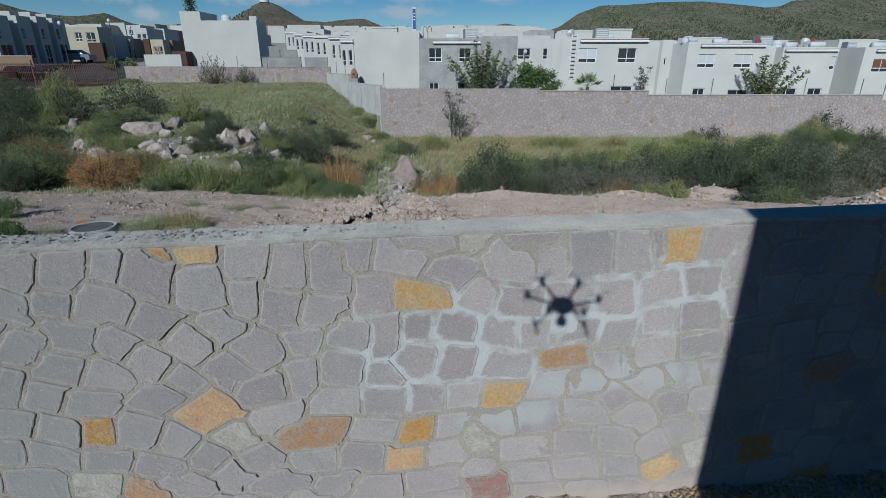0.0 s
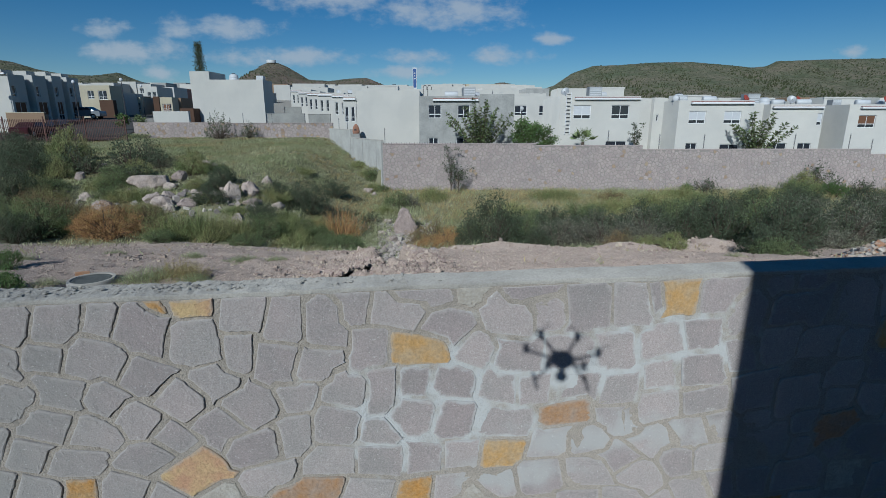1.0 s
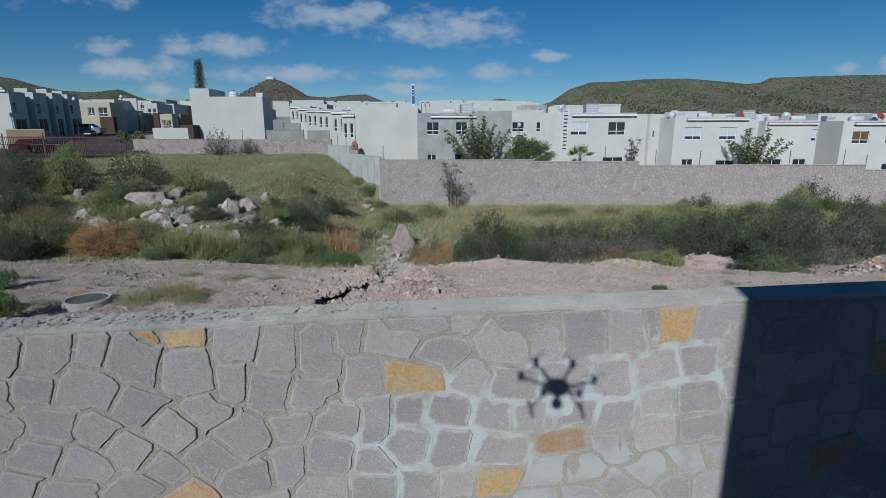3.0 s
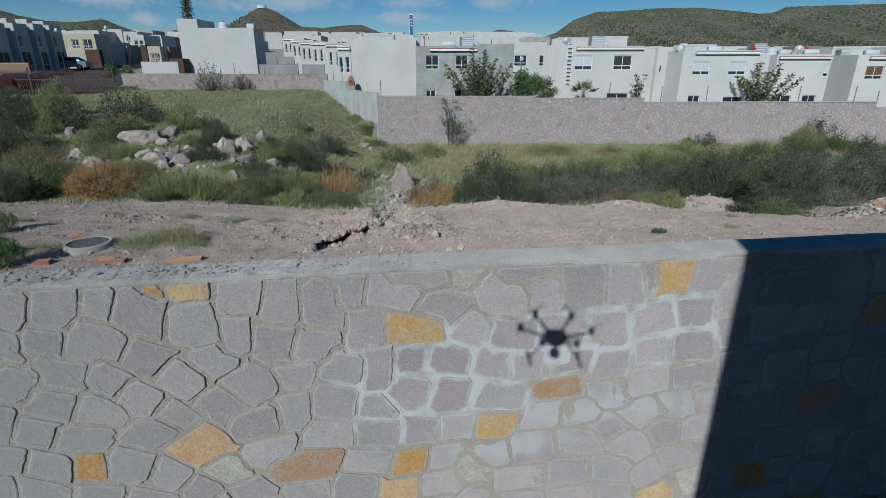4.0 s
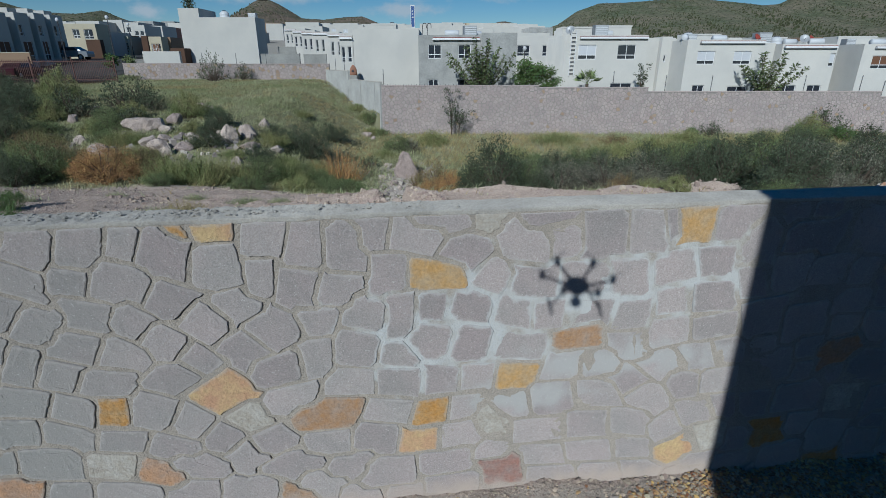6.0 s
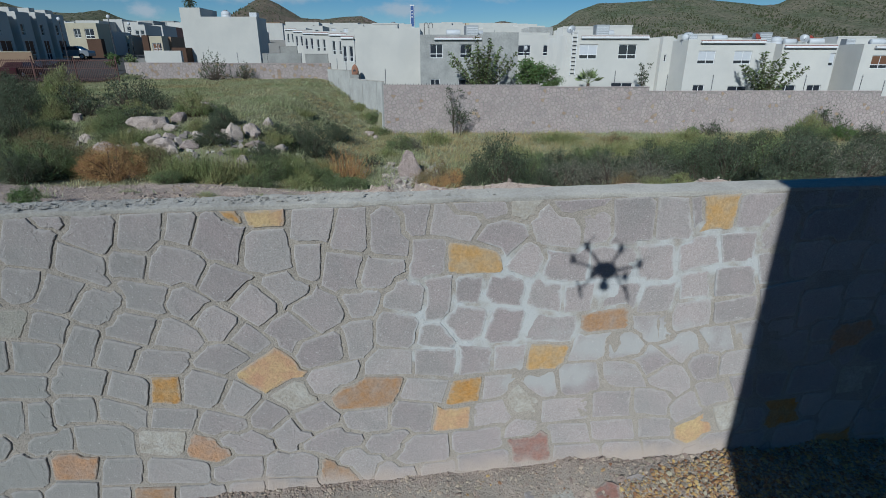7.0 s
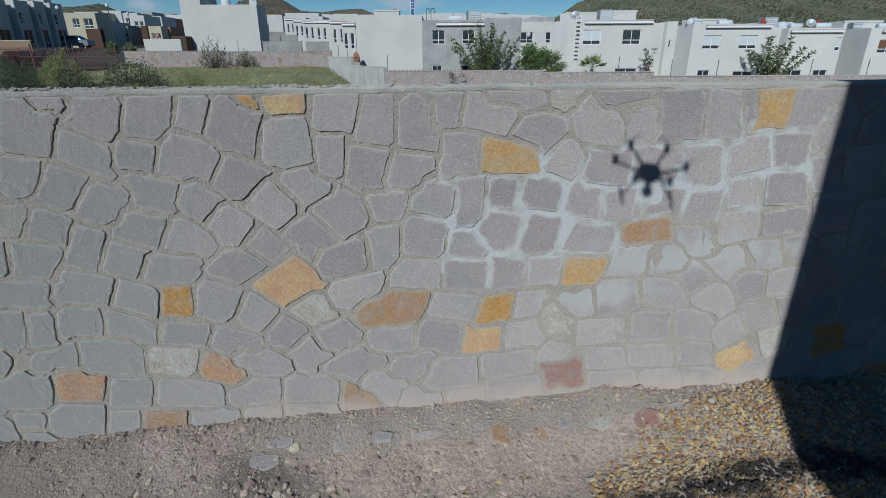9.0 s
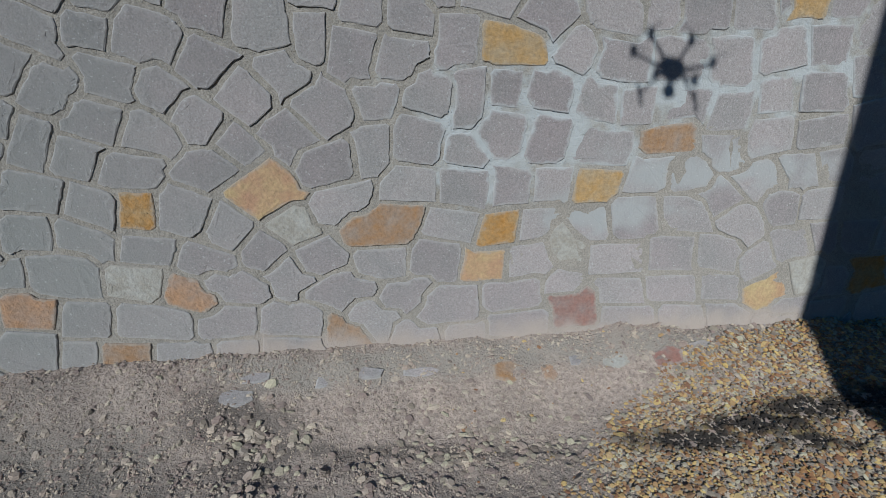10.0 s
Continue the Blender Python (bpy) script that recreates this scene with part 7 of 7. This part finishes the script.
rr = random.Random(77)
ROCKS = [rock_mesh(rr, rr.uniform(0.65, 0.95), 3) for _ in range(7)]
for me in ROCKS:
    me.materials.append(M["rock"])


def boulder(x, y, w, h, sink=0.33):
    o = tagged(new("boulder", rr.choice(ROCKS)), "pale pinkish grey boulder lying in the weeds", "rock", "boulders on the bank")
    o.matrix_basis = Matrix.Translation((x, y, land(x, y) + h * (0.5 - sink))) @ Matrix.Rotation(rr.uniform(0, 6.28), 4, "Z") @ Matrix.Rotation(rr.uniform(-0.3, 0.3), 4, "X") @ Matrix.Diagonal((w * 0.88, w * 0.8, h * 1.05, 1))


BOULDERS_BIG = ((-14.4, 25.0, 1.9, 1.1), (-13.7, 26.5, 0.9, 0.8), (-13.3, 24.8, 1.0, 0.45), (-9.8, 23.5, 0.8, 1.15), (-9.5, 24.8, 0.9, 0.9), (-9.2, 24.3, 0.45, 0.5), (-8.8, 23.3, 1.0, 0.5), (-8.0, 24.2, 1.0, 0.6), (-9.6, 27.8, 0.6, 0.65), (-12.9, 22.4, 1.1, 0.8), (-12.2, 21.9, 0.9, 0.7), (-12.6, 23.1, 0.6, 0.5),
                (-11.5, 21.1, 0.7, 0.6), (-14.7, 21.6, 1.0, 0.6), (-11.5, 23.7, 0.8, 0.5), (-18.3, 23.8, 1.2, 0.35), (-16.4, 23.0, 0.6, 0.5), (-8.2, 20.0, 0.6, 0.85), (-11.1, 21.9, 0.8, 0.5), (-18.9, 26.5, 0.5, 0.8), (-20.3, 30.6, 0.6, 0.4))
BOULDERS_SMALL = ((-14.0, 30.4, 0.9, 0.6), (-13.5, 30.1, 0.6, 0.5), (-14.4, 30.0, 0.6, 0.4), (-5.6, 37.6, 0.9, 0.5), (-5.0, 37.0, 0.6, 0.4), (-10.4, 24.2, 0.5, 0.45), (-2.3, 22.6, 0.55, 0.45), (-1.8, 20.6, 0.5, 0.4), (-2.2, 19.0, 0.4, 0.3), (-1.4, 19.6, 0.35, 0.28), (-2.6, 21.0, 0.35, 0.3), (-1.3, 22.4, 0.5, 0.35), (-2.9, 24.0, 0.5, 0.4), (-3.0, 27.5, 0.6, 0.4))
for x, y, w, h in BOULDERS_BIG + BOULDERS_SMALL:
    boulder(x, y, w, h)


def tilted_slab(x, y):
    """A thick broken slab of rock standing on its edge."""
    r = random.Random(2)
    g = Geo()
    rows = [[(-0.55, 0.30), (-0.13, 1.30), (0.12, 1.22), (0.62, 0.36), (0.48, -0.25), (-0.30, -0.25)], 0.42]
    vs, fs, _ = stone_shape(rows[0], r, rows[1], 0.03, 0.06, 4, 0.16)
    g.add([(a + 0.05 * noise.noise((a * 3, b * 3, c * 3)), b + 0.07 * noise.noise((a * 4, 2, c * 4)), c) for a, b, c in vs], fs)
    g.add([vs[k] for k in range(len(fs[-1]))], [tuple(reversed(range(len(fs[-1]))))])
    o = solid("boulder", g, M["rock"], "tilted pale rock slab standing in the washed-out channel", "rock", "boulders on the bank")
    o.matrix_basis = pose(x, y, land(x, y) + 0.05, -14, 4, 12)


tilted_slab(-1.8, 24.2)


def pebble_into(g, r, x, y, z, s, rot=True):
    """A low-sided rounded pebble."""
    a = r.uniform(0, math.pi)
    sx, sy, sz = s * r.uniform(0.8, 1.2), s * r.uniform(0.65, 1.0), s * r.uniform(0.55, 0.95)
    ca, sa = math.cos(a), math.sin(a)
    vs = []
    tx, ty = r.gauss(0, 0.25), r.gauss(0, 0.25)
    for rad, h in ((0.55, -0.45), (1.0, -0.05), (0.62, 0.4)):
        for k in range(6):
            q = rad * r.uniform(0.85, 1.1)
            px, py = sx * q * math.cos(k * math.pi / 3 + h), sy * q * math.sin(k * math.pi / 3 + h)
            vs.append((x + px * ca - py * sa, y + px * sa + py * ca, z + sz * h + px * tx + py * ty))
    fs = [(k, (k + 1) % 6, 6 + (k + 1) % 6, 6 + k) for k in range(6)] + [(6 + k, 6 + (k + 1) % 6, 12 + (k + 1) % 6, 12 + k) for k in range(6)] + [tuple(range(12, 18))]
    g.add(vs, fs)


def chunk_into(g, r, x, y, z, s):
    """An angular broken stone, turned any way."""
    q = Matrix.Rotation(r.uniform(0, 6.28), 3, Vector((r.gauss(0, 1), r.gauss(0, 1), r.gauss(0, 1))).normalized())
    a, b, c = s * r.uniform(0.7, 1.2), s * r.uniform(0.5, 0.9), s * r.uniform(0.4, 0.8)
    vs = [Vector((x, y, z)) + q @ Vector((sx * a * r.uniform(0.6, 1.05), sy * b * r.uniform(0.6, 1.05), sz * c * r.uniform(0.6, 1.05))) for sz in (-1, 1) for sx, sy in ((-1, -1), (1, -1), (1, 1), (-1, 1))]
    g.add(vs, [(3, 2, 1, 0), (4, 5, 6, 7), (0, 1, 5, 4), (1, 2, 6, 5), (2, 3, 7, 6), (3, 0, 4, 7)])


def grain_into(g, r, x, y, z, s):
    """A tiny angular grain or clod."""
    a = r.uniform(0, 1.6)
    vs = [(x + s * r.uniform(0.6, 1.3) * math.cos(a + k * 1.571), y + s * r.uniform(0.6, 1.3) * math.sin(a + k * 1.571), z - 0.3 * s) for k in range(4)]
    vs.append((x + s * r.uniform(-0.4, 0.4), y + s * r.uniform(-0.4, 0.4), z + s * r.uniform(0.5, 1.1)))
    g.add(vs, [(0, 1, 4), (1, 2, 4), (2, 3, 4), (3, 0, 4)])


def yard():
    r = random.Random(9)
    warm, pale, dirt = Geo(), Geo(), Geo()
    # the gravel heap against the wall
    for _ in range(56000):
        x, d = r.uniform(-0.4, 3.6), r.uniform(-1.9, 0.0)
        edge = along([(-1.9, -0.35), (-1.2, -0.2), (-0.75, 0.1), (-0.45, 0.35), (-0.2, 0.75), (-0.06, 1.2), (0, 1.5)], d) + 0.12 * noise.noise((x * 4, d * 4, 2))
        thin = smoothstep(0, 0.35, x - edge)
        grey = smoothstep(0.1, 0.5, x - along([(-1.9, 0.9), (-1.1, 1.5), (-0.7, 2.4), (0, 3.4)], d))
        if r.random() > thin * (1 - 0.9 * grey) + 0.02:
            continue
        y = wall_face(x) + d
        z = land(x, y) + r.uniform(0.0, 0.02) * thin
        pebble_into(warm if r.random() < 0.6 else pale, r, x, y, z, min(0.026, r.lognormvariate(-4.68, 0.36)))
    # pebbles in the dirt
    for _ in range(15000):
        x, d = r.uniform(-3.6, 2.4), -1.8 * r.random() ** 0.8
        if noise.noise((x * 1.6, d * 1.6, 4)) + r.uniform(-0.4, 0.4) < 0.0:
            continue
        y = wall_face(x) + d
        pebble_into(dirt if r.random() < 0.85 else pale, r, x, y, land(x, y) + 0.004, min(0.032, r.lognormvariate(-4.75, 0.55)))
    for k in range(36):
        x, d = r.gauss(-1.2 + 1.8 * (k % 3 == 0), 0.35), -0.75 + r.gauss(0, 0.13)
        y = wall_face(x) + d
        pebble_into(pale if r.random() < 0.5 else dirt, r, x, y, land(x, y) + 0.008, r.uniform(0.016, 0.032))
    # stones that rolled together in a shallow hollow
    for _ in range(70):
        x, d = r.gauss(-1.25, 0.14), -0.45 + r.gauss(0, 0.08)
        y = wall_face(x) + d
        pebble_into(r.choice((pale, dirt, dirt)), r, x, y, land(x, y) + 0.008, r.uniform(0.012, 0.034))
    for _ in range(160):
        x, d = r.gauss(-0.35, 0.45), -0.6 + 0.1 * (x + 0.3) + r.gauss(0, 0.08)
        y = wall_face(x) + d
        pebble_into(r.choice((pale, dirt)), r, x, y, land(x, y) + 0.006, r.uniform(0.009, 0.026))
    for _ in range(1300):
        x, d = r.uniform(-3.4, 1.7), -abs(r.gauss(0, 0.07))
        y = wall_face(x) + d
        pebble_into(dirt, r, x, y, land(x, y) + 0.004, min(0.02, r.lognormvariate(-5.25, 0.55)))
    grit = Geo()
    for _ in range(95000):
        x, d = r.uniform(-3.6, 1.9), -1.75 * r.random() ** 0.8
        n = noise.noise((x * 2.2, d * 2.2, 8)) + 0.6 * noise.noise((x * 6, d * 6, 8))
        if r.random() > 0.62 + 0.5 * n:
            continue
        y = wall_face(x) + d
        grain_into(grit, r, x, y, land(x, y), min(0.013, r.lognormvariate(-5.35, 0.42)))
    solid("grit", grit, M["pebble_dirt"], "coarse pinkish brown grit covering the yard", "grit", kind="stuff")
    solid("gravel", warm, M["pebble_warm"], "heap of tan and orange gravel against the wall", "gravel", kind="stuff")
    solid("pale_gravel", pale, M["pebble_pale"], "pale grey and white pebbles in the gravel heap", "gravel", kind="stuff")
    solid("dirt_pebbles", dirt, M["pebble_dirt"], "dusty pebbles strewn over the dirt", "pebbles", kind="stuff")


yard()


def lot_rubble():
    r = random.Random(14)
    g, b = Geo(), Geo()
    for _ in range(16000):
        y = r.uniform(6.0, 16.5)
        x = r.uniform(-0.95 * y - 0.5, 0.98 * y + 0.5)
        near_gully = math.exp(-((x + 1.6) / 1.4) ** 2 - ((y - 9.5) / 1.6) ** 2) + 0.8 * math.exp(-((x - 8.3) / 1.6) ** 2 - ((y - 15.2) / 1.0) ** 2) + 0.6 * math.exp(-((y - 14.2) / 0.7) ** 2) + 0.9 * math.exp(-((x + 6.4) / 0.9) ** 2 - ((y - 10.6) / 0.7) ** 2)
        if r.random() > 0.3 + near_gully or hollow(x, y) > 0.05 or abs(x - crack_x(y)) < 0.28 and 8.5 < y < 12:
            continue
        chunk_into(g, r, x, y, land(x, y), r.lognormvariate(-4.5, 0.6) * (1 + 1.2 * near_gully))
    clods = Geo()
    for _ in range(120000):
        y = 6.3 + 9.2 * r.random() ** 1.25
        x = r.uniform(-0.93 * y, 0.95 * y)
        pit = math.exp(-((x + 1.1) / 1.1) ** 2 - ((y - 8.9) / 1.3) ** 2)
        if r.random() > 0.55 + 0.5 * noise.noise((x * 0.9, y * 0.9, 8)) + 0.3 * noise.noise((x * 3, y * 3, 8)) + pit:
            continue
        s = r.lognormvariate(-4.75, 0.55) * (1 + 1.1 * pit)
        deep = hollow(x, y)
        if (deep < 0.05 or y > crust_edge(x) + 0.02) and not (abs(x - crack_x(y)) < 0.25 and 8.5 < y < 12):
            grain_into(clods, r, x, y, land(x, y) + deep + (0.015 if deep > 0.05 else 0.0), min(0.085, s))
    # broken lumps along the lip of the hollow and the crack
    for _ in range(420):
        x = r.uniform(-2.3, -0.95)
        y = crust_edge(x) + abs(r.gauss(0.04, 0.2))
        chunk_into(clods, r, x, y, land(x, y) + hollow(x, y) + 0.015, min(0.06, r.lognormvariate(-3.9, 0.45)))
    for _ in range(420):
        x, y = r.gauss(-0.35, 0.28), r.uniform(7.8, 9.6)
        if x > crack_x(y) + 0.25:
            chunk_into(clods, r, x, y, land(x, y) + 0.015, min(0.07, r.lognormvariate(-3.8, 0.45)))
    solid("dirt_clods", clods, M["clod"], "crumbly pinkish dirt clods and pebbles over the lot", "clods", kind="stuff")
    # washed stones down the channel
    wash = Geo()
    for _ in range(2400):
        y = 15.5 + 13 * r.random()
        x = along([(15, -1.6), (18, -1.9), (24, -2.0), (30, -2.6)], y) + r.gauss(0, 0.45 + 0.02 * y)
        chunk_into(wash, r, x, y, land(x, y) + 0.02, min(0.2, r.lognormvariate(-3.1, 0.55)))
    for _ in range(150):
        x, y = -11.3 + r.gauss(0, 2.6), 23.2 + r.gauss(0, 1.6)
        chunk_into(wash, r, x, y, land(x, y) + 0.03, min(0.32, r.lognormvariate(-2.3, 0.5)))
    # the heap of builders' rubble
    for _ in range(1300):
        x, y = 11.0 + r.gauss(0, 0.75), 11.8 + r.gauss(0, 0.5)
        h = 0.35 * math.exp(-((x - 11.1) / 1.0) ** 2 - ((y - 11.8) / 0.6) ** 2)
        chunk_into(r.choice((g, g, wash, wash, wash, b)), r, x, y, land(x, y) + h * r.uniform(0.6, 1.0), r.uniform(0.025, 0.085))
    # debris along the back of the wall's left half
    crumbs = Geo()
    for _ in range(700):
        x = -4.6 * r.random() ** 0.7
        y = wall_face(x) + r.uniform(0.05, 0.2)
        pebble_into(crumbs, r, x, y, WALL_TOP + 0.035, min(0.022, r.lognormvariate(-4.9, 0.5)))
    solid("washed_stones", wash, M["wash_stone"], "pale angular stones washed down the channel", "stones", kind="stuff")
    solid("mortar_crumbs", crumbs, M["cap"], "crumbs of broken grey mortar on the wall top", "rubble", kind="stuff")
    solid("rubble", g, M["pebble_dirt"], "loose dusty stones and clods strewn over the lot", "rubble", kind="stuff")
    solid("brick_rubble", b, M["brick_red"], "broken red brick bits in the rubble", "rubble", kind="stuff")
    brick = Geo().box(-0.1, 0.1, -0.05, 0.05, -0.035, 0.03).mesh("brick", M["brick_red"])
    for x, y, t in ((-4.8, 6.9, 15), (-6.1, 8.2, 40), (-5.6, 6.75, 5), (6.8, 15.3, 20)):
        o = tagged(new("brick", brick), "broken orange-red brick lying in the dirt", "brick", "loose bricks")
        o.matrix_basis = pose(x, y, land(x, y) + 0.03, rr.uniform(-8, 8), rr.uniform(-8, 8), t)


lot_rubble()
slab = Geo().box(-0.24, 0.24, -0.06, 0.06, -0.06, 0.022).mesh("clay_slab", M["brick_red"])
for x, y, t in ((-4.75, 6.85, 4), (-6.3, 6.8, -3), (-3.7, 6.95, 6)):
    o = tagged(new("clay_slab", slab), "long flat orange clay slab half sunk in the dirt", "clay slab", "clay slabs behind the wall")
    o.matrix_basis = pose(x, y, land(x, y) + 0.01, 4, -3, t)
mh = thing("manhole", "raised concrete manhole ring with a dark cast cover", "manhole", (-5.5, 7.57, 0.4))
mh.scale = (0.7, 0.7, 0.8)
part("ring", Geo().lathe([(0.40, -0.2), (0.50, -0.2), (0.48, 0.13), (0.46, 0.16), (0.41, 0.16), (0.40, 0.11)], 32), M["cap"], mh, "rough concrete ring")
part("cover", Geo().lathe([(0.01, 0.105), (0.395, 0.105), (0.395, 0.145), (0.35, 0.15), (0.31, 0.14), (0.2, 0.145), (0.01, 0.145)], 32), M["iron"], mh, "dark cast-iron cover")


# ---- the small hovering drone whose shadow falls on the wall ----
def drone(at):
    d = thing("drone", "small dark six-armed drone hovering behind the viewer", "drone", at, -7)
    body = Geo().lathe([(0.01, -0.045), (0.04, -0.04), (0.064, -0.01), (0.06, 0.022), (0.034, 0.036), (0.01, 0.038)], 16)
    part("body", body, M["drone"], d, smooth=True)
    for k in range(6):
        a = math.radians(60 * k)
        c, s = math.cos(a), math.sin(a)
        arm = part("arm", Geo().tube([(0.05 * c, 0.05 * s, 0.0), (0.195 * c, 0.195 * s, 0.045)], [0.009, 0.007], 8), M["drone"], d)
        part("motor", Geo().lathe([(0.004, 0.03), (0.015, 0.03), (0.016, 0.07), (0.004, 0.078)], 12, (0.195 * c, 0.195 * s, 0)), M["drone"], arm)
        b = a * 1.7 + 0.4
        q = Geo()
        for sgn in (0, math.pi):
            e, w = (math.cos(b + sgn), math.sin(b + sgn)), 0.006
            q.add([(0.195 * c - e[1] * 0.003, 0.195 * s + e[0] * 0.003, 0.079), (0.195 * c + e[1] * 0.003, 0.195 * s - e[0] * 0.003, 0.079), (0.195 * c + e[0] * 0.07 + e[1] * w, 0.195 * s + e[1] * 0.07 - e[0] * w, 0.081), (0.195 * c + e[0] * 0.07 - e[1] * w, 0.195 * s + e[1] * 0.07 + e[0] * w, 0.081)], [(0, 1, 2, 3)])
        part("propeller", q, M["drone"], arm)
    for s in (-1, 1):
        leg = part("leg", Geo().tube([(s * 0.06, 0, -0.03), (s * 0.14, 0, -0.14)], 0.006, 8), M["drone"], d)
        part("skid", Geo().tube([(s * 0.14, -0.09, -0.14), (s * 0.14, 0.09, -0.14)], 0.008, 8), M["drone"], leg)
    cam_ball = Geo().lathe([(0.004, -0.135), (0.024, -0.125), (0.032, -0.105), (0.024, -0.082), (0.012, -0.07), (0.012, -0.04)], 14)
    part("gimbal_camera", cam_ball, M["drone"], d, smooth=True)


drone((-0.158, -0.564, 3.315))
